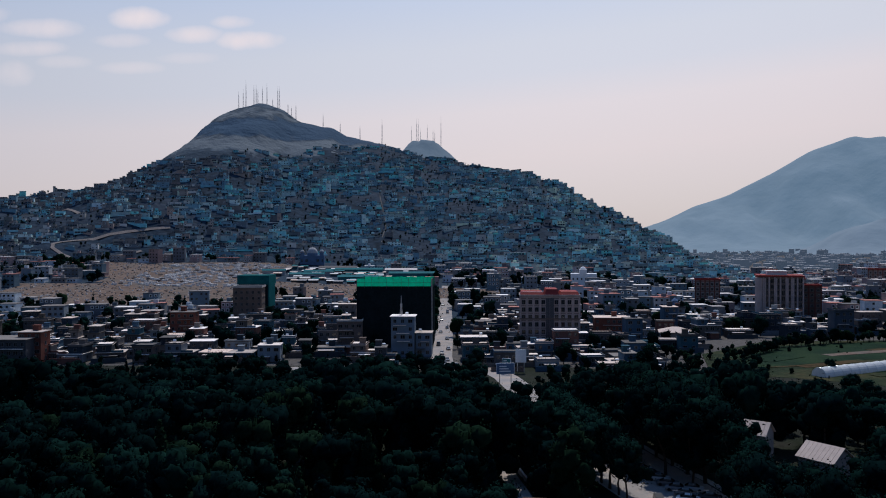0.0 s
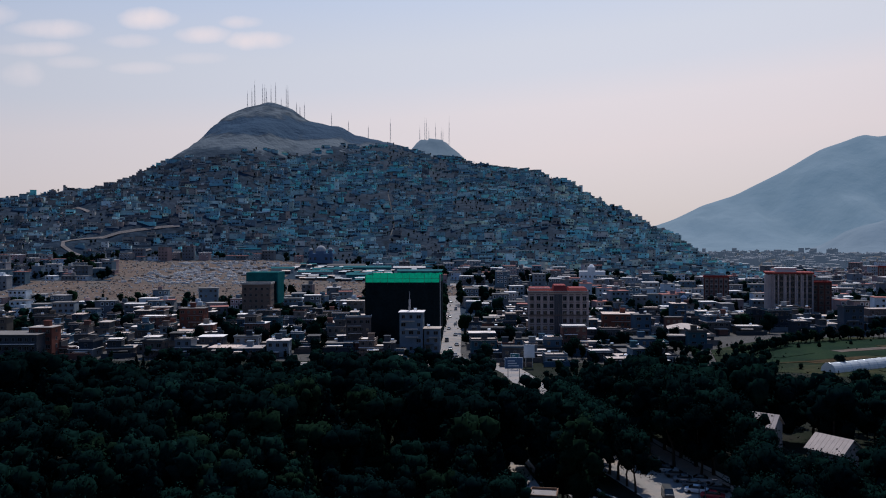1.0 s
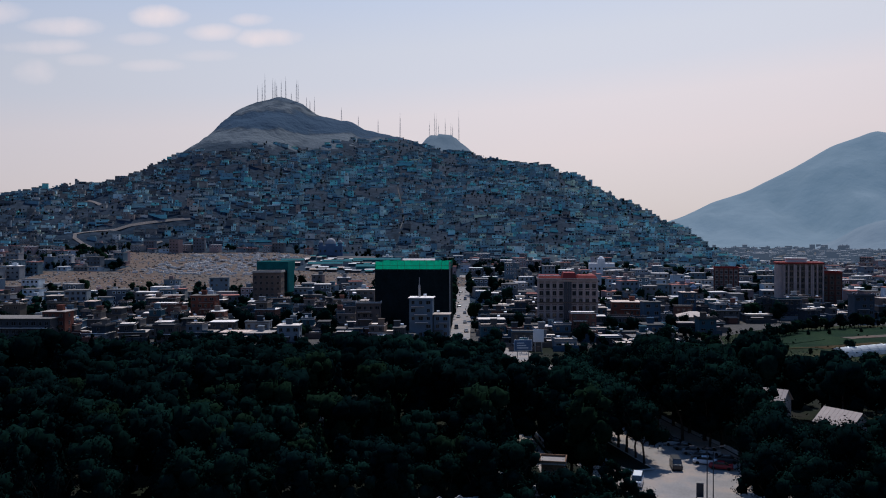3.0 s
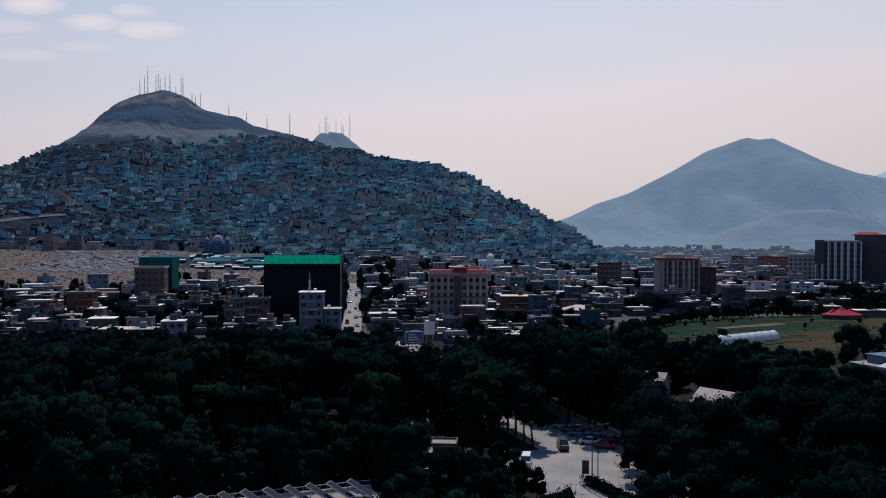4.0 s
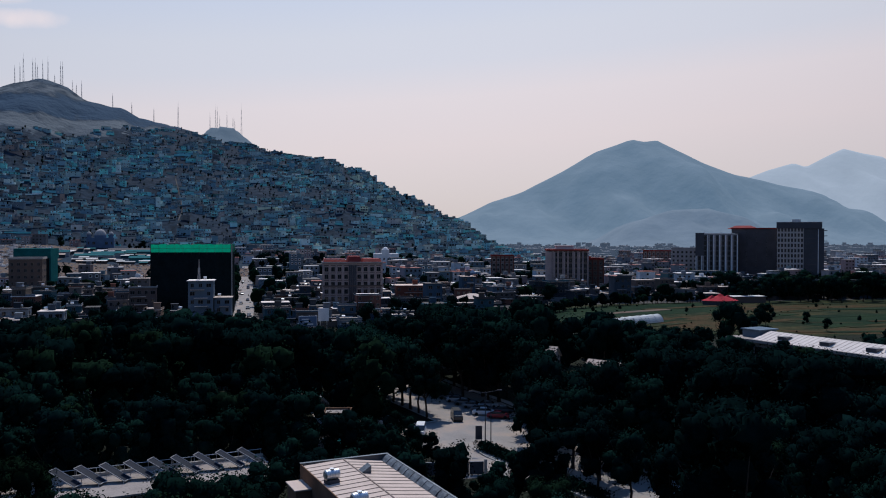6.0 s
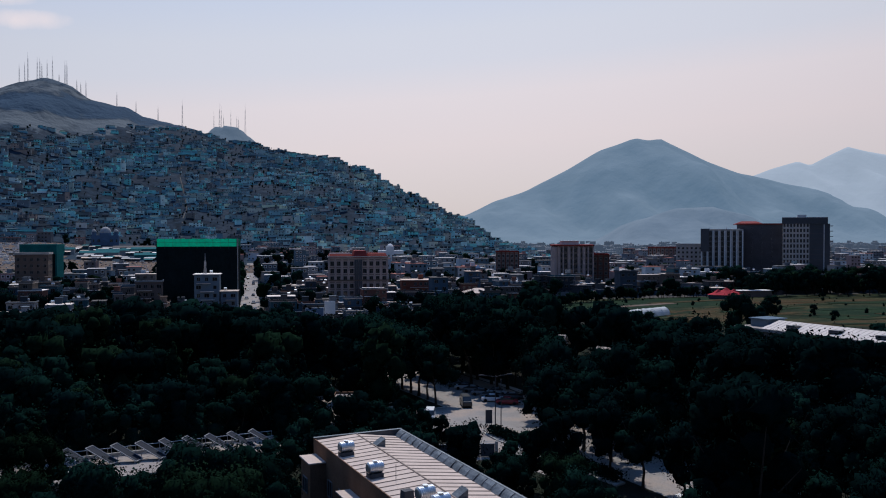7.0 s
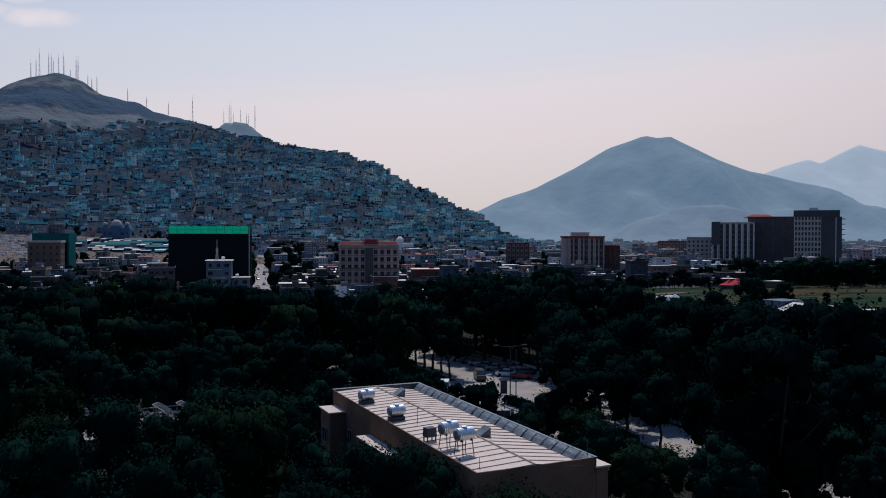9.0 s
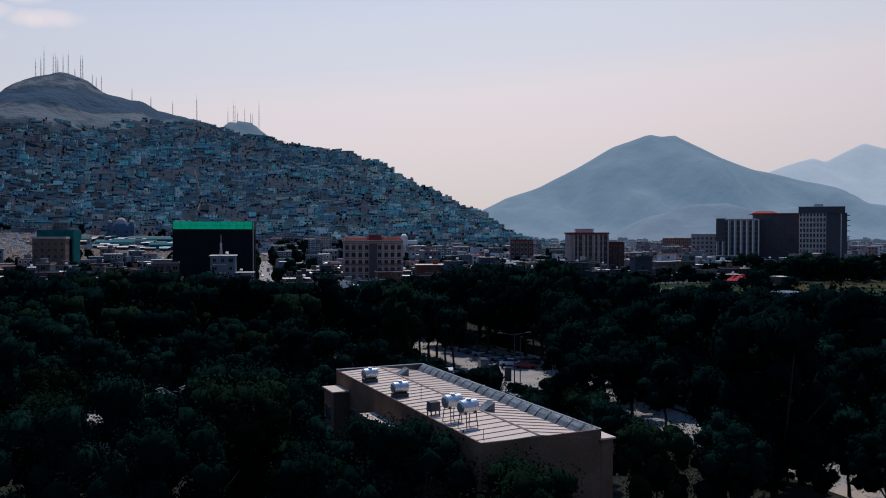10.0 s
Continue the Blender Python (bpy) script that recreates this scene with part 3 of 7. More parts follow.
sheet("dry_field_3", [(192, 269), (216, 270), (250, 268), (275, 262), (270, 252), (222, 251), (194, 257)], 0.11, dry_field, "tan stubble strip of field", "field")
sheet("lawn_2", [(214, 292), (238, 319), (300, 318), (300, 290), (250, 284), (217, 273)], 0.12, lawn, "strip of green crops beside a dry field", "field")

# burial ground on the rise, settled slopes
TRACKS = (("track_1", [(-361, 824), (-378, 832), (-391, 840), (-394, 848), (-389, 856), (-378, 864), (-366, 878), (-354, 891), (-340, 903), (-318, 916), (-300, 924)]),
          ("track_2", [(-446, 957), (-448, 968), (-447, 978), (-442, 986), (-428, 972), (-412, 952)]),
          ("track_3", [(-336, 838), (-329, 847), (-319, 856), (-311, 866)]))


def on_track(x, y, d):
    """Whether a spot lies on a track or on the open slope just below it."""
    for _, pts in TRACKS:
        for (ax, ay), (bx, by) in zip(pts, pts[1:]):
            t = max(0, min(1, ((x - ax) * (bx - ax) + (y - ay) * (by - ay)) / ((bx - ax) ** 2 + (by - ay) ** 2)))
            px, py = ax + t * (bx - ax), ay + t * (by - ay)
            if abs(x - px) < d + 1.0 and -2.2 * d < y - py < d:
                return True
    return False


def clipped_land(name, inside, x0, x1, y0, y1, step, lift, mat, label, category):
    g = Geo()
    idx = {}
    nx, ny = int((x1 - x0) / step), int((y1 - y0) / step)
    for j in range(ny):
        for i in range(nx):
            if not inside(x0 + (i + 0.5) * step, y0 + (j + 0.5) * step):
                continue
            q = []
            for a, b in ((i, j), (i + 1, j), (i + 1, j + 1), (i, j + 1)):
                if (a, b) not in idx:
                    idx[a, b] = len(g.v)
                    px, py = x0 + a * step, y0 + b * step
                    g.v.append((px, py, rough_z(px, py) + lift))
                q.append(idx[a, b])
            g.f.append(tuple(q))
            g.m.append(0)
    return setting(name, g, mat, label, category, smooth=True)


def in_graveyard(x, y):
    wob = 22 * noise.noise(Vector((x / 60, y / 60, 7)))
    left = 540 + 0.5 * wob < y < 815 + wob + 0.10 * (x + 250) and (-330 if y < 655 else -265 - 0.43 * (y - 657)) + 0.5 * wob < x < -138 - 0.05 * (y - 600)
    mid = 600 + wob < y < 670 + wob and -80 < x < 78
    east = 590 + 0.6 * wob < y < 690 + 0.5 * wob and -150 < x < -34
    return left or mid or east


clipped_land("graveyard_ground", in_graveyard, -460, 120, 520, 900, 8, 0.12, graveyard_soil, "bare tan earth of a hillside burial ground", "ground")


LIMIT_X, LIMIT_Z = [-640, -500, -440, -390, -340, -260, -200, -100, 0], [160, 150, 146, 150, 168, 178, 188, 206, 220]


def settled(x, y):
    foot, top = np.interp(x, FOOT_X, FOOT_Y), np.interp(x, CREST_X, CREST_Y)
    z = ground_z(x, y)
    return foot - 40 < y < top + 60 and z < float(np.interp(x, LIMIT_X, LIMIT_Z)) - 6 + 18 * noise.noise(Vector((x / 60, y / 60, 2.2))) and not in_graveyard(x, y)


clipped_land("settled_slope", settled, -660, 330, 690, 1460, 10, 0.25, slope_soil, "trodden soil and scrub between hillside houses, darkened as shade and blued for haze", "ground")

# ---------------------------------------------------------------- buildings of the town
WIN = {}


def window_mesh(w, h, frame_m=None):
    """A framed pane, centred on its foot, facing -y."""
    frame_m = frame_m or window_frame_m
    key = (w, h, frame_m.name)
    if key not in WIN:
        g = Geo()
        t = 0.09
        xs, zs = (-w / 2, -w / 2 + t, -t / 2, t / 2, w / 2 - t, w / 2), (0.0, t, h - t, h)
        g.v = [(x, -0.08, z) for z in zs for x in xs]
        for r in range(3):
            for c in range(5):
                q = (r * 6 + c, r * 6 + c + 1, r * 6 + c + 7, r * 6 + c + 6)
                if r == 1 and c in (1, 3):
                    n = len(g.v)
                    g.v += [(g.v[k][0], -0.02, g.v[k][2]) for k in q]
                    g.f += [(q[k], q[(k + 1) % 4], n + (k + 1) % 4, n + k) for k in range(4)] + [(n, n + 1, n + 2, n + 3)]
                    g.m += [0, 0, 0, 0, 1]
                else:
                    g.f.append(q)
                    g.m.append(0)
        rim = [0, 1, 2, 3, 4, 5, 11, 17, 23, 22, 21, 20, 19, 18, 12, 6]
        n = len(g.v)
        g.v += [(g.v[k][0], 0.06, g.v[k][2]) for k in rim]
        g.f += [(rim[(k + 1) % 16], rim[k], n + k, n + (k + 1) % 16) for k in range(16)]
        g.m += [0] * 16
        WIN[key] = g.mesh("window", frame_m, window_glass)
    return WIN[key]


def flat_roof(w, d, h, lip=0.5, over=0.25):
    """Slab with a parapet, on a body of w by d."""
    g = Geo()
    x, y = w / 2 + over, d / 2 + over
    g.box(-x, -y, h, x, y, h + 0.28)
    if lip:
        t = 0.25
        for a in ((-x, -y, x, -y + t), (-x, y - t, x, y), (-x, -y + t, -x + t, y - t), (x - t, -y + t, x, y - t)):
            g.box(a[0], a[1], h + 0.28, a[2], a[3], h + 0.28 + lip)
    return g


def town_house(rnd, x, y, w, d, storeys, turn, wall=None, roof=None, windows=True, label=None, group="town houses", sides=True):
    """A flat-roofed plastered house: stepped volumes, slab edges, windows, things on the roof."""
    z0 = min(ground_z(x - w / 2, y - d / 2), ground_z(x + w / 2, y - d / 2), ground_z(x, y + d / 2)) if y > 430 else 0.0
    hs = rnd.uniform(2.9, 3.3)
    h = storeys * hs + 0.2
    h_low = -1.5 if y > 430 else -0.1
    words = {1: "low single-storey", 2: "two-storey", 3: "three-storey", 4: "four-storey", 5: "five-storey"}[min(5, storeys)]
    t = thing("house", pose(x, y, z0, 0, 0, math.degrees(turn)), label or f"{words} flat-roofed plastered town house", "house", group)
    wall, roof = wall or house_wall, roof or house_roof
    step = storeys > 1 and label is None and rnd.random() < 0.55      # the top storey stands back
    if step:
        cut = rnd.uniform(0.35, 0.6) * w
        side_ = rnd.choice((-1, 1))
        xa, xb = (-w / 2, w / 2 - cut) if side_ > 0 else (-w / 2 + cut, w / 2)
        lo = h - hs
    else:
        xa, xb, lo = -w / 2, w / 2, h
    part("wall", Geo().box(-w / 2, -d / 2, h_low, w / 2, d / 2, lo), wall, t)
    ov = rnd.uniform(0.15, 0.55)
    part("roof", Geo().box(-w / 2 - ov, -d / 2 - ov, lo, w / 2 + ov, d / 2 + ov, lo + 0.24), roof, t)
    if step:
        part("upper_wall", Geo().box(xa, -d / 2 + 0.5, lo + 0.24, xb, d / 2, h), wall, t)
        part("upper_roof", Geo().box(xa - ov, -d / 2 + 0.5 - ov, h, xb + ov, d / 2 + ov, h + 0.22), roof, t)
        part("terrace_wall", Geo().box(min(xb, w / 2 - 0.2) if side_ > 0 else -w / 2, -d / 2, lo + 0.24, w / 2 if side_ > 0 else max(xa, -w / 2 + 0.2), -d / 2 + 0.18, lo + 1.0), wall, t)
    for s in range(1, storeys):
        if s * hs < lo - 0.5 and rnd.random() < 0.6:
            bx = rnd.uniform(-0.2, 0.2) * w
            part("balcony", Geo().box(bx - w * 0.28, -d / 2 - 1.1, s * hs - 0.1, bx + w * 0.28, -d / 2 - 0.02, s * hs + 0.1), roof, t)
    if windows:
        n = max(2, int(w / 2.6))
        for s in range(storeys):
            top = step and s == storeys - 1
            a0, a1 = (xa, xb) if top else (-w / 2, w / 2)
            nn = max(1, int(n * (a1 - a0) / w))
            for i in range(nn):
                if rnd.random() < 0.10:
                    continue
                wx = a0 + (a1 - a0) * (i + 0.5) / nn
                ww = 1.9 if (i + s) % 3 == 0 else 1.3
                part("window", window_mesh(min(ww, (a1 - a0) / nn - 0.3), 1.5), None, t, at=pose(wx, -d / 2 - 0.01 + (0.5 if top else 0), s * hs + 0.95 + (0.2 if top else 0)))
            if sides and d > 6 and not top:
                sgn = 1 if x < 0 else -1
                part("window", window_mesh(1.3, 1.5), None, t, at=pose(sgn * (w / 2 + 0.01), 0, s * hs + 0.95, 0, 0, 90 * sgn))
    if label is None:
        if rnd.random() < 0.7:                            # low additions before the house
            lw, lh = rnd.uniform(0.3, 0.6) * w, rnd.uniform(2.1, 2.7)
            lx = rnd.uniform(-0.5, 0.5) * (w - lw)
            lean = part("lean_to", Geo().box(lx - lw / 2, -d / 2 - rnd.uniform(1.8, 3.0), h_low, lx + lw / 2, -d / 2 - 0.02, lh), wall, t)
            part("lean_to_roof", Geo().box(lx - lw / 2 - 0.3, -d / 2 - 3.2, lh, lx + lw / 2 + 0.3, -d / 2 - 0.03, lh + 0.14), roof, lean)
        if rnd.random() < 0.6:
            part("yard_wall", Geo().box(-w / 2 - 1.5, -d / 2 - 4.0, h_low, w / 2 + 1.5, -d / 2 - 3.75, rnd.uniform(1.6, 2.3)), wall, t)
        if rnd.random() < 0.6:                            # parapet along the roof's edge
            ph, zt = rnd.uniform(0.35, 0.8), h + 0.22
            part("parapet", Geo().box(xa - ov, -d / 2 + (0.5 if step else 0) - ov, zt, xb + ov, -d / 2 + (0.5 if step else 0) - ov + 0.2, zt + ph).box(xb + ov - 0.2, -d / 2 + 0.72 - ov, zt, xb + ov, d / 2 + ov, zt + ph).box(xa - ov, -d / 2 + 0.72 - ov, zt, xa - ov + 0.2, d / 2 + ov, zt + ph), wall, t)
        for _ in range(rnd.randrange(3)):
            ax, ay = rnd.uniform(xa, xb), rnd.uniform(-0.3, 0.4) * d
            part("roof_pole", Geo().tube((ax, ay, h), (ax, ay, h + rnd.uniform(1.5, 3.2)), 0.06, 0.05, 4), dark_steel, t)
    base_x, base_z = ((xa + xb) / 2, h + 0.2)
    if rnd.random() < 0.35:
        a = base_x + rnd.uniform(-0.15, 0.15) * w
        part("stair_house", Geo().box(a - 1.2, 0.2, base_z, a + 1.2, 2.6, base_z + 2.1).box(a - 1.4, 0.0, base_z + 2.1, a + 1.4, 2.8, base_z + 2.28), wall, t)
    if rnd.random() < 0.45:
        a, b = base_x + rnd.uniform(-0.3, 0.3) * (xb - xa), rnd.uniform(-0.25, 0.2) * d
        tk = Geo().tube((a - 0.6, b, base_z + 0.95), (a + 0.6, b, base_z + 0.95), 0.45, 0.45, 10)
        for sx in (-0.4, 0.4):
            tk.box(a + sx - 0.05, b - 0.3, base_z - 0.02, a + sx + 0.05, b + 0.3, base_z + 0.6)
        part("roof_tank", tk, steel, t, "steel water tank on legs")
    return t


# ---- wrapped construction block
def wrapped_block():
    t = thing("wrapped_building", pose(-21.4, 387.0, 0, 0, 0, -3), "unfinished block draped in dark debris netting with green top band", "building")
    w, d, top, band = 33.2, 24.0, 30.8, 3.4
    n = 26
    g = Geo()
    for side in range(4):
        for i in range(n):
            vs = []
            for k in (i, i + 1):
                u = k / n
                bow = 0.16 * math.sin(k * 1.9 + side) + 0.10 * math.sin(k * 0.8)
                px, py = [(-w / 2 + w * u, -d / 2 - bow), (w / 2 + bow, -d / 2 + d * u), (w / 2 - w * u, d / 2 + bow), (-w / 2 - bow, d / 2 - d * u)][side]
                vs.append((px, py))
            for z0, z1 in ((0, 9.0), (9.0, 18.0), (18.0, top - band)):
                g.add([(vs[0][0], vs[0][1], z0), (vs[1][0], vs[1][1], z0), (vs[1][0], vs[1][1], z1), (vs[0][0], vs[0][1], z1)], [(0, 1, 2, 3)])
    g.box(-w / 2 + 0.4, -d / 2 + 0.4, top - band - 0.5, w / 2 - 0.4, d / 2 - 0.4, top - band - 0.2)
    part("net_cover", g, black_net, t, "dark debris netting with shallow folds")
    k = 10
    for side, (length, off, turn) in enumerate(((w, d / 2, 0), (d, w / 2, 90), (w, d / 2, 180), (d, w / 2, 270))):
        cells = k if side % 2 == 0 else 7
        gb = Geo()
        cw = length / cells
        for i in range(cells * 2):
            x0, x1 = -length / 2 + i * cw / 2, -length / 2 + (i + 1) * cw / 2
            b0, b1 = 0.12 * (i % 2), 0.12 * ((i + 1) % 2)
            y0 = -off - 0.1
            for za, zb in ((top - band, top - band / 2), (top - band / 2, top - 0.05 - 0.12 * ((i * 7) % 3))):
                gb.add([(x0, y0 - b0, za), (x1, y0 - b1, za), (x1, y0 - b1, zb), (x0, y0 - b0, zb)], [(0, 1, 2, 3)])
        part("green_band", gb, green_net, t, "bright green safety net", at=pose(0, 0, 0, 0, 0, turn))
        for i in range(cells + 1):
            x0 = -length / 2 + i * cw
            part("scaffold_post", Geo().tube((x0, -off - 0.22, top - band - 1), (x0, -off - 0.22, top + 0.25), 0.06, 0.06, 6), dark_steel, t, at=pose(0, 0, 0, 0, 0, turn))
        part("scaffold_rail", Geo().tube((-length / 2, -off - 0.25, top - band / 2), (length / 2, -off - 0.25, top - band / 2), 0.06, 0.06, 6), dark_steel, t, at=pose(0, 0, 0, 0, 0, turn))
    # narrow pale box up the right front corner
    part("corner_strip", Geo().box(w / 2 + 0.25, -d / 2 - 0.1, 2, w / 2 + 0.55, -d / 2 + 1.0, top + 0.1), grey_wall, t, "pale vertical strip along the right front corner")
    part("slab", Geo().box(-w / 2 + 0.6, -d / 2 + 0.6, 0, w / 2 - 0.6, d / 2 - 0.6, 0.4), concrete, t)


wrapped_block()


def facade_block(name, m, w, d, storeys, hs, bays, wall, label, trim, roof_m, win=(1.5, 1.7), piers=True, roof_over=0.4, side_bays=0, pier_m=None, category="building", dark_bays=()):
    """A block of regular storeys: wall, floor bands, piers, one window a bay and storey, roof slab."""
    t = thing(name, m, label, category)
    h = storeys * hs + 0.8
    part("wall", Geo().box(-w / 2, -d / 2, -1, w / 2, d / 2, h), wall, t)
    bw = w / bays
    for s in range(1, storeys + 1):
        part("floor_band", Geo().box(-w / 2 - 0.12, -d / 2 - 0.14, s * hs - 0.05, w / 2 + 0.12, -d / 2 + 0.02, s * hs + 0.25), trim, t)
    if piers:
        pm = pier_m or trim
        for i in range(bays + 1):
            if i in dark_bays or i - 1 in dark_bays:
                continue
            xx = -w / 2 + i * bw
            part("pier", Geo().box(xx - 0.38, -d / 2 - 0.3, 0, xx + 0.38, -d / 2 + 0.05, h), pm, t)
    for s in range(storeys):
        for i in range(bays):
            if i in dark_bays:
                continue
            part("window", window_mesh(*win), None, t, at=pose(-w / 2 + (i + 0.5) * bw, -d / 2 - 0.02, s * hs + 0.75))
        for i in range(side_bays):
            for sgn in (-1, 1):
                part("window", window_mesh(*win), None, t, at=pose(sgn * (w / 2 + 0.02), -d / 2 + (i + 0.5) * d / side_bays, s * hs + 0.75, 0, 0, 90 * sgn))
    part("roof", flat_roof(w, d, h, 0.7, roof_over), roof_m, t)
    return t, h


# ---- block with red roof storey
t, h = facade_block("apartment_block", pose(50.0, 397.0, 0, 0, 0, -4), 27.2, 17.0, 6, 3.45, 9, blush_wall,
                    "six-storey pinkish apartment block with red roof edge", brown_wall, concrete, win=(1.7, 2.1), side_bays=3, dark_bays=(4,), pier_m=blush_wall)
part("mid_band", Geo().box(-13.75, -8.95, 11.0, 13.75, -8.45, 11.6), brown_wall, t, "brown band round the middle")
for i, x0 in enumerate((-1.4, -0.5, 0.5, 1.4)):
    part("glass_bay", Geo().box(x0 - 0.42, -8.9, 1.2, x0 + 0.42, -8.4, h - 0.6), dark_clad, t, "dark glazed stair bay")
for x0, x1, zt in ((-13.9, -2.5, 1.9), (-2.5, 4.4, 3.2), (4.4, 13.9, 2.0)):
    g = Geo().add([(x0, -9.1, h + 0.3), (x1, -9.1, h + 0.3), (x1, 9.0, h + 0.3), (x0, 9.0, h + 0.3),
                   (x0 + 0.8, -7.0, h + 0.3 + zt), (x1 - 0.8, -7.0, h + 0.3 + zt), (x1 - 0.8, 7.0, h + 0.3 + zt), (x0 + 0.8, 7.0, h + 0.3 + zt)],
                  [(0, 1, 5, 4), (1, 2, 6, 5), (2, 3, 7, 6), (3, 0, 4, 7), (4, 5, 6, 7)])
    part("mansard", g, red_roof, t, "dull red sheet roof section")
part("roof_railing", Geo().box(-13.5, -8.9, h + 2.25, -3, -8.6, h + 2.45).box(-13.5, -8.9, h + 0.4, -13.35, -8.75, h + 2.0), white_paint, t)

# ---- tall pale block with red cornice
t, h = facade_block("hotel_block", pose(202.0, 505.0, 0, 0, 0, -16), 25.0, 20.0, 7, 3.5, 8, brown_wall,
                    "seven-storey pinkish block with a red cornice", brown_wall, concrete, win=(1.9, 2.5), side_bays=5, pier_m=blush_wall)
for i in (1, 3, 5, 6):
    part("wide_pier", Geo().box(-12.5 + i * 3.125 + 0.5, -10.36, 0, -12.5 + i * 3.125 + 1.3, -9.96, h - 0.5), blush_wall, t)
part("corner_drum", Geo().tube((-12.0, -9.4, 0), (-12.0, -9.4, h - 0.4), 2.2, 2.2, 14), blush_wall, t, "rounded corner bay")
part("cornice", Geo().box(-13.2, -10.8, h + 0.1, 13.2, 10.6, h + 1.1), red_roof, t, "red cornice band")
part("penthouse", Geo().box(-7, -5, h + 0.9, 4, 5, h + 3.2).box(-7.6, -5.6, h + 3.2, 4.6, 5.6, h + 3.5), white_sheet, t)
t, h = facade_block("annex_block", pose(222.0, 512.0, 0, 0, 0, -16), 14.0, 16.0, 6, 3.1, 4, brown_wall,
                    "brown rear wing of a tall block", brick_red, red_roof, win=(1.3, 1.5), side_bays=3)

# ---- cluster of office towers
tm = -33
t, h = facade_block("finned_tower", pose(357.0, 582.0, 0, 0, 0, tm), 30.0, 20.0, 9, 3.9, 7, dark_clad,
                    "office tower with white vertical fins over dark glass", dark_clad, concrete, win=(2.6, 3.1), pier_m=white_paint, side_bays=4)
for i in range(7):
    part("fin", Geo().box(-15.0 + i * 4.286 + (0.9 if i < 3 else 0.55), -10.34, 0 if i < 3 else 8, -15.0 + i * 4.286 + 1.35, -9.97, h - (14 if i < 2 else 0)), pale_wall, t, "white vertical fin")
part("corner_glass", Geo().box(-15.5, -10.6, h - 16, -9.2, -9.9, h + 1.5), dark_clad, t, "dark glass corner")
part("roof_frame", Geo().box(-14, -9, h + 1.0, 13, -8.6, h + 1.3).box(-14, -9, h + 1.0, -13.6, 8, h + 1.3).box(-9, -9, h + 1, -8.6, -8.6, h + 2.6).box(3, -9, h + 1, 3.4, -8.6, h + 2.6), white_paint, t)
t, h = facade_block("brown_tower", pose(388.5, 578.0, 0, 0, 0, tm), 36.0, 24.0, 11, 3.6, 5, tower_haze_grey,
                    "unclad grey-brown concrete tower", tower_haze_grey, red_roof, win=(1.0, 1.2), piers=False)
part("roof_hip", Geo().add([(-21, -12.3, h + 0.3), (2, -12.3, h + 0.3), (2, 10, h + 0.3), (-21, 10, h + 0.3), (-15, -3, h + 2.8), (-4, -3, h + 2.8)], [(0, 1, 5, 4), (1, 2, 5), (2, 3, 4, 5), (3, 0, 4)]), red_roof, t, "red sheet hip roof")
t, h = facade_block("grid_tower", pose(391.9, 540.9, 0, 0, 0, tm - 2), 17.7, 22.0, 11, 3.75, 8, pale_wall,
                    "grey office tower with a grid of square windows", pale_wall, dark_clad, win=(1.35, 2.5), side_bays=0, piers=False)
part("dark_crown", Geo().box(-9.4, -11.6, h - 1.5, 21.0, 11.4, h + 3.0), dark_clad, t, "dark crown storeys")
part("dark_wing", Geo().box(8.9, -10.6, 0, 22.4, 10.5, h - 1.5), dark_clad, t, "dark glass wing")
for k in range(11):
    part("wing_band", Geo().box(9.0, -10.75, 3.2 + 3.75 * k, 17.6, -10.62, 3.6 + 3.75 * k), tower_haze_grey, t)
for k in range(10):
    part("balcony", Geo().box(22.45, -9.0, 5.0 + 3.75 * k, 24.6, 6.0, 5.45 + 3.75 * k), dark_clad, t)
part("mullion", Geo().box(18.3, -11.0, 1, 18.75, -10.62, h - 2), white_paint, t)
part("parapet_rail", Geo().box(-9.4, -11.7, h + 3.0, 21.0, -11.4, h + 3.3), white_sheet, t)
part("roof_plant", Geo().box(1, -4, h + 3.0, 7, 4, h + 5.2), white_sheet, t)
facade_block("white_block", pose(349.0, 617.0, 0, 0, 0, -30), 20.0, 16.0, 7, 3.4, 6, pale_wall, "seven-storey white block beside the towers", pale_wall, concrete, side_bays=3)
facade_block("pink_block", pose(388.0, 728.0, 0, 0, 0, -28), 34.0, 14.0, 6, 3.3, 9, cream_wall, "long pinkish block with a red roof", brick_red, red_roof, side_bays=2)
facade_block("school_block", pose(262.0, 640.0, 0, 0, 0, -20), 26.0, 14.0, 5, 3.3, 7, cream_wall, "five-storey pale block with a red roof", cream_wall, red_roof, side_bays=2)
facade_block("orange_block", pose(176.0, 560.0, 0, 0, 0, -14), 15.0, 13.0, 6, 3.3, 5, cream_wall, "narrow pale block with an orange-red gable", brick_red, red_roof, side_bays=2)

# ---- white building with a round gable
t = thing("white_hall", pose(115.5, 690.0, ground_z(115, 690) + 2.5, 0, 0, -8), "plain white hall with a small rounded gable", "building")
part("wall", Geo().box(-10.5, -6, -1, 10.5, 6, 8.5), white_paint, t)
part("tower", Geo().box(-3.5, -6.2, 8.5, 2.5, 4, 12.0), white_paint, t)
part("gable", Geo().dome((-0.5, -1, 12.0), 2.3, 0.9), white_paint, t)
for i in range(6):
    part("window", window_mesh(1.2, 1.6), None, t, at=pose(-8.5 + i * 3.4, -6.02, 3.4))

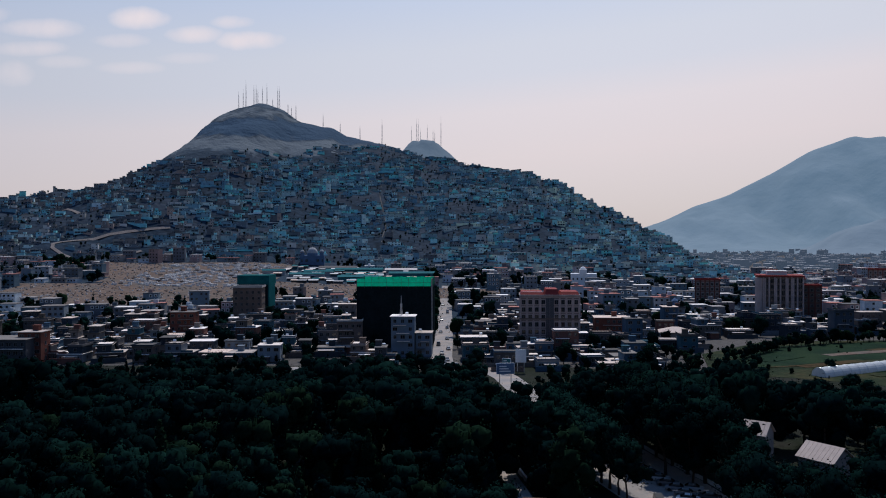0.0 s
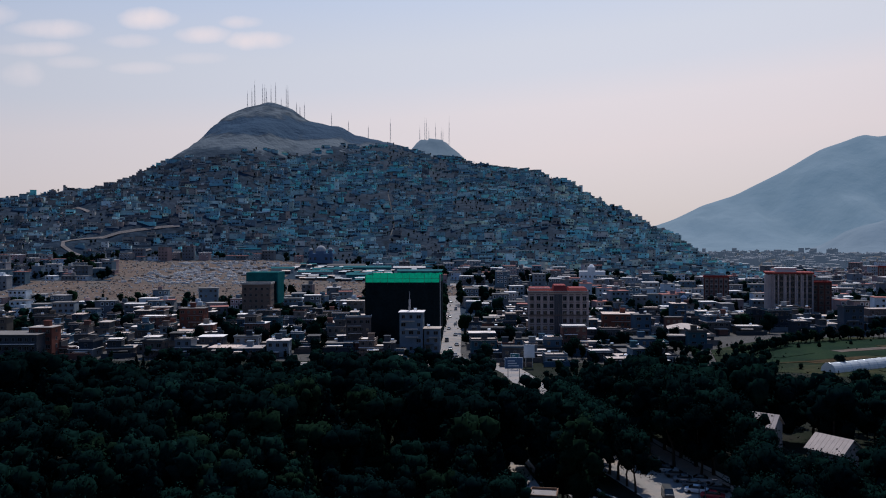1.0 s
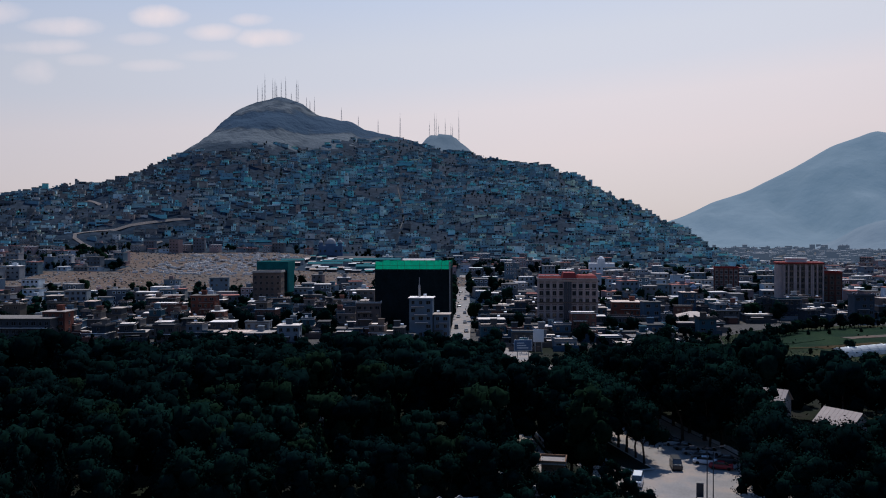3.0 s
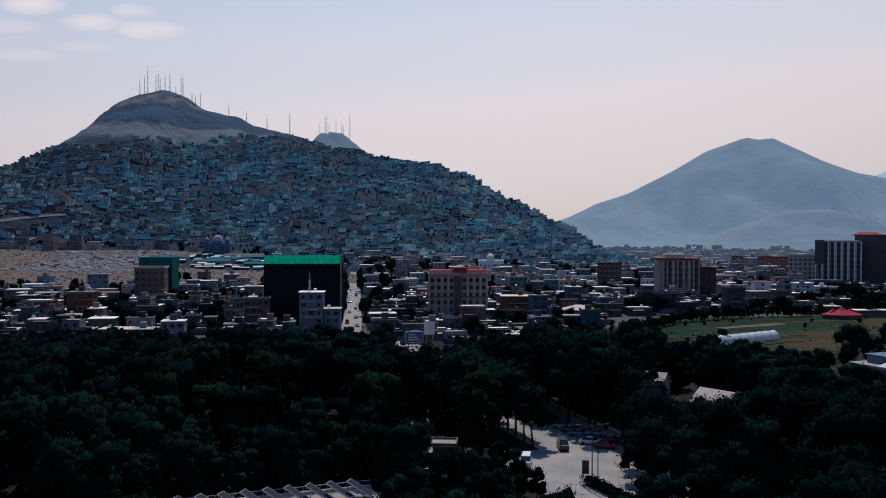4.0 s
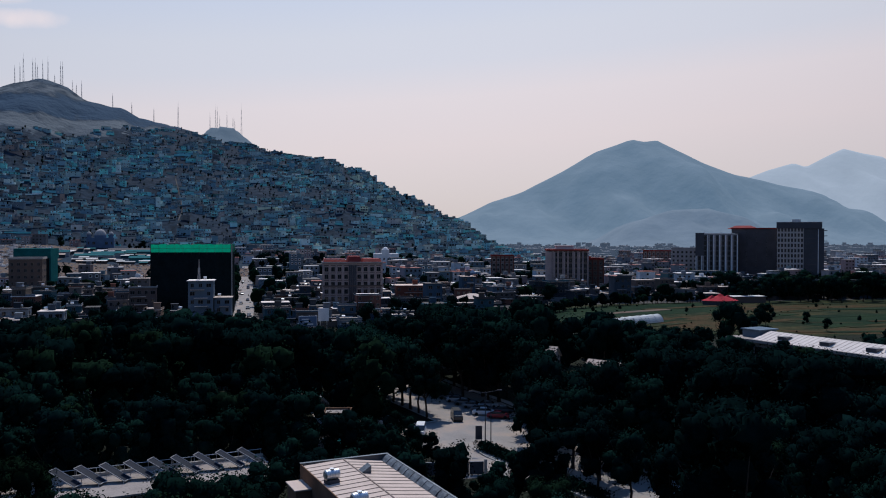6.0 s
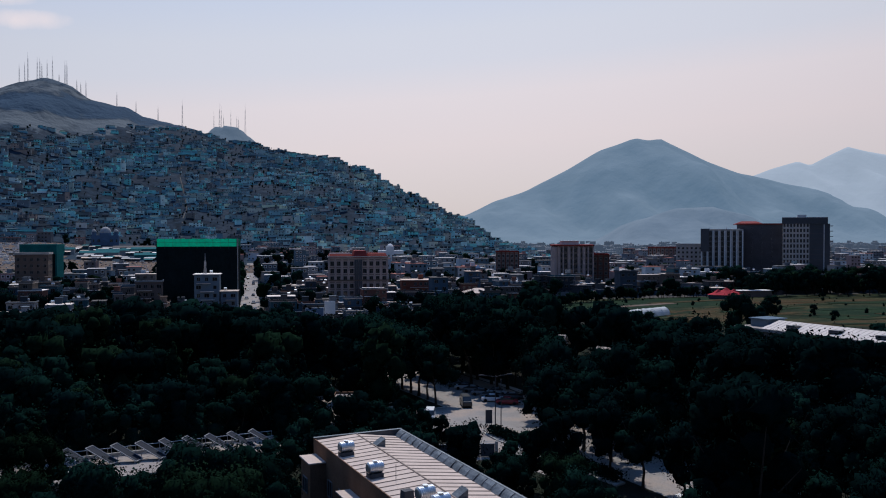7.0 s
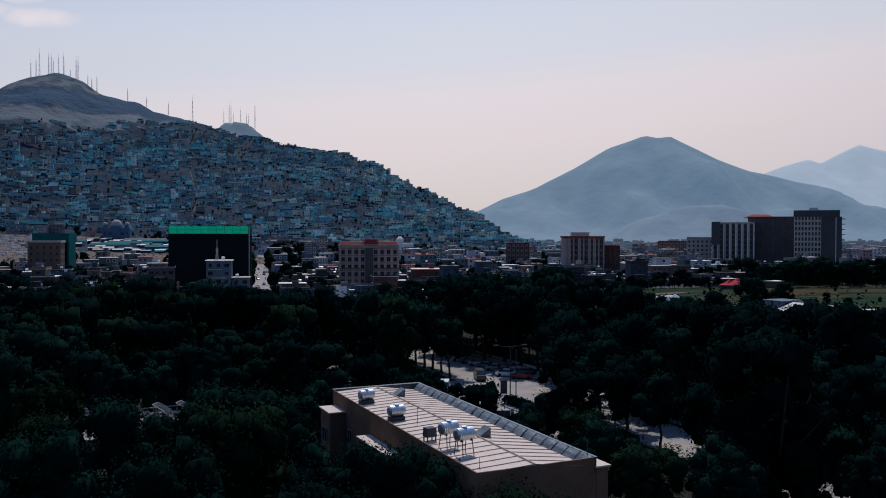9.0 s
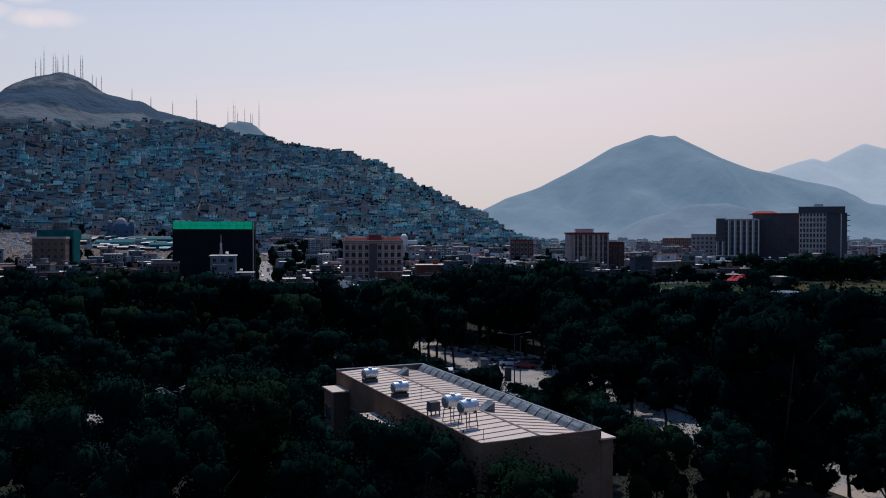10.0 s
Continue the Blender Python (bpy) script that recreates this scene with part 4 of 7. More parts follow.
# ---- mosque
t = thing("mosque", pose(-131.0, 842.0, ground_z(-131, 842) + 0.2, 0, 0, 6), "blue-tiled mosque with a pale central dome", "mosque")
part("wall", Geo().box(-12, -8, -2, 12, 8, 9), blue_paint, t)
part("portal", Geo().box(-3.2, -8.8, -1, 3.2, -8, 11.0), blue_paint, t)
part("drum", Geo().tube((0, 0, 9), (0, 0, 11.2), 5.2, 5.2, 18), blue_paint, t)
part("dome", Geo().dome((0, 0, 11.2), 5.2, 1.1, 18, 7), grey_wall, t, "pale metal dome")
for sx in (-1, 1):
    tw = part("minaret", Geo().tube((sx * 9.6, -5.5, 9), (sx * 9.6, -5.5, 12.0), 1.8, 1.8, 12), blue_paint, t)
    part("small_dome", Geo().dome((sx * 9.6, -5.5, 12.0), 2.3, 1.1, 12, 5), grey_wall, tw)
part("finial", Geo().tube((0, 0, 16.8), (0, 0, 19.0), 0.15, 0.05, 6), steel, t)
for i in range(6):
    part("window", window_mesh(1.3, 2.6), None, t, at=pose(-10 + i * 4 if i != 2 and i != 3 else (-5.0 if i == 2 else 5.0), -8.02, 2.6))

# ---- teal-wrapped block and brown unfinished block before it
t = thing("teal_wrapped_building", pose(-111.0, 500.0, ground_z(-111, 500) + 4.0, 0, 0, -4), "half-built block wrapped in teal netting", "building")
part("frame", Geo().box(-8.7, -7, -6, 8.7, 7, 17.5), black_net, t)
part("net_top", Geo().box(-9.5, -7.8, 16.0, 9.5, 7.6, 21.3), teal_net, t, "teal netting round the top storeys")
part("net_side", Geo().box(8.8, -7.7, 3, 9.6, 5, 16.0), teal_net, t, "teal netting down one flank")
t, h = facade_block("brick_shell", pose(-104.5, 452.0, 0, 0, 0, 3), 15.0, 12.0, 7, 3.15, 5, brown_wall, "unfinished brown brick block with empty windows", brown_wall, concrete, win=(1.3, 1.5), piers=False, side_bays=3)

# ---- long sheds in the middle distance
for x, y, w, d, hh, mt in ((-72, 712, 34, 9, 4, teal_paint), (-28, 748, 40, 10, 5, teal_paint), (-118, 728, 30, 8, 3.2, white_sheet), (-78, 780, 44, 9, 4, teal_paint),  
                           (-112, 756, 26, 7, 3, white_sheet), (-100, 800, 36, 8, 3.2, white_sheet), (-40, 800, 30, 8, 3.2, white_sheet), (-150, 745, 20, 7, 3, white_sheet), (-20, 700, 18, 7, 3.4, teal_paint)):
    d *= 0.6
    t = thing("shed", pose(x, y, ground_z(x, y) - 0.3, 0, 0, -3), "long low shed with a worn sheet roof", "shed", "long sheds")
    part("wall", Geo().box(-w / 2, -d / 2, -1, w / 2, d / 2, hh), teal_paint if mt is teal_paint else grey_wall, t)
    g = Geo().add([(-w / 2 - .5, -d / 2 - .6, hh), (w / 2 + .5, -d / 2 - .6, hh), (w / 2 + .5, 0, hh + 1.6), (-w / 2 - .5, 0, hh + 1.6), (-w / 2 - .5, d / 2 + .6, hh), (w / 2 + .5, d / 2 + .6, hh)],
                  [(0, 1, 2, 3), (3, 2, 5, 4), (0, 3, 4), (1, 5, 2), (0, 4, 5, 1)])
    part("roof", g, teal_paint if mt is teal_paint or x < -105 else house_roof, t)

# ---- rows of low market stalls with bright sheet roofs
sr = random.Random(77)
for j in range(15):
    for i in range(16):
        x, y = -172 + i * 9.6 + sr.uniform(-2.5, 2.5), 690 + j * 8.6 + sr.uniform(-2, 2)
        if sr.random() < 0.46 or abs(x - 1) < 9 or x > -0.04 * y + 20 or in_graveyard(x, y):
            continue
        w, d, hh = sr.uniform(4, 9), sr.uniform(1.5, 2.2), sr.uniform(1.9, 2.5)
        t = thing("market_stall", pose(x, y, ground_z(x, y) - 0.2, 0, 0, sr.gauss(-3, 4)), "low stall under a bright sheet roof", "stall", "market stalls")
        part("wall", Geo().box(-w / 2, -d / 2, -1, w / 2, d / 2, hh), house_wall, t)
        part("roof", Geo().add([(-w / 2 - 0.4, -d / 2 - 1.0, hh - 0.1), (w / 2 + 0.4, -d / 2 - 1.0, hh - 0.1), (w / 2 + 0.4, d / 2 + 0.4, hh + 0.55), (-w / 2 - 0.4, d / 2 + 0.4, hh + 0.55), (-w / 2 - 0.4, -d / 2 - 1.0, hh - 0.2), (w / 2 + 0.4, -d / 2 - 1.0, hh - 0.2), (w / 2 + 0.4, d / 2 + 0.4, hh + 0.45), (-w / 2 - 0.4, d / 2 + 0.4, hh + 0.45)],
             [(0, 1, 2, 3), (7, 6, 5, 4), (0, 4, 5, 1), (1, 5, 6, 2), (2, 6, 7, 3), (3, 7, 4, 0)]), sr.choice((white_sheet, house_roof, house_roof, teal_paint, grey_wall)), t)

# ---- long white-roofed building by the field
t = thing("long_hall", pose(124.8, 195.5, 0, 0, 0, -75.0), "two-storey cream hall under a white seamed roof", "building")
L, D, H = 58.0, 12.5, 7.6
part("wall", Geo().box(0, 0, 0, L, D, H), cream_wall, t)
part("eave_band", Geo().box(-0.9, -1.0, H, L + 0.9, D + 0.9, H + 0.7), cream_wall, t)
nseam = 34
part("roof_deck", Geo().add([(7.5, -0.5, H + 0.70), (L + 0.4, -0.5, H + 0.70), (L + 0.4, D / 2, H + 2.38), (7.5, D / 2, H + 2.38), (7.5, D + 0.5, H + 0.70), (L + 0.4, D + 0.5, H + 0.70)], [(0, 1, 2, 3), (3, 2, 5, 4), (0, 3, 4), (1, 5, 2)]), seam_metal, t)
for k in range(nseam):
    x0, x1 = 7.5 + (L - 7.0) * k / nseam, 7.5 + (L - 7.0) * (k + 1) / nseam - 0.16
    for ya, yb, za, zb in ((-0.6, D / 2, H + 0.75, H + 2.5), (D / 2, D + 0.6, H + 2.5, H + 0.75)):
        part("roof_sheet", Geo().add([(x0, ya, za), (x1, ya, za), (x1, yb, zb), (x0, yb, zb), (x0, ya, za - 0.1), (x1, ya, za - 0.1), (x1, yb, zb - 0.1), (x0, yb, zb - 0.1)],
             [(0, 1, 2, 3), (4, 7, 6, 5), (0, 4, 5, 1), (1, 5, 6, 2), (2, 6, 7, 3), (3, 7, 4, 0)]), warm_sheet, t)
part("stair_tower", Geo().box(1.2, 3.0, H + 0.7, 6.6, 9.5, H + 2.6).box(0.8, 2.6, H + 2.6, 7.0, 9.9, H + 2.85), pale_blue, t)
vault = Geo()
for k in range(9):
    a = math.pi * k / 8
    vault.v += [(L - 16.0, D / 2 + 4.6 * math.cos(a), H + 1.1 + 2.3 * math.sin(a)), (L - 4.0, D / 2 + 4.6 * math.cos(a), H + 1.1 + 2.3 * math.sin(a))]
vault.f = [(2 * k, 2 * k + 1, 2 * k + 3, 2 * k + 2) for k in range(8)] + [tuple(range(0, 18, 2)), tuple(range(17, 0, -2))]
vault.m = [0] * len(vault.f)
part("barrel_vault", vault, white_sheet, t, "low barrel-vaulted rooflight")
for k in range(4):
    x0 = 14 + k * 12
    part("roof_vent", Geo().add([(x0, 1.0, H + 1.2), (x0 + 2.6, 1.0, H + 1.2), (x0 + 2.6, 1.0, H + 2.1), (x0, 1.0, H + 2.1), (x0, 3.6, H + 2.05), (x0 + 2.6, 3.6, H + 2.05)], [(0, 1, 2, 3), (3, 2, 5, 4), (0, 3, 4), (1, 5, 2)]), dark_clad, t)
for s in range(2):
    for k in range(14):
        part("window", window_mesh(2.4, 1.9), None, t, at=pose(9 + k * 3.5, -0.02, s * 3.7 + 1.0))
    for k in range(3):
        part("window", window_mesh(1.0, 1.2), None, t, at=pose(1.4 + k * 1.7, -0.02, s * 3.7 + 1.5))

# ---- pitched roofs among the trees
def pitched_house(x, y, w, d, h, rise, turn, label):
    t = thing("park_house", pose(x, y, 0, 0, 0, turn), label, "house", "park houses")
    part("wall", Geo().box(-w / 2, -d / 2, 0, w / 2, d / 2, h).add([(-w / 2, -d / 2, h), (-w / 2, d / 2, h), (-w / 2, 0, h + rise), (w / 2, -d / 2, h), (w / 2, d / 2, h), (w / 2, 0, h + rise)], [(0, 2, 1), (3, 4, 5)]), cream_wall, t)
    n = max(6, int(w / 0.8))
    for sgn in (-1, 1):
        for k in range(n):
            x0, x1 = -w / 2 - 0.4 + (w + 0.8) * k / n, -w / 2 - 0.4 + (w + 0.8) * (k + 1) / n - 0.06
            ya, za, yb, zb = sgn * (d / 2 + 0.5), h - 0.1, 0.0, h + rise + 0.15
            part("roof_sheet", Geo().add([(x0, ya, za), (x1, ya, za), (x1, yb, zb), (x0, yb, zb), (x0, ya, za - .1), (x1, ya, za - .1), (x1, yb, zb - .1), (x0, yb, zb - .1)],
                 [(0, 1, 2, 3), (4, 7, 6, 5), (0, 4, 5, 1), (1, 5, 6, 2), (2, 6, 7, 3), (3, 7, 4, 0)]), sheet_metal, t)
    for k in range(3):
        part("window", window_mesh(1.3, 1.5), None, t, at=pose(-w / 3 + k * w / 3, -d / 2 - 0.02, h - 2.6))


pitched_house(74.6, 163.5, 7.6, 6.4, 5.6, 2.4, -58, "house with a pale seamed roof half hidden by trees")
pitched_house(66.0, 177.7, 6.2, 5.2, 7.4, 2.2, -40, "house with a pale seamed roof half hidden by trees")

# ---------------------------------------------------------------- the seam-roofed building close by
NB = pose(11.8, 51.2, 0, 0, 0, 11.8)     # its south-west corner; x across, y along
W, L, H = 9.26, 31.8, 11.5
nb = thing("seam_roofed_block", NB, "brown rendered block with a pale standing-seam metal roof", "building")
part("wall", Geo().box(0, 0, 0, W, L, H - 0.55), render_wall, nb)
ridge_x, west_z, eave_z, ridge_z = 4.35, H + 0.24, H - 0.12, H + 0.44   # ridge; west edge; valley by the east parapet
# sheets of the roof, one between each pair of seams
n_sheet = 27
for k in range(n_sheet):
    y0, y1 = 0.02 + (L - 0.42) * k / n_sheet, 0.02 + (L - 0.42) * (k + 1) / n_sheet
    for xa, za, xb, zb in ((0.11, west_z, ridge_x, ridge_z), (W - 0.82, eave_z + 0.02, ridge_x, ridge_z)):
        jit = 0.012 * math.sin(k * 12.9 + xa)
        vs = [(xa, y0, za + jit), (xb, y0, zb), (xb, y1 - 0.01, zb), (xa, y1 - 0.01, za + jit)]
        part("roof_sheet", Geo().add(vs + [(x, y, z - 0.06) for x, y, z in vs], [(0, 1, 2, 3), (7, 6, 5, 4), (0, 4, 5, 1), (1, 5, 6, 2), (2, 6, 7, 3), (3, 7, 4, 0)]), sheet_metal, nb)
        part("seam", Geo().add([(xa, y0 - 0.022, za + 0.0), (xb, y0 - 0.022, zb + 0.0), (xb, y0 - 0.016, zb + 0.055), (xa, y0 - 0.016, za + 0.055), (xa, y0 + 0.022, za), (xb, y0 + 0.022, zb), (xb, y0 + 0.016, zb + 0.055), (xa, y0 + 0.016, za + 0.055)],
             [(0, 1, 2, 3), (4, 7, 6, 5), (3, 2, 6, 7), (0, 3, 7, 4), (1, 5, 6, 2)]), seam_metal, nb)
part("ridge_cap", Geo().tube((ridge_x, 0.05, ridge_z + 0.02), (ridge_x, L - 0.45, ridge_z + 0.02), 0.075, 0.075, 6), seam_metal, nb)
# parapets on the north and east; the south wall ends flush under the roof
part("parapet_north", Geo().box(0, L - 0.28, H - 0.6, W, L, H + 0.44), render_wall, nb)
# dark sheet added as the shade on the north parapet's inner face
part("parapet_lining", Geo().box(0.06, L - 0.36, H - 0.5, W - 0.06, L - 0.285, H + 0.40), dark_clad, nb)
part("parapet_cap", Geo().box(-0.05, L - 0.33, H + 0.44, W + 0.05, L + 0.05, H + 0.48), flashing, nb)
part("parapet_east", Geo().box(W - 0.22, 0, H - 0.6, W, L - 0.28, H + 0.42), render_wall, nb)
part("parapet_cap", Geo().box(W - 0.17, -0.03, H + 0.42, W + 0.05, L - 0.34, H + 0.46), flashing, nb)
n_fl = 21
for k in range(n_fl):                                # lapped sheets that line the east parapet
    y0, y1 = 0.15 + (L - 0.6) * k / n_fl, 0.15 + (L - 0.6) * (k + 1) / n_fl
    o, q = 0.05 * math.sin(k * 7.3), 0.04 * math.sin(k * 4.1 + 1)
    vs = [(W - 0.92 + o, y0, eave_z - 0.03 + q), (W - 0.20, y0, H + 0.44), (W - 0.20, y1 + 0.03, H + 0.44), (W - 0.90 - o, y1 + 0.03, eave_z - 0.05 - q), (W - 0.55, y0, H + 0.24 + q), (W - 0.55, y1 + 0.03, H + 0.21 - q)]
    part("flashing_sheet", Geo().add(vs + [(x, y, z - 0.04) for x, y, z in vs], [(0, 3, 5, 4), (4, 5, 2, 1), (6, 10, 11, 9), (10, 7, 8, 11), (0, 4, 10, 6), (4, 1, 7, 10), (3, 9, 11, 5), (5, 11, 8, 2), (0, 6, 9, 3), (1, 2, 8, 7)]), flashing, nb)
    part("flashing_rib", Geo().tube((W - 0.90, y0, eave_z + 0.04), (W - 0.55, y0, H + 0.27), 0.025, 0.025, 5).tube((W - 0.55, y0, H + 0.27), (W - 0.24, y0, H + 0.47), 0.025, 0.025, 5), dark_steel, nb)
part("gable_wall", Geo().add([(0, 0.0, H - 0.56), (W, 0.0, H - 0.56), (W, 0.0, H + 0.42), (ridge_x, 0.0, ridge_z - 0.06), (0, 0.0, H + 0.38), (0, 0.14, H - 0.56), (W, 0.14, H - 0.56), (W, 0.14, H + 0.42), (ridge_x, 0.14, ridge_z - 0.065), (0, 0.14, H + 0.38)],
     [(0, 1, 2, 3, 4), (9, 8, 7, 6, 5), (2, 7, 8, 3), (3, 8, 9, 4), (0, 4, 9, 5), (1, 6, 7, 2)]), render_wall, nb)
part("west_edge", Geo().box(0.0, 0.14, H - 0.56, 0.10, L - 0.28, H + 0.37), render_wall, nb)
# lower blocks on the flanks
for x0, y0, x1, y1, zt in ((-1.5, L - 4.0, 0, L - 0.9, H - 1.1), (-1.15, 13.5, 0, 20.5, H - 1.75), (W, -0.03, W + 0.95, 2.4, H - 0.30)):
    bay = part("side_bay", Geo().box(x0, y0, 0, x1, y1, zt), render_wall, nb)
    part("bay_roof", Geo().box(x0 - 0.15, y0 - 0.15, zt, x1 + (0.15 if x0 > 0 else 0), y1 + 0.15, zt + 0.12), sheet_metal, bay)
    if x0 < 0:
        for s in range(3):
            part("window", window_mesh(1.5, 1.5), None, bay, at=pose(x0 - 0.02, (y0 + y1) / 2, 1.2 + s * 3.1, 0, 0, -90))
for s in range(3):
    for yy in (3.5, 8.0, 11.5, 23.0, 26.3):
        part("window", window_mesh(1.3, 1.6), None, nb, at=pose(-0.02, yy, 1.1 + s * 3.2, 0, 0, -90))
    for yy in (5, 10, 15, 20, 25, 29):
        part("window", window_mesh(1.3, 1.6), None, nb, at=pose(W + 0.02, yy, 1.1 + s * 3.2, 0, 0, 90))
# wedge-shaped vents on the ridge
for yy in (27.0, 9.4):
    zb = ridge_z - 0.12
    part("roof_vent", Geo().add([(ridge_x - 0.2, yy, zb), (ridge_x + 1.0, yy, zb - 0.1), (ridge_x + 1.0, yy - 1.1, zb - 0.1), (ridge_x - 0.2, yy - 1.1, zb), (ridge_x + 1.0, yy, zb + 0.75), (ridge_x + 1.0, yy - 1.1, zb + 0.75)],
         [(0, 4, 5, 3), (1, 2, 5, 4), (0, 1, 4), (3, 5, 2)]), flashing, nb, "wedge-shaped sheet vent")
part("roof_pipe", Geo().tube((3.2, 11.0, H - 0.1), (3.2, 11.0, H + 0.35), 0.09, 0.09, 8), dark_steel, nb)
part("aerial", Geo().tube((0.8, 1.2, H - 0.3), (0.8, 1.2, H + 1.0), 0.03, 0.02, 6), dark_steel, nb)
part("aerial", Geo().tube((8.9, 0.6, H + 0.4), (8.9, 0.6, H + 1.5), 0.03, 0.02, 6), dark_steel, nb)
part("aerial", Geo().tube((2.2, 15.3, H), (2.2, 15.3, H + 1.6), 0.03, 0.02, 6), dark_steel, nb)


def roof_z(x):
    return west_z + (ridge_z - west_z) * min(1, x / ridge_x)


def water_tank(x, y, lift, turn, r=0.47, ln=1.30):
    """A ribbed steel drum lying on a stand; lift is the stand's height."""
    z = roof_z(x)
    t = thing("water_tank", NB @ pose(x, y, z, 0, 0, turn), "ribbed shiny steel water tank on a metal stand" if lift > 0.5 else "ribbed shiny steel water tank on a low dark cradle", "water tank", "roof tanks")
    g = Geo()
    zc = lift + r
    prof = [(-ln / 2 - 0.08, 0.0), (-ln / 2 - 0.07, r * 0.7), (-ln / 2, r * 0.97)]
    for i in range(8):
        xa = -ln / 2 + ln * i / 8
        prof += [(xa + 0.02, r), (xa + ln / 8 - 0.035, r), (xa + ln / 8 - 0.015, r * 0.955)]
    prof += [(ln / 2, r * 0.97), (ln / 2 + 0.07, r * 0.7), (ln / 2 + 0.08, 0.0)]
    sides = 22
    g.v = [(px, pr * math.cos(6.2832 * k / sides), zc + pr * math.sin(6.2832 * k / sides)) for px, pr in prof for k in range(sides)]
    g.f = [(a * sides + k, a * sides + (k + 1) % sides, (a + 1) * sides + (k + 1) % sides, (a + 1) * sides + k) for a in range(len(prof) - 1) for k in range(sides)]
    g.m = [0] * len(g.f)
    part("drum", g, steel, t)
    part("lid", Geo().tube((0, 0, zc + r - 0.03), (0, 0, zc + r + 0.09), 0.22, 0.22, 14), steel, t, "small round filling lid")
    for sx in (-0.42, 0.42):
        for sy in (-1, 1):
            part("leg", Geo().tube((sx * 1.15, sy * 0.55, -0.1), (sx, sy * 0.36, lift + 0.14), 0.035, 0.035, 6), dark_steel, t)
        part("cradle", Geo().box(sx - 0.05, -0.42, lift + 0.0, sx + 0.05, 0.42, lift + 0.12), dark_steel, t)
    if lift > 0.5:
        for sy in (-0.45, 0.45):
            part("brace", Geo().tube((-0.46, sy, lift * 0.5), (0.46, sy, lift * 0.5), 0.025, 0.025, 5), dark_steel, t)
    else:
        part("base", Geo().box(-0.6, -0.45, -0.12, 0.6, 0.45, lift), dark_steel, t)


water_tank(1.0, 24.6, 0.32, 8)
water_tank(1.0, 17.0, 0.32, 6)
water_tank(1.15, 6.9, 1.0, 10)
water_tank(1.35, 4.7, 1.0, 10)
t = thing("boiler_box", NB @ pose(0.75, 9.4, roof_z(0.75), 0, 0, 6), "dark grey metal box on short legs among roof tanks", "box")
part("casing", Geo().box(-0.42, -0.36, 0.35, 0.42, 0.36, 1.02, taper=0.03), dark_steel, t)
for sx in (-0.35, 0.35):
    for sy in (-0.28, 0.28):
        part("leg", Geo().box(sx - 0.04, sy - 0.04, -0.12, sx + 0.04, sy + 0.04, 0.35), dark_steel, t)

# ---------------------------------------------------------------- roof with solar panels
sp = thing("solar_roof_building", pose(-12.6, 110.2, 0, 0, 0, 13.5), "low flat-roofed building behind trees", "building")
part("wall", Geo().box(-17, -4.0, 0, 16.5, 5.5, 2.9), cream_wall, sp)
part("roof", Geo().box(-17.4, -4.4, 2.9, 16.9, 5.9, 3.15), cream_wall, sp)
part("parapet", Geo().box(-17.4, 5.6, 3.15, 16.9, 5.9, 3.6), concrete, sp)
part("rail", Geo().tube((-17.2, 5.7, 4.3), (16.7, 5.7, 4.3), 0.04, 0.04, 6), steel, sp)
for k in range(15):
    part("rail_post", Geo().tube((-17.0 + k * 2.4, 5.72, 3.55), (-17.0 + k * 2.4, 5.72, 4.3), 0.03, 0.03, 6), steel, sp)
panel_g = Geo()
panel_g.add([(-0.8, -2.3, 0.25), (0.8, -2.3, 0.25), (0.8, 1.2, 2.05), (-0.8, 1.2, 2.05), (-0.8, -2.32, 0.32), (0.8, -2.32, 0.32), (0.8, 1.18, 2.12), (-0.8, 1.18, 2.12)], [(0, 3, 2, 1), (4, 5, 6, 7), (0, 1, 5, 4), (1, 2, 6, 5), (2, 3, 7, 6), (3, 0, 4, 7)])
for k in range(11):
    x = -15.2 + k * 2.92
    t = part("solar_panel", panel_g, solar_cell, sp, "tilted dark solar panel in a pale metal frame", at=pose(x, 2.6, 3.15, 0, 0, 54))
    fr = Geo()
    for a, b in (((-0.8, -2.35, 0.31), (0.8, -2.35, 0.31)), ((0.8, -2.35, 0.31), (0.8, 1.22, 2.14)), ((0.8, 1.22, 2.14), (-0.8, 1.22, 2.14)), ((-0.8, 1.22, 2.14), (-0.8, -2.35, 0.31))):
        fr.tube(a, b, 0.06, 0.06, 5)
    part("frame", fr, grey_wall, t)
    for sx in (-0.7, 0.7):
        part("leg", Geo().tube((sx, 1.1, 0), (sx, 1.1, 2.0), 0.045, 0.045, 6), grey_wall, t)
        part("leg", Geo().tube((sx, -2.1, 0), (sx, -2.1, 0.35), 0.04, 0.04, 6), white_paint, t)
        part("strut", Geo().tube((sx, 1.1, 0.2), (sx, -0.3, 1.2), 0.03, 0.03, 6), white_paint, t)

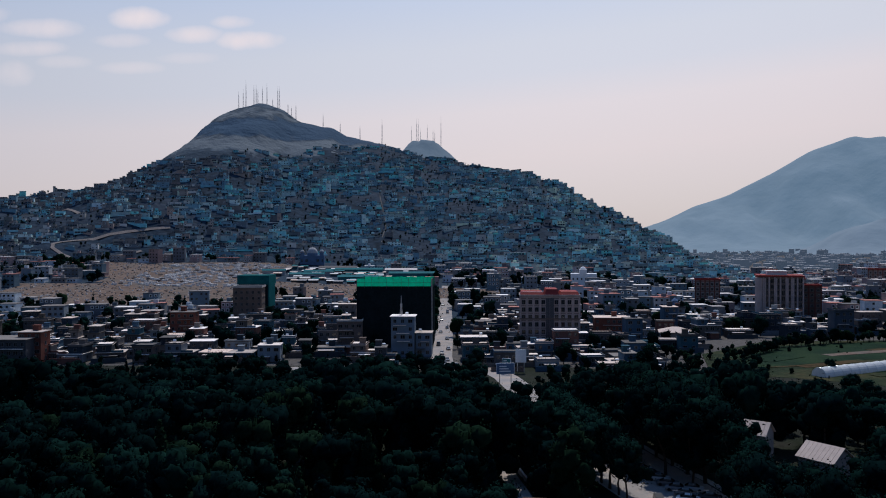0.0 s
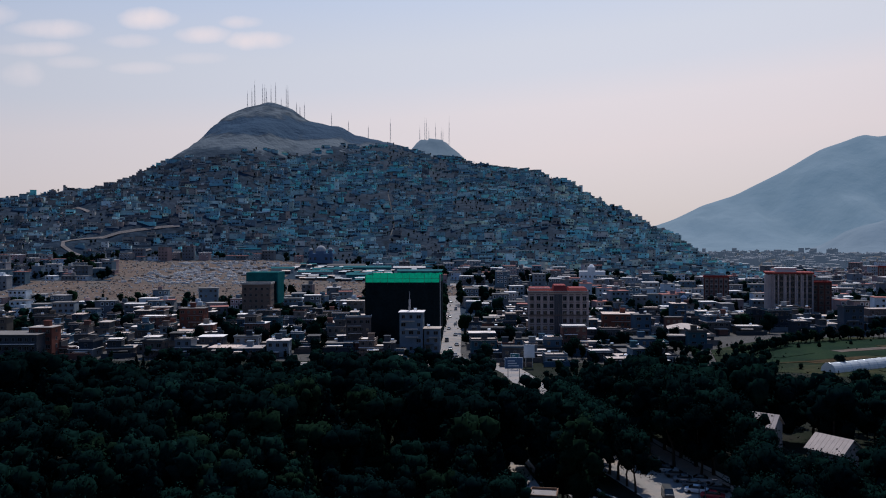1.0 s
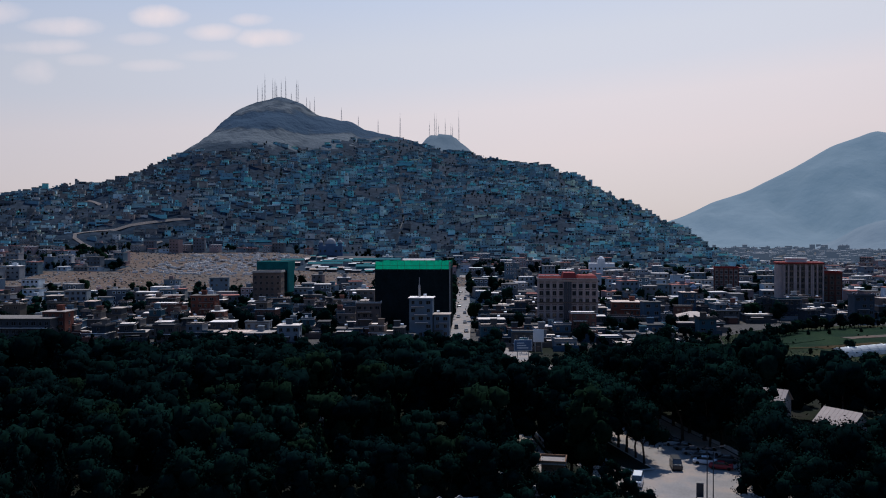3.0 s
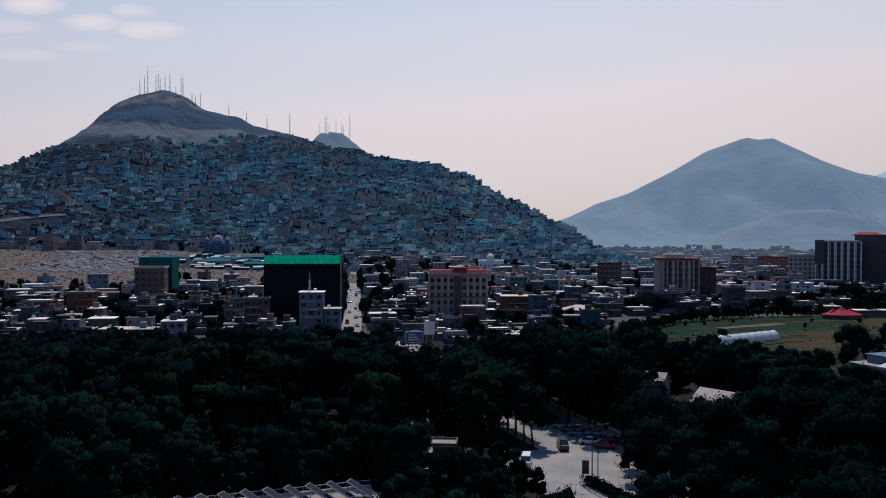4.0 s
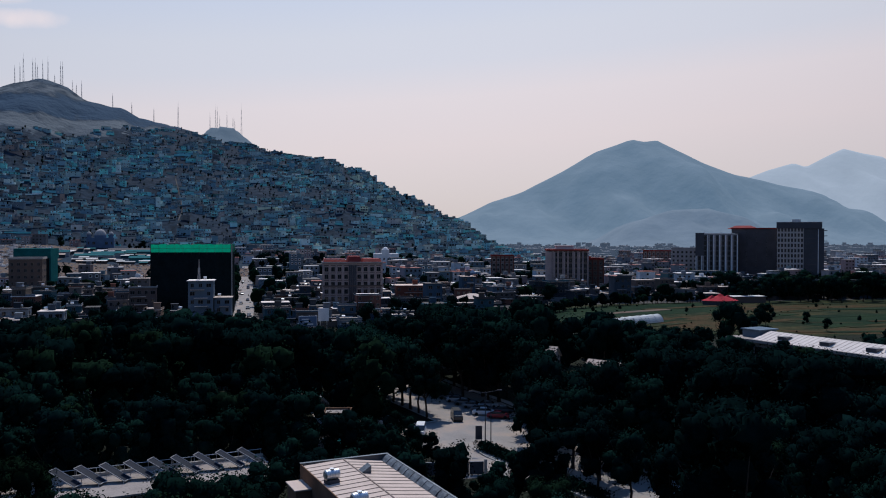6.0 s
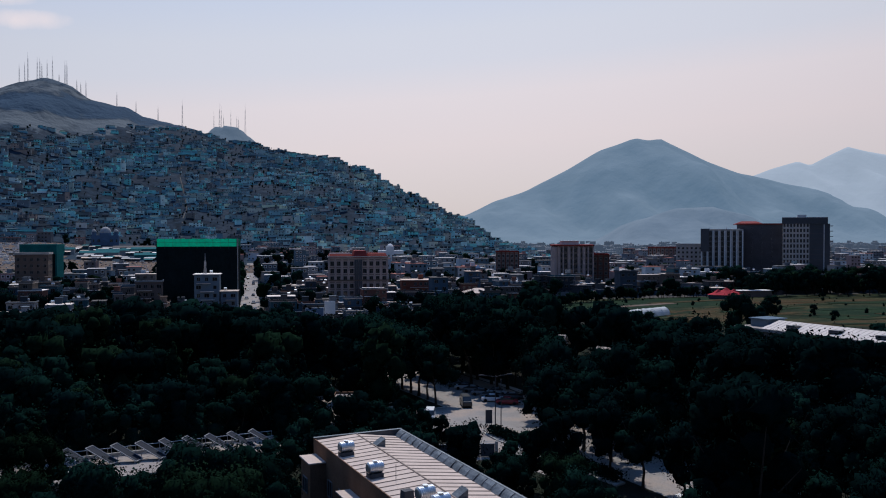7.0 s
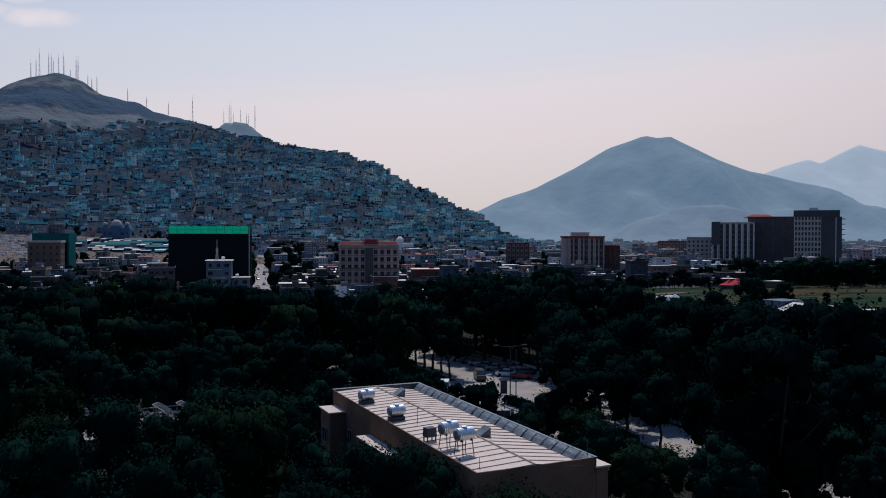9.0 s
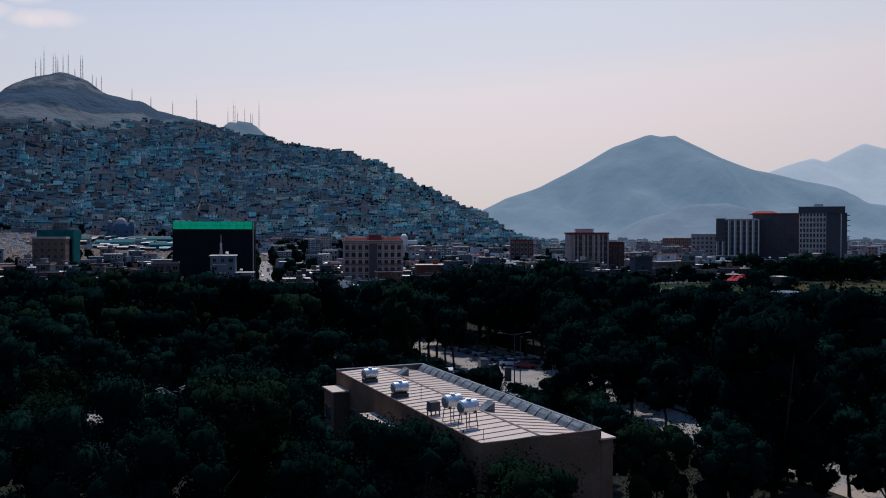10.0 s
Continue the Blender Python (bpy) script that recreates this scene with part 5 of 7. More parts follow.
# ---------------------------------------------------------------- trees
def crown_geo(rnd, radius, z0, z1, n, leaf, lobes=11, spire=False):
    """A crown of many small leaf clumps gathered on uneven lobes."""
    g = Geo()
    mid, half = (z0 + z1) / 2, (z1 - z0) / 2
    balls = []
    for i in range(lobes):
        if spire:
            u = (i + 0.5) / lobes
            r = radius * (1.05 - 0.9 * u) * rnd.uniform(0.7, 1.0)
            a = rnd.uniform(0, 6.28)
            balls.append((0.25 * r * math.cos(a), 0.25 * r * math.sin(a), z0 + (z1 - z0) * u * 0.95, r))
        else:
            a, e = rnd.uniform(0, 6.28), rnd.uniform(-0.75, 1.0)
            k = rnd.uniform(0.20, 0.80) if lobes > 7 else rnd.uniform(0.10, 0.52)
            r = radius * rnd.uniform(0.80, 1.30) * (1.55 / math.sqrt(lobes) if lobes > 7 else 0.60)
            balls.append((radius * k * math.cos(a) * math.sqrt(1 - 0.6 * e * e), radius * k * math.sin(a) * math.sqrt(1 - 0.6 * e * e), mid + half * (0.80 if lobes > 7 else 0.55) * e, r))
    tot = sum(b[3] ** 2 for b in balls)
    V, F = g.v, g.f

    def soft_normal(d, p, nrm=None):
        q = d + Vector((p.x / radius, p.y / radius, 0.9 * (p.z - mid) / half)) * 0.6
        if nrm is not None:
            q = q + nrm * 0.30
        q.z *= 0.8
        return tuple(q.normalized())
    sides, lats = (6, (-0.9, -0.25, 0.35, 0.95)) if n > 300 else (5, (-0.7, 0.0, 0.75))
    for bx, by, bz, r in balls:                           # dense twigs and leaves deep in each lobe
        b0, c = len(V), Vector((bx, by, bz))
        turn_ = rnd.uniform(0, 6.28)
        for lat in lats:
            for k in range(sides):
                a = turn_ + 6.2832 * (k + 0.5 * (lat > 0)) / sides
                d = Vector((math.cos(lat) * math.cos(a), math.cos(lat) * math.sin(a), math.sin(lat)))
                p = c + d * r * rnd.uniform(0.42, 0.98)
                V.append(tuple(p))
                g.n.append(soft_normal(d, p))
        for d in (Vector((0, 0, -1)), Vector((0, 0, 1))):
            p = c + d * r * 0.75
            V.append(tuple(p))
            g.n.append(soft_normal(d, p))
        for q in range(len(lats) - 1):
            for k in range(sides):
                a, b = b0 + q * sides + k, b0 + q * sides + (k + 1) % sides
                F.append((a, b, b + sides, a + sides))
        for k in range(sides):
            top_ = b0 + (len(lats) - 1) * sides
            F.append((top_ + sides, b0 + (k + 1) % sides, b0 + k))
            F.append((top_ + sides + 1, top_ + k, top_ + (k + 1) % sides))
    for bx, by, bz, r in balls:
        for _ in range(int(n * r * r / tot)):
            d = Vector((rnd.gauss(0, 1), rnd.gauss(0, 1), rnd.gauss(0.15, 1))).normalized()
            rr = r * (0.55 + 0.75 * rnd.random() ** 0.9)
            p = Vector((bx, by, bz)) + d * rr * (1.0 if not spire else 0.9)
            p.z += 0.10 * r * math.sin(7 * d.x + 5 * d.y)
            nrm = (d + Vector((rnd.uniform(-0.8, 0.8), rnd.uniform(-0.8, 0.8), rnd.uniform(-0.6, 0.6)))).normalized()
            u = nrm.orthogonal().normalized()
            u.rotate(Matrix.Rotation(rnd.uniform(0, 6.28), 3, nrm))
            w = nrm.cross(u)
            s = leaf * rnd.uniform(0.55, 1.25)
            i = len(V)
            V.extend((tuple(p - u * s), tuple(p + u * s), tuple(p + w * s * 1.1)))
            F.append((i, i + 1, i + 2))
            g.n.extend((soft_normal(d, p, nrm),) * 3)
    g.m = [0] * len(F)
    return g


def trunk_geo(rnd, h, r, spread_, z_branch, limbs=5):
    g = Geo()
    pts = [(0, 0, 0)]
    for k in range(1, 4):
        pts.append((rnd.uniform(-0.12, 0.12) * k, rnd.uniform(-0.12, 0.12) * k, z_branch * k / 3))
    rad = [r, r * 0.8, r * 0.68, r * 0.58]
    for a, b, ra, rb in zip(pts, pts[1:], rad, rad[1:]):
        g.tube(a, b, ra, rb, 7)
    for k in range(limbs):
        an = 6.28 * k / limbs + rnd.uniform(-0.5, 0.5)
        mid = (pts[-1][0] + math.cos(an) * spread_ * 0.35, pts[-1][1] + math.sin(an) * spread_ * 0.35, z_branch + (h - z_branch) * 0.3)
        end = (pts[-1][0] + math.cos(an) * spread_ * 0.75, pts[-1][1] + math.sin(an) * spread_ * 0.75, z_branch + (h - z_branch) * rnd.uniform(0.5, 0.8))
        g.tube(pts[-1], mid, r * 0.42, r * 0.28, 5).tube(mid, end, r * 0.28, r * 0.08, 5)
    return g


def make_tree(rnd, height, radius, n, leaf, mat, label, category="tree", spire=False, group="park trees", bare=0.18, lobes=11):
    t = thing("tree", pose(0, 0, -500), label, category, group)
    part("trunk", trunk_geo(rnd, height, 0.02 * height + 0.05, radius, height * bare), bark, t)
    part("crown", crown_geo(rnd, radius, height * bare * 0.8, height, n, leaf, lobes, spire), mat, t)
    return t


tr = random.Random(11)
LABELS = ("dark green broad-crowned park tree in full leaf", "dusky rounded park tree with dense foliage", "deep green conifer with a tapering dark crown")
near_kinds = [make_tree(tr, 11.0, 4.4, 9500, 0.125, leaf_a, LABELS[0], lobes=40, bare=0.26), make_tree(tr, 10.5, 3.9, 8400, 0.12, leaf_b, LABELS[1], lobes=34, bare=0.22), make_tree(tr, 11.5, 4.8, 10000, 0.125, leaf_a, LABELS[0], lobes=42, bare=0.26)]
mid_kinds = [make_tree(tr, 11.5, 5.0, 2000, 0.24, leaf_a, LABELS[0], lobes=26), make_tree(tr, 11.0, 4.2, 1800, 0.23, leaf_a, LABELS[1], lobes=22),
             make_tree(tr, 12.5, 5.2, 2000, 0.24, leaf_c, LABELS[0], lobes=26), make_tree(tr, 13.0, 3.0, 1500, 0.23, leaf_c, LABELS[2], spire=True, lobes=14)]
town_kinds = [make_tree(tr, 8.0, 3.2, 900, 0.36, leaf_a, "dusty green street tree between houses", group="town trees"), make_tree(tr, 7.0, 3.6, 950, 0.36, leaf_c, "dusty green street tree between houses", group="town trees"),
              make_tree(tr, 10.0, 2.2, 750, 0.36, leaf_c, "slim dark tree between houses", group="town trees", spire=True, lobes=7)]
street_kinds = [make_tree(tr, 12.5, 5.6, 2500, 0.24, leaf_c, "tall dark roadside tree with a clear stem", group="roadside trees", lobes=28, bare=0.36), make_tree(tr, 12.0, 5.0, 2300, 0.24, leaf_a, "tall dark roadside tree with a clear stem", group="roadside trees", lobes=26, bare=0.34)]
used_kinds = set()


def plant(kind, x, y, scale=1.0, turn=None, z=0.0, label=None):
    turn = tr.uniform(0, 360) if turn is None else turn
    m = Matrix.Translation((x, y, z - 0.05)) @ pose(0, 0, 0, 0, 0, turn)
    if kind not in used_kinds:                       # the first of a kind is moved, the rest are copies
        used_kinds.add(kind)
        kind.matrix_basis, ob = m, kind
        kind["first"] = 1
        ob.scale = (scale,) * 3
    else:
        ob = copy_thing(kind, m)
        ob.scale = (scale * tr.uniform(0.92, 1.08), scale * tr.uniform(0.92, 1.08), scale)
    if label:
        ob["label"] = label
    return ob


def road_gap(x, y):
    """How far a spot lies from the boulevard's middle line."""
    best = 1e9
    for (ax, ay), (bx, by) in zip(BOULEVARD, BOULEVARD[1:]):
        t = max(0, min(1, ((x - ax) * (bx - ax) + (y - ay) * (by - ay)) / ((bx - ax) ** 2 + (by - ay) ** 2)))
        best = min(best, math.hypot(x - ax - t * (bx - ax), y - ay - t * (by - ay)))
    return best


NB_INV = NB.inverted()
SP_INV = sp.matrix_basis.inverted()
HALL_INV = pose(124.8, 195.5, 0, 0, 0, -75.0).inverted()


def clear_of_builds(x, y, r):
    p = NB_INV @ Vector((x, y, 0))
    if -3.2 - r < p.x < W + 1.2 + r and -r < p.y < L + r:
        return False
    p = SP_INV @ Vector((x, y, 0))
    if -18 - r < p.x < 18.5 + r and -5 - r < p.y < 6.5 + r:
        return False
    p = HALL_INV @ Vector((x, y, 0))
    if -2 - r < p.x < 60 + r and -2 - r < p.y < 15 + r:
        return False
    for hx, hy in ((74, 163.5), (66, 177.7), (71, 156.5), (69, 150), (63.6, 171), (61.8, 165), (59.6, 157), (66.5, 142), (73, 171), (19.4, 260), (18.8, 252), (18.2, 244), (17.5, 236), (14.8, 133), (15.5, 124), (13.4, 119), (12.6, 113)):
        if math.hypot(x - hx, y - hy) < (8.0 if hx > 50 else 5.5) + r * 0.6:
            return False
    return True


# trees close to the seam-roofed block
# each spot: x, y, which kind, size
WEST_GROVE = (
    (-3.5, 64, 1, 1.12), (-6, 74, 2, 1.0), (-13, 70, 0, 1.02), (-1.5, 72, 0, 1.02), (-20, 76, 1, 0.92), (-27, 71, 2, 1.1), (-22.8, 91, 1, 0.92), (-34, 79, 0, 1.12), (-11, 84, 1, 0.56), (-1.0, 85, 0, 0.62),
    (-42, 72, 1, 1.15), (-8, 56, 2, 0.95), (-17, 60, 0, 1.0), (-26, 60, 1, 1.05))
BLOCK_TREES = (
    (8.2, 54.5, 0, 1.10), (13.9, 47.8, 1, 1.05), (4.0, 60.5, 2, 1.0), (1.5, 52.0, 0, 1.0), (2.0, 93, 1, 0.8), (7.5, 96, 2, 0.72), (13, 99, 0, 0.70), (19, 97, 1, 0.72),
    (23.5, 93, 2, 0.74), (17.5, 106, 1, 0.8), (12, 108, 2, 0.85), (21.5, 104, 0, 0.5), (6.5, 105, 0, 0.85), (27, 86, 0, 0.66), (24.5, 120.5, 1, 0.36),
    (25.5, 103, 1, 0.5), (23, 131.5, 0, 0.45), (26.2, 129.5, 0, 0.46), (27.4, 121.5, 2, 0.36), (25.2, 137.5, 1, 0.42))
ROADSIDE_TREES = (
    (36.3, 95, 2, 0.8), (32.2, 98, 0, 0.62), (31, 80, 1, 0.85), (29, 71, 0, 0.85), (33, 72, 1, 0.6), (36, 62, 2, 0.84), (44, 68, 0, 0.46), (28.5, 96, 1, 0.5), (29.5, 63, 1, 0.9),
    (41, 68, 1, 0.5), (47.5, 66, 0, 0.6), (51, 62, 2, 0.7), (38.6, 99.5, 2, 0.36),
    (48.8, 70, 1, 0.45))
for x, y, k, s in WEST_GROVE + BLOCK_TREES + ROADSIDE_TREES:
    s *= 1.25 if x < 0 else 1.06
    plant(near_kinds[k] if y < 92 else mid_kinds[k], x, y, s)
for k in range(9):                                        # behind the roof with solar panels
    p = sp.matrix_basis @ Vector((-19 + 4.6 * k, 10.0 + 1.5 * (k % 2), 0))
    plant(mid_kinds[k % 3], p.x, p.y, 0.72 + 0.1 * (k % 3))
EAST_GROVE = (
    (62, 88, 1, 0.95), (66, 80, 2, 1.0), (68, 95, 0, 1.0), (70, 70, 1, 1.0), (73, 84, 2, 1.0), (66, 75, 0, 0.9), (64, 62, 2, 1.0), (80, 92, 0, 1.1), (90, 98, 1, 1.05),
    (80, 76, 1, 1.0), (62, 95, 1, 0.85), (63.5, 83, 0, 0.85), (63, 70, 2, 0.9))
EAST_BACK = (
    (61, 101, 0, 0.95), (59, 112, 1, 1.0), (76, 100, 1, 1.05), (84, 106, 2, 1.1), (70, 110, 1, 1.05), (79, 114, 0, 1.1), (92, 112, 2, 1.1), (66, 104, 2, 0.95),
    (57, 119, 2, 0.95), (63, 118, 0, 1.0), (70, 122, 1, 1.0), (76, 126, 2, 1.05), (67.5, 128, 0, 0.72), (21.5, 140, 1, 0.6), (24.0, 150.5, 0, 0.62), (18.5, 147, 2, 0.7),
    (19.5, 128, 0, 0.55), (17, 121, 1, 0.7))
for x, y, k, s in EAST_GROVE + EAST_BACK:
    s = min(1.38 * s, 2.84 - 0.0112 * math.hypot(x, y)) if x > 62 and y > 98 else s
    plant(near_kinds[k] if y < 96 and x < 65 else mid_kinds[2 if x > 60 else k], x, y, s)

# the wood of the park
def joined_trees(name, spots_, seed, n, leaf, mats, label, spread_=(4.4, 11.0), lobes=9, foot=0.16):
    """Many far trees as one sheet of leaf clumps and trunks."""
    rnd = random.Random(seed)
    kinds = []
    for k in range(5):
        sp_ = k == 4
        c = crown_geo(rnd, spread_[0] * rnd.uniform(0.85, 1.15) * (0.65 if sp_ else 1), spread_[1] * foot, spread_[1] * rnd.uniform(0.92, 1.1), n, leaf, lobes, sp_)
        nc = len(c.f)
        c.tube((0, 0, 0), (0, 0, spread_[1] * 0.6), 0.28, 0.12, 5)
        c.n += [(0.0, -1.0, 0.0)] * (len(c.v) - len(c.n))
        kinds.append((np.array(c.v), c.f, nc, np.array(c.n)))
    V, F, M, N, base = [], [], [], [], 0
    for x, y, z, s in spots_:
        v, f, nc, vn = kinds[rnd.choice((0, 0, 1, 1, 2, 2, 3, 3, 4))]
        a = rnd.uniform(0, 6.28)
        ca, sa = math.cos(a), math.sin(a)
        w = np.stack([(v[:, 0] * ca - v[:, 1] * sa) * s + x, (v[:, 0] * sa + v[:, 1] * ca) * s + y, v[:, 2] * s * rnd.uniform(0.9, 1.1) + z - 0.1], 1)
        V.append(w)
        N.append(np.stack([vn[:, 0] * ca - vn[:, 1] * sa, vn[:, 0] * sa + vn[:, 1] * ca, vn[:, 2]], 1))
        pick = rnd.randrange(len(mats) - 1)
        F.extend(tuple(i + base for i in q) for q in f)
        M.extend([pick] * nc + [len(mats) - 1] * (len(f) - nc))
        base += len(v)
    me = bpy.data.meshes.new(name)
    me.from_pydata(np.concatenate(V).tolist(), [], F)
    for mt in mats:
        me.materials.append(mt)
    me.polygons.foreach_set("material_index", M)
    me.polygons.foreach_set("use_smooth", [True] * len(me.polygons))
    me.update()
    me.normals_split_custom_set_from_vertices(np.concatenate(N).tolist())
    return tagged(new(name, me), label, "trees", "", "stuff")


ROAD_Y, ROAD_L, ROAD_R = [100, 118, 132, 148, 165, 180, 198, 215], [46, 38, 28, 23, 23, 22, 22, 25], [58, 57, 56, 55, 53, 49, 46, 40]
spots = []
STEP = 8.2
for j in range(31):
    for i in range(70):
        x = -270 + i * STEP + tr.uniform(-3.2, 3.2) + (j % 2) * STEP / 2
        y = 64 + j * STEP + tr.uniform(-3.2, 3.2)
        if x < -0.60 * y - 30 or x > 0.86 * y + 20:
            continue
        edge = float(np.interp(x, [-60, 8, 14, 40, 70, 95, 112, 140, 200, 330], [292, 288, 258, 256, 276, 256, 206, 190, 186, 182]))
        edge += 9 * noise.noise(Vector((x / 25, 3.3, 0)))
        if y > edge:
            continue
        if any(math.hypot(x - a, y - b) < 3.4 for a, b in PARK_PATH):
            continue
        g_ = road_gap(x, y)
        if 100 < y < 215 and float(np.interp(y, ROAD_Y, ROAD_L)) - 1.8 < x < float(np.interp(y, ROAD_Y, ROAD_R)) + 2.2:
            continue
        if g_ < 3.6 or y < 100 and g_ < 8.6 or not clear_of_builds(x, y, 1.2):
            continue
        if (21 if y < 135 else 21 + 0.28 * (y - 135)) < x < 46 and 104 < y < 160:                # the open forecourt
            continue
        if y < 108 and -48 < x < 46:                      # planted singly above
            continue
        if x > 50 and y < 118 and x < 96:
            continue
        s = 1.10 + 0.40 * (noise.noise(Vector((x / 38, y / 38, 8.0))) + 0.1) + tr.uniform(-0.08, 0.08)
        if x > 58 and y > 205:
            s *= 0.66
        elif 45 < x < 88 and 150 < y < 206:
            s *= 1.14
        elif x > 0.5 * y and math.hypot(x, y) < 158:       # the tallest part of the wood
            s = min(1.42 + 0.2 * (s - 1.1), 2.84 - 0.0112 * math.hypot(x, y))
        elif x > 88 and y > 110:
            s *= 0.64
        if -30 < x < 20 and 118 < y < 150:
            s *= 0.8
        if x < 60 and y > 225:
            s *= 0.62
        for hx, hy in ((74, 163.5), (66, 177.7)):           # young trees before the two roofs
            f_ = (x * hx + y * hy) / (hx * hx + hy * hy)
            if 0.5 < f_ < 1.0 and abs(x * hy - y * hx) / math.hypot(hx, hy) < 6.5:
                s = min(s, (6.2 + (1 - f_) * 29) / 12.5)
        spots.append((x, y, s))
spots.sort(key=lambda p: p[1] + 0.15 * abs(p[0] - 20))
for x, y, s in spots[:45]:
    dens = noise.noise(Vector((x / 60, y / 60, 1.5)))
    plant(mid_kinds[3 if dens > 0.25 and tr.random() < 0.6 else tr.choice((0, 0, 1, 1, 2) if x < 56 else (2, 2, 2, 3, 0))], x, y, s)
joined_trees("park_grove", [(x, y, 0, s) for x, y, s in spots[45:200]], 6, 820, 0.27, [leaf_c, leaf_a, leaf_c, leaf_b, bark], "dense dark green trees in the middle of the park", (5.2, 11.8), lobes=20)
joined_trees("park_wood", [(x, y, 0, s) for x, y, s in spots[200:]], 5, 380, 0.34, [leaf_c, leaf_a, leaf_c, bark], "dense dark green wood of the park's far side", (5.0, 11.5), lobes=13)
# rows by the kerbs
FIELD_TREES = (
    (112, 222, 0.72), (122, 220, 0.75), (130, 217, 0.75), (117, 213, 0.7), (137, 231, 0.62), (106, 226, 0.7), (104, 236, 0.52), (110, 243, 0.5), (116, 238, 0.55),
    (123, 246, 0.5), (129, 240, 0.5), (112, 250, 0.45), (135, 250, 0.48), (99, 246, 0.55), (120, 230, 0.6), (131, 229, 0.6), (141, 222, 1.35), (151, 228, 0.95),
    (157, 228, 0.65), (192, 279, 0.85), (188, 276, 0.7), (219, 291, 0.42), (118, 232, 0.8), (126, 258, 0.6), (137, 297, 0.5), (119, 246, 0.7))
FIELD_END = (
    (268, 386, 1.2), (277, 390, 1.1), (286, 385, 1.25), (295, 391, 1.15), (304, 384, 1.2), (313, 388, 1.1), (322, 382, 1.25), (258, 392, 1.0), (331, 386, 1.15),
    (340, 379, 1.2), (350, 383, 1.2), (206, 262, 0.45))
for x, y, s in FIELD_TREES + FIELD_END:
    plant(mid_kinds[1], x, y, s)
for x, y in ((33.6, 153.0), (32.9, 157.2), (32.0, 161.4), (31.2, 165.6), (30.2, 170.0), (29.2, 174.4), (28.2, 179.0), (27.2, 184.0), (26.4, 190), (25.6, 197), (26.5, 160), (24.5, 167), (23.0, 176)):
    plant(street_kinds[1], x, y, 0.92 if y < 160 else 1.1)
# tall trees before the long hall
for k, (x, y) in enumerate(((98.0, 160), (101, 152), (103, 145), (105.5, 138), (107.5, 131), (109.5, 124), (111.5, 117), (114, 110), (117, 103), (96, 167), (120, 97))):
    plant(mid_kinds[2 if k % 3 else 0], x, y, 0.83 if y > 150 else 0.97 if k % 3 else 1.06)
# tall rows on both sides of the boulevard
ROW_NEAR = (
    (45.6, 101.5, 0.78), (47.4, 95.5, 0.82), (49.2, 88.5, 0.76), (49.8, 81.0, 0.6), (50.8, 75.5, 0.62), (53.4, 69.5, 0.7), (55.6, 63.5, 0.8),
    (62.8, 105.5, 1.05), (63.8, 98.5, 1.0), (64.4, 90.5, 1.0), (65.0, 82.5, 0.95), (65.6, 75.0, 0.95), (65.0, 67.5, 1.0), (56.8, 111.5, 1.12), (55.2, 119.0, 1.15))
ROW_FAR = (
    (57.6, 126.5, 1.1), (57.8, 133.5, 0.95), (57.2, 141, 0.82), (56.6, 149, 0.8),
    (57.6, 184, 1.3), (55.4, 192, 1.25), (53.4, 200, 1.2), (45.6, 208.5, 1.0), (50.0, 138.5, 1.1), (49.0, 130.5, 1.1), (46.4, 124.5, 0.95), (44.6, 120.5, 0.9), (47.4, 114.5, 0.98), (48.8, 108.0, 0.8),
    (53.6, 152.5, 1.2), (53.0, 158.5, 1.3), (51.6, 165.0, 1.4), (50.0, 171.5, 1.45), (48.6, 178.0, 1.45), (47.0, 185, 1.4), (45.6, 192, 1.35), (44.0, 200, 1.25), (53.6, 146, 1.1), (54.6, 169.0, 1.0), (53.4, 178.5, 1.4), (47.8, 160.5, 1.15), (45.0, 169.5, 1.3), (42.0, 178.5, 1.3), (39.4, 187.5, 1.25),
    (34.6, 204, 1.1), (31.5, 211, 1.0))
for k, (x, y, s) in enumerate(ROW_NEAR + ROW_FAR):
    plant(street_kinds[k % 2], x, y, s)

# ---------------------------------------------------------------- town houses
rt = random.Random(23)
KEEP = [(-21.4, 387, 20, 16), (50, 397, 17, 12), (202, 505, 24, 16), (222, 512, 12, 12), (352, 585, 20, 16), (383, 580, 20, 16), (400, 545, 24, 18), (349, 617, 14, 12), (388, 728, 20, 12), (262, 640, 16, 11), (176, 560, 11, 10),
        (115.5, 690, 14, 9), (-131, 842, 16, 12), (-111, 500, 12, 10), (-104.5, 452, 11, 9), (-16.5, 347, 14, 8), (-149, 322, 18, 10), (112, 405, 12, 10), (132, 478, 4, 4), (-31, 340, 8, 7), (82, 412, 10, 8), (-128, 415, 8, 6)]
SHEDS = [(-92, 725, 78, 92)]


def free_ground(x, y, r):
    if abs(x - 0.002 * y) < 5.5 + r and y < 700:
        return False
    for a, b, w, d in KEEP + SHEDS:
        if abs(x - a) < w + r * 0.7 and abs(y - b) < d + r * 0.7:
            return False
    if in_graveyard(x, y):
        return False
    if x > 84 + 0.75 * max(0.0, y - 332) and y < 404 + 0.03 * (x - 84):
        return False
    return True


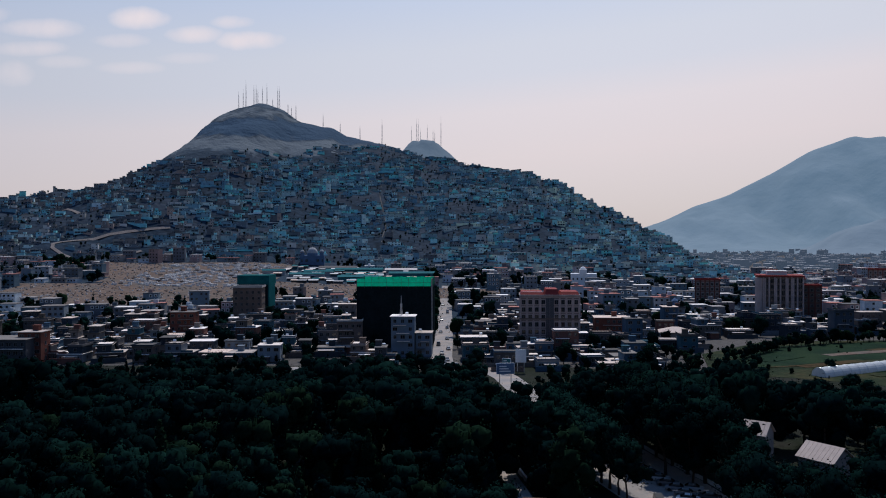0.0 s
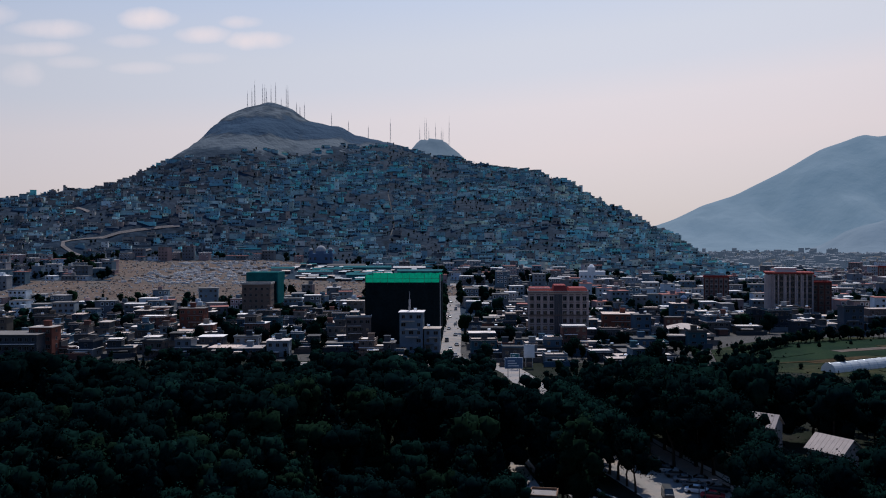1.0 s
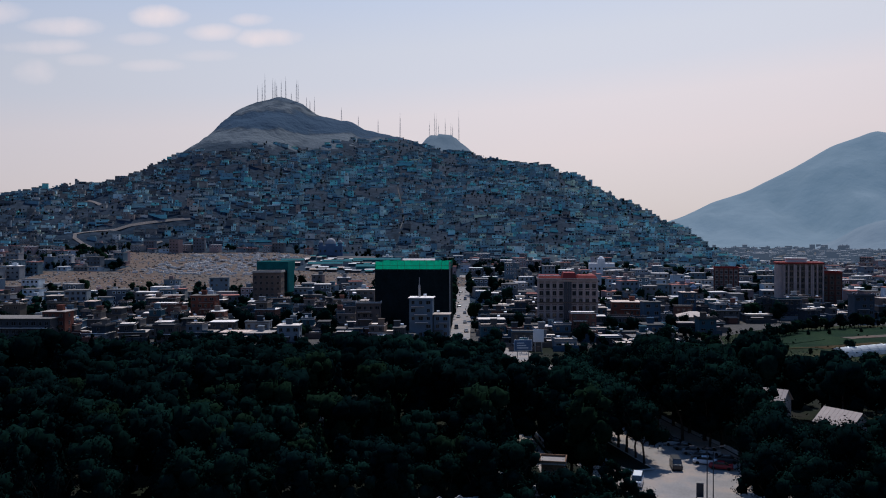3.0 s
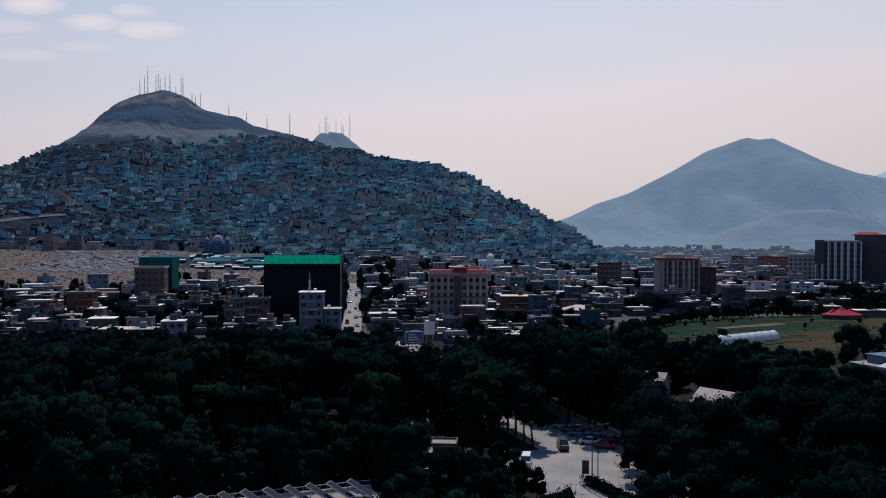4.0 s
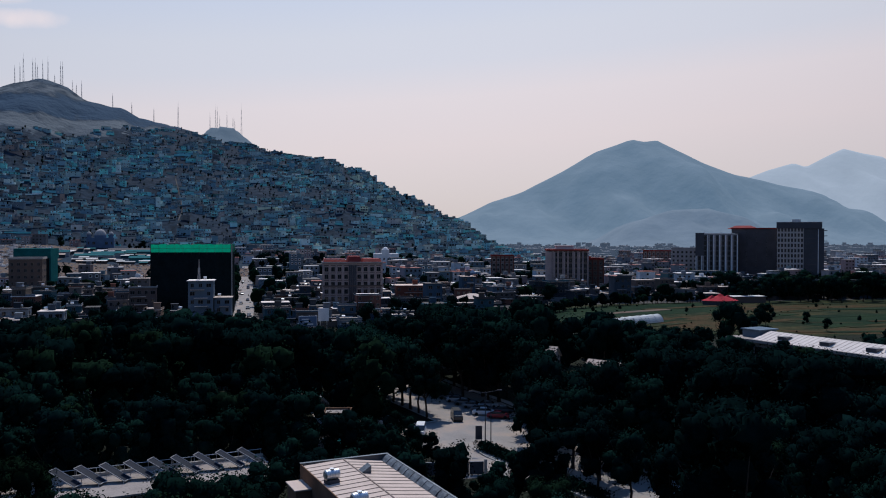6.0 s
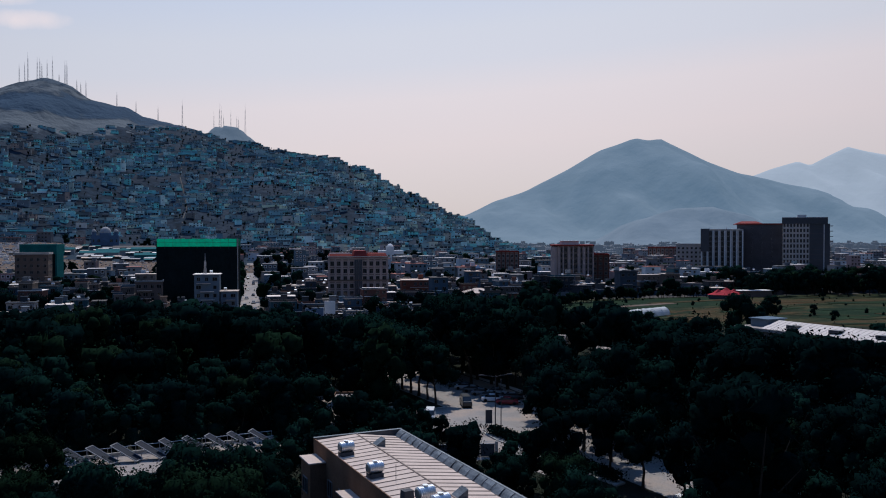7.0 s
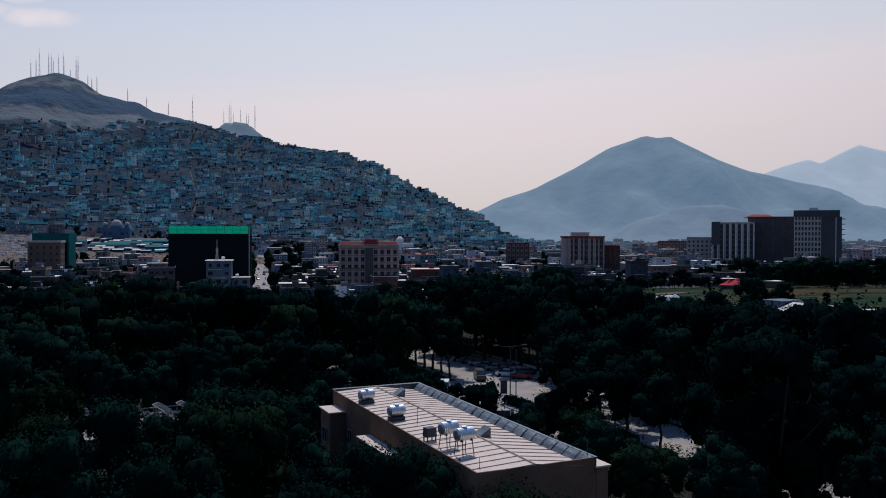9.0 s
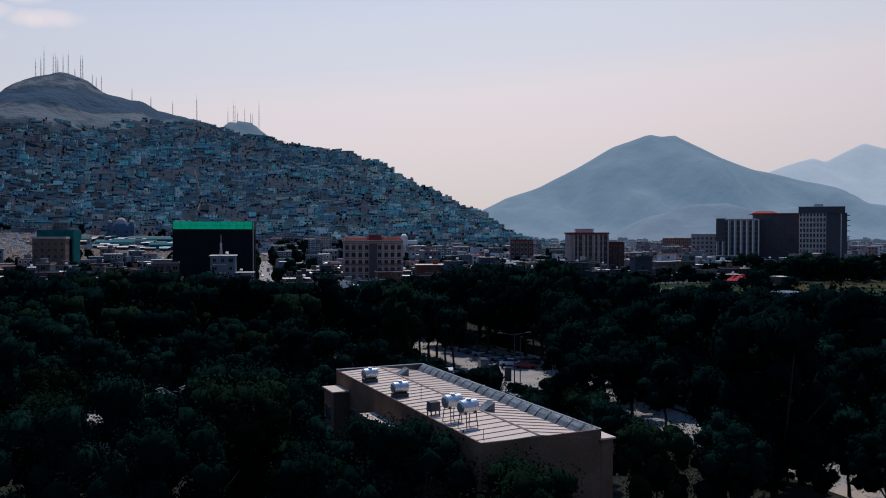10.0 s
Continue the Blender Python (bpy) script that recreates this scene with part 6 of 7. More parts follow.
# the pale house with a mast before the wrapped block
t = town_house(rt, -16.5, 349.0, 9.5, 9.0, 5, -0.05, wall=pale_blue, label="five-storey pale blue-white house with roof mast")
part("mast", Geo().tube((-1.0, 0, 15.5), (-1.0, 0, 25.0), 0.22, 0.12, 6).tube((-0.3, 0, 15.5), (-1.0, 0, 23.0), 0.10, 0.10, 5).tube((-1.7, 0, 15.5), (-1.0, 0, 23.0), 0.10, 0.10, 5).box(-1.4, -0.3, 20.0, -0.6, 0.3, 21.6), grey_wall, t)
town_house(rt, -8.0, 350.0, 6.5, 8.0, 3, -0.05, wall=pale_blue, label="three-storey pale annex with wide roof terrace")
town_house(rt, -31.0, 340.0, 12.0, 10.0, 2, -0.05, wall=brown_wall)
town_house(rt, -178.0, 330.0, 34.0, 14.0, 3, 0.0, wall=dark_clad, label="long dark block with a shadowed front")
town_house(rt, -163.0, 334.0, 9.0, 8.0, 4, 0.0, wall=brick_red, label="narrow red-brick stair block on a dark building")
town_house(rt, -128.0, 415.0, 12.0, 8.0, 4, 0.0, wall=brick_red, label="maroon-walled flat-roofed town house")
town_house(rt, 82.0, 412.0, 16.0, 12.0, 3, -0.1, wall=brick_red, label="three-storey orange-brown plastered town house")

lots = []
for j in range(43):
    y = 300 + j * 12.6
    for i in range(68):
        x = -430 + i * 13.2 + (j % 2) * 6.0 + rt.uniform(-2.0, 2.0)
        yy = y + rt.uniform(-2.2, 2.2)
        if x < -0.60 * yy - 20 or x > 0.84 * yy + 10:
            continue
        if yy < (327 if x < 6 else 312 if x < 60 else 300):
            continue
        if yy > 686 and yy > float(np.interp(x, FOOT_X, FOOT_Y)) - 22:
            continue
        if free_ground(x, yy, 5):
            lots.append((x, yy))
lots.sort(key=lambda p: p[1] + 0.12 * abs(p[0] - 30))
green_lots, house_lots = [], []
for x, y in lots:
    p = 0.36 - (0.06 if x > 40 else 0.0)
    (green_lots if rt.random() < p else house_lots).append((x, y))


for x, y in house_lots[:285]:
    w, d = rt.uniform(7.0, 11.8), rt.uniform(6.5, 9.6)
    st = rt.choices((1, 2, 3, 4), (0.36, 0.40, 0.19, 0.05))[0]
    if y < 362:
        st = min(st, 2)
    town_house(rt, x, y, w, d, st, rt.gauss(0.0 - 0.0004 * x, 0.07), windows=True, sides=st > 1 and y < 360)


def small_house(g, rnd, x, y, z, w, d, h, turn, rows=1, panes=True):
    """A far house as joined geometry: walls, roof slab, openings."""
    at = (x, y, z)
    g.box(-w / 2, -d / 2, -2.5, w / 2, d / 2, h, 0, turn, at)
    g.box(-w / 2 - 0.25, -d / 2 - 0.25, h, w / 2 + 0.25, d / 2 + 0.25, h + 0.3, 1, turn, at)
    if rnd.random() < 0.35:
        k = rnd.uniform(-0.3, 0.3) * w
        g.box(k - 1.3, -1.2, h + 0.3, k + 1.3, 1.3, h + 2.4, 0, turn, at)
    if panes:
        hs = h / rows
        n = max(2, int(w / 2.7))
        pale = rnd.random() < 0.42
        for r in range(rows):
            for i in range(n):
                if rnd.random() < 0.2:
                    continue
                cx = -w / 2 + w * (i + 0.5) / n
                if pale:
                    g.box(cx - 0.85, -d / 2 - 0.08, r * hs + 0.65, cx + 0.85, -d / 2 + 0.04, r * hs + 2.4, 3, turn, at)
                g.box(cx - 0.62, -d / 2 - 0.10, r * hs + 0.9, cx + 0.62, -d / 2 + 0.05, r * hs + 2.15, 2, turn, at)


g = Geo()
for x, y in house_lots[285:]:
    rows = rt.choices((1, 2, 3, 4), (0.34, 0.40, 0.2, 0.06))[0]
    small_house(g, rt, x, y, ground_z(x, y), rt.uniform(7, 12), rt.uniform(6.5, 9.6), rows * 3.1, rt.gauss(0, 0.1), rows)
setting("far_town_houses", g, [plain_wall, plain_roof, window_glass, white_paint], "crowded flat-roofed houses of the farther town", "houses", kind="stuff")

# town trees
near_green = green_lots[:44]
for x, y in near_green:
    plant(rt.choice(town_kinds[:2] + town_kinds), x, y, rt.uniform(0.8, 1.35), z=ground_z(x, y) if y > 430 else 0.0)
extra = [(x + rt.uniform(-6, 6), y + rt.uniform(-5, 5)) for x, y in green_lots[44:] for _ in range(3)]
extra += [(rt.choice((-5.6, 6.6)) + rt.uniform(-0.5, 0.5), y) for y in range(370, 640, 9)]
extra += [(86 + k * 3.2 + rt.uniform(-2, 2), 396 + 0.11 * k + rt.uniform(-4, 4)) for k in range(56, 115)]
extra += [(88 + k * 2.9 + rt.uniform(-2, 2), 402 + 0.11 * k + rt.uniform(-5, 5)) for k in range(62, 125)]
extra += [(24 + k * 4.5 + rt.uniform(-2, 2), 294 - 0.25 * k * 4.5 / 4 + rt.uniform(-3, 3)) for k in range(14)]
extra += [(rt.uniform(20, 110), rt.uniform(296, 318)) for _ in range(20)]
extra += [(rt.uniform(31, 64), rt.uniform(262, 296)) for _ in range(34)]
extra += [(rt.uniform(-150, 90), rt.uniform(324, 352)) for _ in range(34)]
extra += [(a0 + (a1 - a0) * k / 22 + rt.uniform(-1, 1), b0 + (b1 - b0) * k / 22 + rt.uniform(-1.5, 1.5)) for a0, b0, a1, b1 in ((118, 334, 150, 371), (150, 371, 186, 388), (186, 388, 234, 396), (234, 397, 268, 398)) for k in range(22)]
extra += [(rt.uniform(84, 122), rt.uniform(300, 345)) for _ in range(20)]
extra = [q for q in extra if abs(q[0] - 0.002 * q[1]) > 5.2 and not (6 < q[0] < 46 and 284 < q[1] < 322)]
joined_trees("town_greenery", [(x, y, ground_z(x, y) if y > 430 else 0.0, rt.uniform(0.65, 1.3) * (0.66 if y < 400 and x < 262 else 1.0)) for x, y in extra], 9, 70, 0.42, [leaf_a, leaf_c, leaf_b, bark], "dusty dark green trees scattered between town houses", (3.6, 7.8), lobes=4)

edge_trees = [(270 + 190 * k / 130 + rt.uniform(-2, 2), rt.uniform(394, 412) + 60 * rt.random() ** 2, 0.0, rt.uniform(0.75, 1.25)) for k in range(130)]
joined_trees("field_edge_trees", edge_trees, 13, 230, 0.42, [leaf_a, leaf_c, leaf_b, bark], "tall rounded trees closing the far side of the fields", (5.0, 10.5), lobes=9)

# ---------------------------------------------------------------- houses on the hill
def hill_house(g, rnd, x, y, z, slot, big):
    """A terraced hillside house: a body with windows, often a lower wing, a roof room and a retaining wall."""
    rows = rnd.choices((1, 2, 3), (0.66, 0.30, 0.04) if z < 150 else (0.95, 0.05, 0.0))[0]
    w, d, h = rnd.uniform(4.5, 10.0) * (1.7 if big else 1.0), rnd.uniform(3.6, 5.4), rows * rnd.uniform(2.3, 2.8)
    turn, at = rnd.gauss(-0.0005 * x, 0.15), (x, y, z)
    g.box(-w / 2, -d / 2, -3.0, w / 2, d / 2, h, slot, turn, at)
    g.box(-w / 2 - 0.3, -d / 2 - 0.35, h, w / 2 + 0.3, d / 2 + 0.3, h + 0.28, 1, turn, at)
    if rnd.random() < 0.5:                               # wing of another height
        s = rnd.choice((-1, 1))
        ww, hh = rnd.uniform(3.0, 6.0), h * rnd.choice((0.55, 0.62, 1.3))
        a, b = (w / 2 + 0.02, w / 2 + ww) if s > 0 else (-w / 2 - ww, -w / 2 - 0.02)
        g.box(a, -d / 2 + 0.6, -3.0, b, d / 2 - 0.4, hh, slot, turn, at)
        g.box(a, -d / 2 + 0.3, hh, b, d / 2 - 0.2, hh + 0.25, 1, turn, at)
        g.box((a + b) / 2 - 0.55, -d / 2 + 0.52, hh * 0.35, (a + b) / 2 + 0.55, -d / 2 + 0.66, hh * 0.35 + 1.2, 2, turn, at)
    if rnd.random() < (0.3 if z < 140 else 0.08):        # room or parapet on the roof
        k = rnd.uniform(-0.3, 0.3) * w
        g.box(k - 1.5, -1.4, h + 0.28, k + 1.5, 1.4, h + 2.4, slot, turn, at)
    if rnd.random() < 0.6:                               # retaining wall of the yard
        a = w * rnd.uniform(0.5, 0.9)
        g.box(-a, -d / 2 - rnd.uniform(2.2, 3.4), -4.5, a, -d / 2 - 2.0, rnd.uniform(-1.2, 0.6), slot, turn + rnd.gauss(0, 0.05), at)
    hs, n, pale = h / rows, max(2, int(w / rnd.uniform(2.6, 4.4))), rnd.random() < (0.55 if slot == 5 else 0.26)
    if rnd.random() < 0.30:                              # veranda along the front, its shaded inside a flat dark panel
        g.box(-w * 0.42, -d / 2 - 0.06, 0.5, w * 0.42, -d / 2 + 0.04, hs - 0.35, 2, turn, at)
        for i in range(n + 1):
            cx = -w * 0.42 + w * 0.84 * i / n
            g.box(cx - 0.14, -d / 2 - 0.30, 0.4, cx + 0.14, -d / 2 - 0.07, hs - 0.2, 3 if pale else slot, turn, at)
        first = 1
    else:
        first = 0
    for r in range(first, rows):
        ww = rnd.uniform(0.35, 0.8)
        for i in range(n):
            if rnd.random() < 0.42:
                continue
            cx = -w / 2 + w * (i + 0.5) / n
            if pale:
                g.box(cx - ww - 0.2, -d / 2 - 0.08, r * hs + 0.7, cx + ww + 0.2, -d / 2 + 0.04, r * hs + 2.25, 3, turn, at)
            g.box(cx - ww, -d / 2 - 0.10, r * hs + 0.9, cx + ww, -d / 2 + 0.05, r * hs + 2.05, 2, turn, at)


g = Geo()
hill_trees = []
y = 755.0
while y < 1400:
    x = -640.0 + rt.uniform(0, 8)
    while x < 330:
        px, py = x + rt.uniform(-2.5, 2.5), y + rt.uniform(-3.5, 3.5)
        big = rt.random() < 0.28
        x += rt.uniform(6.8, 9.8) + (4.0 if big else 0)
        foot, top = np.interp(px, FOOT_X, FOOT_Y), np.interp(px, CREST_X, CREST_Y)
        if py < foot - 18 or py > top + 6 or abs(px) > 0.63 * py + 20 or in_graveyard(px, py) or on_track(px, py, 7):
            continue
        z = rough_z(px, py)
        limit = float(np.interp(px, LIMIT_X, LIMIT_Z)) + 14 * noise.noise(Vector((px / 60, py / 60, 2.2)))
        if z > limit or rt.random() < 0.6 * max(0.0, 1 - (limit - z) / 40):
            continue
        if rt.random() < (0.26 if px > -200 else 0.16) + 0.55 * (noise.noise(Vector((px / 38, py / 60, 5.0))) > 0.07) - 0.12 * (px > 60):
            if rt.random() < 0.6:
                hill_trees.append((px, py, z, rt.uniform(0.35, 0.8)))
            continue
        if abs(px - (-62 - 0.08 * (py - 880) + 3 * math.sin(py / 30))) < 3.5 and py > 860:
            continue
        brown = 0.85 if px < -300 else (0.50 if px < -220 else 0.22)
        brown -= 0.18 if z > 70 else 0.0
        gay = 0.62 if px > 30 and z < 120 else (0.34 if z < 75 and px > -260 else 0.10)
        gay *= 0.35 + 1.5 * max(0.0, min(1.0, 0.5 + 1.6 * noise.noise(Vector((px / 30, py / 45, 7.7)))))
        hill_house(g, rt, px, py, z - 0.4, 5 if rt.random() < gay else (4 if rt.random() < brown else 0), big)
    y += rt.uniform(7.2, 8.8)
setting("hillside_houses", g, [hill_wall, hill_roof, hill_void, white_paint, mud_wall, bright_wall], "terraces of small grey, mud and turquoise houses climbing the hill, tinted blue for haze", "houses", kind="stuff")
joined_trees("hill_scrub", hill_trees, 19, 24, 0.55, [leaf_a, leaf_c, bark], "small dark trees between the hillside houses", (3.2, 6.5), lobes=2)

# stepped path and earth track on the hill
g = strip([(-62 - 0.08 * (yy - 880) + 3 * math.sin(yy / 30), yy) for yy in range(870, 1130, 9)], 0.55, 0.0)
g.v = [(x, y_, rough_z(x, y_) + 0.3) for x, y_, _ in g.v]
setting("stepped_path", g, paving, "pale stepped path straight up the hill", "path")
for nm, pts in TRACKS:
    g = strip(pts, 1.9, 0.0)
    g.v = [(x, y_, rough_z(x, y_) + 0.9) for x, y_, _ in g.v]
    setting(nm, g, track_soil, "pale earth track winding up the slope", "track")

# graves
g = Geo()
for _ in range(5200):
    x, y = rt.uniform(-350, 75), rt.uniform(535, 850)
    if not in_graveyard(x, y):
        continue
    bright = -256 < x < -136 and 640 < y < 806 and noise.noise(Vector((x / 26, y / 40, 3.0))) > -0.25
    s = rt.uniform(1.0, 2.2) if bright else rt.uniform(0.35, 0.75)
    g.box(-s, -s * 0.45, -0.2, s, s * 0.45, rt.uniform(0.5, 1.4) if bright else rt.uniform(0.25, 0.7), 1 if rt.random() < (0.75 if bright else 0.10) else 0, rt.gauss(0, 0.3), (x, y, rough_z(x, y) + 0.12))
setting("graves", g, [stone_pale, white_sheet], "hundreds of low pale gravestones on bare earth", "graves", kind="stuff")

# ---------------------------------------------------------------- far plain
g, g_far = Geo(), Geo()
far_green, farther_green = [], []
for _ in range(4200):
    y = 620 * (2700 / 620) ** rt.random()
    x = y * rt.uniform(0.12, 1.02)
    if y < 700 and x < 300 and not free_ground(x, y, 7) or x < 300 and y < 840:
        continue
    if np.interp(x, CREST_X, CREST_Z) > 8 and x < 330:
        continue
    if not free_ground(x, y, 10):
        continue
    far = y > 1150
    if rt.random() < 0.28:
        (farther_green if far else far_green).append((x, y, 0, rt.uniform(0.5, 1.1)))
        continue
    rows = rt.choices((1, 2, 3, 5), (0.3, 0.42, 0.2, 0.08))[0]
    small_house(g_far if far else g, rt, x, y, 0, rt.uniform(8, 17), rt.uniform(7, 11), rows * 2.9, rt.gauss(0, 0.3), rows, panes=y < 1300)
setting("plain_houses", g, [plain_wall, plain_roof, window_glass, white_paint], "flat-roofed city spreading over the valley floor", "houses", kind="stuff")
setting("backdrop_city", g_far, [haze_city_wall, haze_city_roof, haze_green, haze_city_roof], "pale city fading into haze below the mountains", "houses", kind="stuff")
joined_trees("plain_trees", far_green, 29, 16, 0.8, [leaf_b, leaf_a, bark], "dark trees scattered over the city plain", (4.2, 6.0), lobes=2)
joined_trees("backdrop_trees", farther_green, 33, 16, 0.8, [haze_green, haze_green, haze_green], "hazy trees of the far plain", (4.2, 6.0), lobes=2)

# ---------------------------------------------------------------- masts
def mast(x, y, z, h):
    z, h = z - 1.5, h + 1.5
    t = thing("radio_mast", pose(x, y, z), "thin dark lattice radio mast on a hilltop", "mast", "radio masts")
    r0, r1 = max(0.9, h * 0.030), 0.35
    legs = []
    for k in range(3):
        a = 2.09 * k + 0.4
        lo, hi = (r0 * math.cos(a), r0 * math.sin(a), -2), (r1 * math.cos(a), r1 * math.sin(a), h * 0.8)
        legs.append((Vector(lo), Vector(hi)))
        part("leg", Geo().tube(lo, hi, 0.13, 0.10, 5), mast_haze_paint, t)
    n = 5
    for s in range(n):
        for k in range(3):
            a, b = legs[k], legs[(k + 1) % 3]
            part("brace", Geo().tube(tuple(a[0].lerp(a[1], s / n)), tuple(b[0].lerp(b[1], (s + 1) / n)), 0.09, 0.09, 4), mast_haze_paint, t)
    part("antenna", Geo().tube((0, 0, h * 0.78), (0, 0, h), 0.16, 0.08, 5), mast_haze_paint, t)


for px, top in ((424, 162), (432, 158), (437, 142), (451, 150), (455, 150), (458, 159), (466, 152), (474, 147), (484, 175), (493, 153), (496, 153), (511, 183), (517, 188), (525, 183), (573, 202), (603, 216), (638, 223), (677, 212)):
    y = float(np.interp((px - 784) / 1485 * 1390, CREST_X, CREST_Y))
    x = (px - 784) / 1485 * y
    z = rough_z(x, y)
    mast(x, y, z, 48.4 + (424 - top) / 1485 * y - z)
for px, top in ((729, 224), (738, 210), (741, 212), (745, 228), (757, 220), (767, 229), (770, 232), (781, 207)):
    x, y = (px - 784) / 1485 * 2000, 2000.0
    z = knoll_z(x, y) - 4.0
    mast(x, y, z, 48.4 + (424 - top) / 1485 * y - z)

# ---------------------------------------------------------------- cars
def car_parts():
    """Meshes of a saloon, along +y."""
    def loft(rings):
        g = Geo()
        for r in rings:
            g.v += r
        n = len(rings[0])
        for a in range(len(rings) - 1):
            g.f += [(a * n + k, a * n + (k + 1) % n, (a + 1) * n + (k + 1) % n, (a + 1) * n + k) for k in range(n)]
        g.f += [tuple(range(n - 1, -1, -1)), tuple(range((len(rings) - 1) * n, len(rings) * n))]
        g.m = [0] * len(g.f)
        return g

    def ring(y, w, z0, z1):
        return [(-w, y, z0), (w, y, z0), (w * 1.02, y, (z0 + z1) / 2), (w * 0.93, y, z1), (-w * 0.93, y, z1), (-w * 1.02, y, (z0 + z1) / 2)]
    saloon = loft([ring(-2.15, 0.72, 0.40, 0.66), ring(-2.0, 0.84, 0.28, 0.82), ring(-0.9, 0.87, 0.25, 0.92), ring(1.0, 0.87, 0.25, 0.93), ring(1.85, 0.84, 0.28, 0.86), ring(2.15, 0.74, 0.38, 0.72)])
    cabin = loft([ring(-1.35, 0.70, 0.90, 0.93), ring(-0.65, 0.70, 0.90, 1.36), ring(0.65, 0.70, 0.90, 1.38), ring(1.45, 0.70, 0.90, 0.93)])
    roof = Geo().box(-0.60, -0.62, 1.37, 0.60, 0.66, 1.42, taper=0.03)
    van = loft([ring(-2.3, 0.80, 0.40, 1.0), ring(-2.2, 0.88, 0.30, 1.15), ring(-1.5, 0.9, 0.28, 1.25), ring(2.2, 0.9, 0.28, 1.25), ring(2.3, 0.84, 0.34, 1.2)])
    van_cabin = loft([ring(-1.95, 0.80, 1.2, 1.24), ring(-1.2, 0.80, 1.2, 1.86), ring(2.1, 0.80, 1.2, 1.88), ring(2.25, 0.80, 1.2, 1.3)])
    van_roof = Geo().box(-0.74, -1.2, 1.86, 0.74, 2.1, 1.95, taper=0.04)
    wheel = Geo().tube((-0.11, 0, 0), (0.11, 0, 0), 0.32, 0.32, 14)
    lamp = Geo().box(-0.16, -0.03, -0.07, 0.16, 0.03, 0.07, taper=0.01)
    return saloon, cabin, roof, van, van_cabin, van_roof, wheel.mesh("wheel", rubber), lamp.mesh("headlight", white_paint)


SALOON, CABIN, ROOF, VAN, VAN_CABIN, VAN_ROOF, WHEEL, LAMP = car_parts()
BODY_MESH = {}


def car(x, y, turn, paint, label, van=False, z=0.06):
    t = thing("car" if not van else "van", pose(x, y, z, 0, 0, turn), label, "car" if not van else "van", "cars")
    for nm, geo, mt in (("body", VAN if van else SALOON, paint), ("glasshouse", VAN_CABIN if van else CABIN, window_glass), ("roof", VAN_ROOF if van else ROOF, paint)):
        key = (nm, van, mt.name)
        if key not in BODY_MESH:
            BODY_MESH[key] = geo.mesh(nm, mt)
        part(nm, BODY_MESH[key], None, t)
    for sx in (-0.80, 0.80):
        for sy in (-1.35, 1.35):
            part("wheel", WHEEL, None, t, at=pose(sx, sy, 0.32))
        part("headlight", LAMP, None, t, at=pose(sx * 0.68, -2.14, 0.62))


rc = random.Random(3)
car(29.6, 140.0, -16, white_car_paint, "white van parked nose-out on the forecourt", True, 0.10)
car(38.8, 150.6, -6, dark_car_paint, "dark minibus standing on the boulevard", True)
car(46.8, 150.2, 70, red_car_paint, "dark red hatchback parked nose to kerb")
car(44.9, 153.6, 74, white_car_paint, "white saloon parked nose to kerb")
for k, (x, y) in enumerate(((45.4, 157.0), (44.6, 160.4), (43.8, 163.8), (42.9, 167.2), (42.0, 170.6), (41.0, 174.0), (40.0, 177.4), (39.4, 181.0), (47.6, 160.2), (49.2, 154.6))):
    car(x, y, 74 + rc.uniform(-4, 4), car_paint, "saloon parked nose to kerb in tree shade")
car(51.0, 89.6, -80, white_car_paint, "white saloon parked beneath roadside trees")
car(64.0, 88.8, 20, car_paint, "saloon parked beneath dense trees")
car(24.8, 149.4, 60, white_car_paint, "pale saloon at the forecourt edge")
for k, (x, y) in enumerate(((1.4, 333), (-0.6, 352), (2.2, 366), (-2.2, 381), (1.8, 404), (-1.4, 431), (2.0, 452), (-1.0, 486), (2.6, 520), (-0.6, 560), (0.4, 322), (5.0, 318), (9.0, 316), (-6, 317))):
    car(x, y, 180 * (k % 2) + rc.uniform(-6, 6), car_paint, "small saloon driving along the dusty street", k % 5 == 3, (0.11 if y > 323 else 0.065) + (ground_z(x, y) if y > 440 else 0))

# ---------------------------------------------------------------- forecourt furniture
t = thing("street_lamp", pose(38.2, 129.4, 0.2), "tall double-armed street lamp with a dark post", "street lamp")
part("post", Geo().tube((0, 0, 0), (0, 0, 9.0), 0.11, 0.07, 8), dark_steel, t)
for sx in (-1, 1):
    arm = part("arm", Geo().tube((0, 0, 8.8), (sx * 2.4, 0, 9.15), 0.05, 0.04, 6), dark_steel, t)
    part("lamp_head", Geo().box(sx * 2.4 - 0.45, -0.14, 9.08, sx * 2.4 + 0.45, 0.14, 9.22, taper=0.03), dark_steel, arm)
t = thing("utility_pole", pose(38.8, 128.2, 0.2), "plain dark utility pole beside a lamp", "pole")
part("post", Geo().tube((0, 0, 0), (0, 0, 8.6), 0.09, 0.07, 8), dark_steel, t)
t = thing("notice_board", pose(36.9, 128.7, 0.2, 0, 0, -8), "dark notice board on two pale legs", "sign")
part("board", Geo().box(-0.55, -0.06, 1.4, 0.55, 0.06, 3.6, taper=0.01), dark_clad, t)
for sx in (-0.45, 0.45):
    part("leg", Geo().tube((sx, 0.08, 0), (sx, 0.08, 3.5), 0.05, 0.05, 6), steel, t)

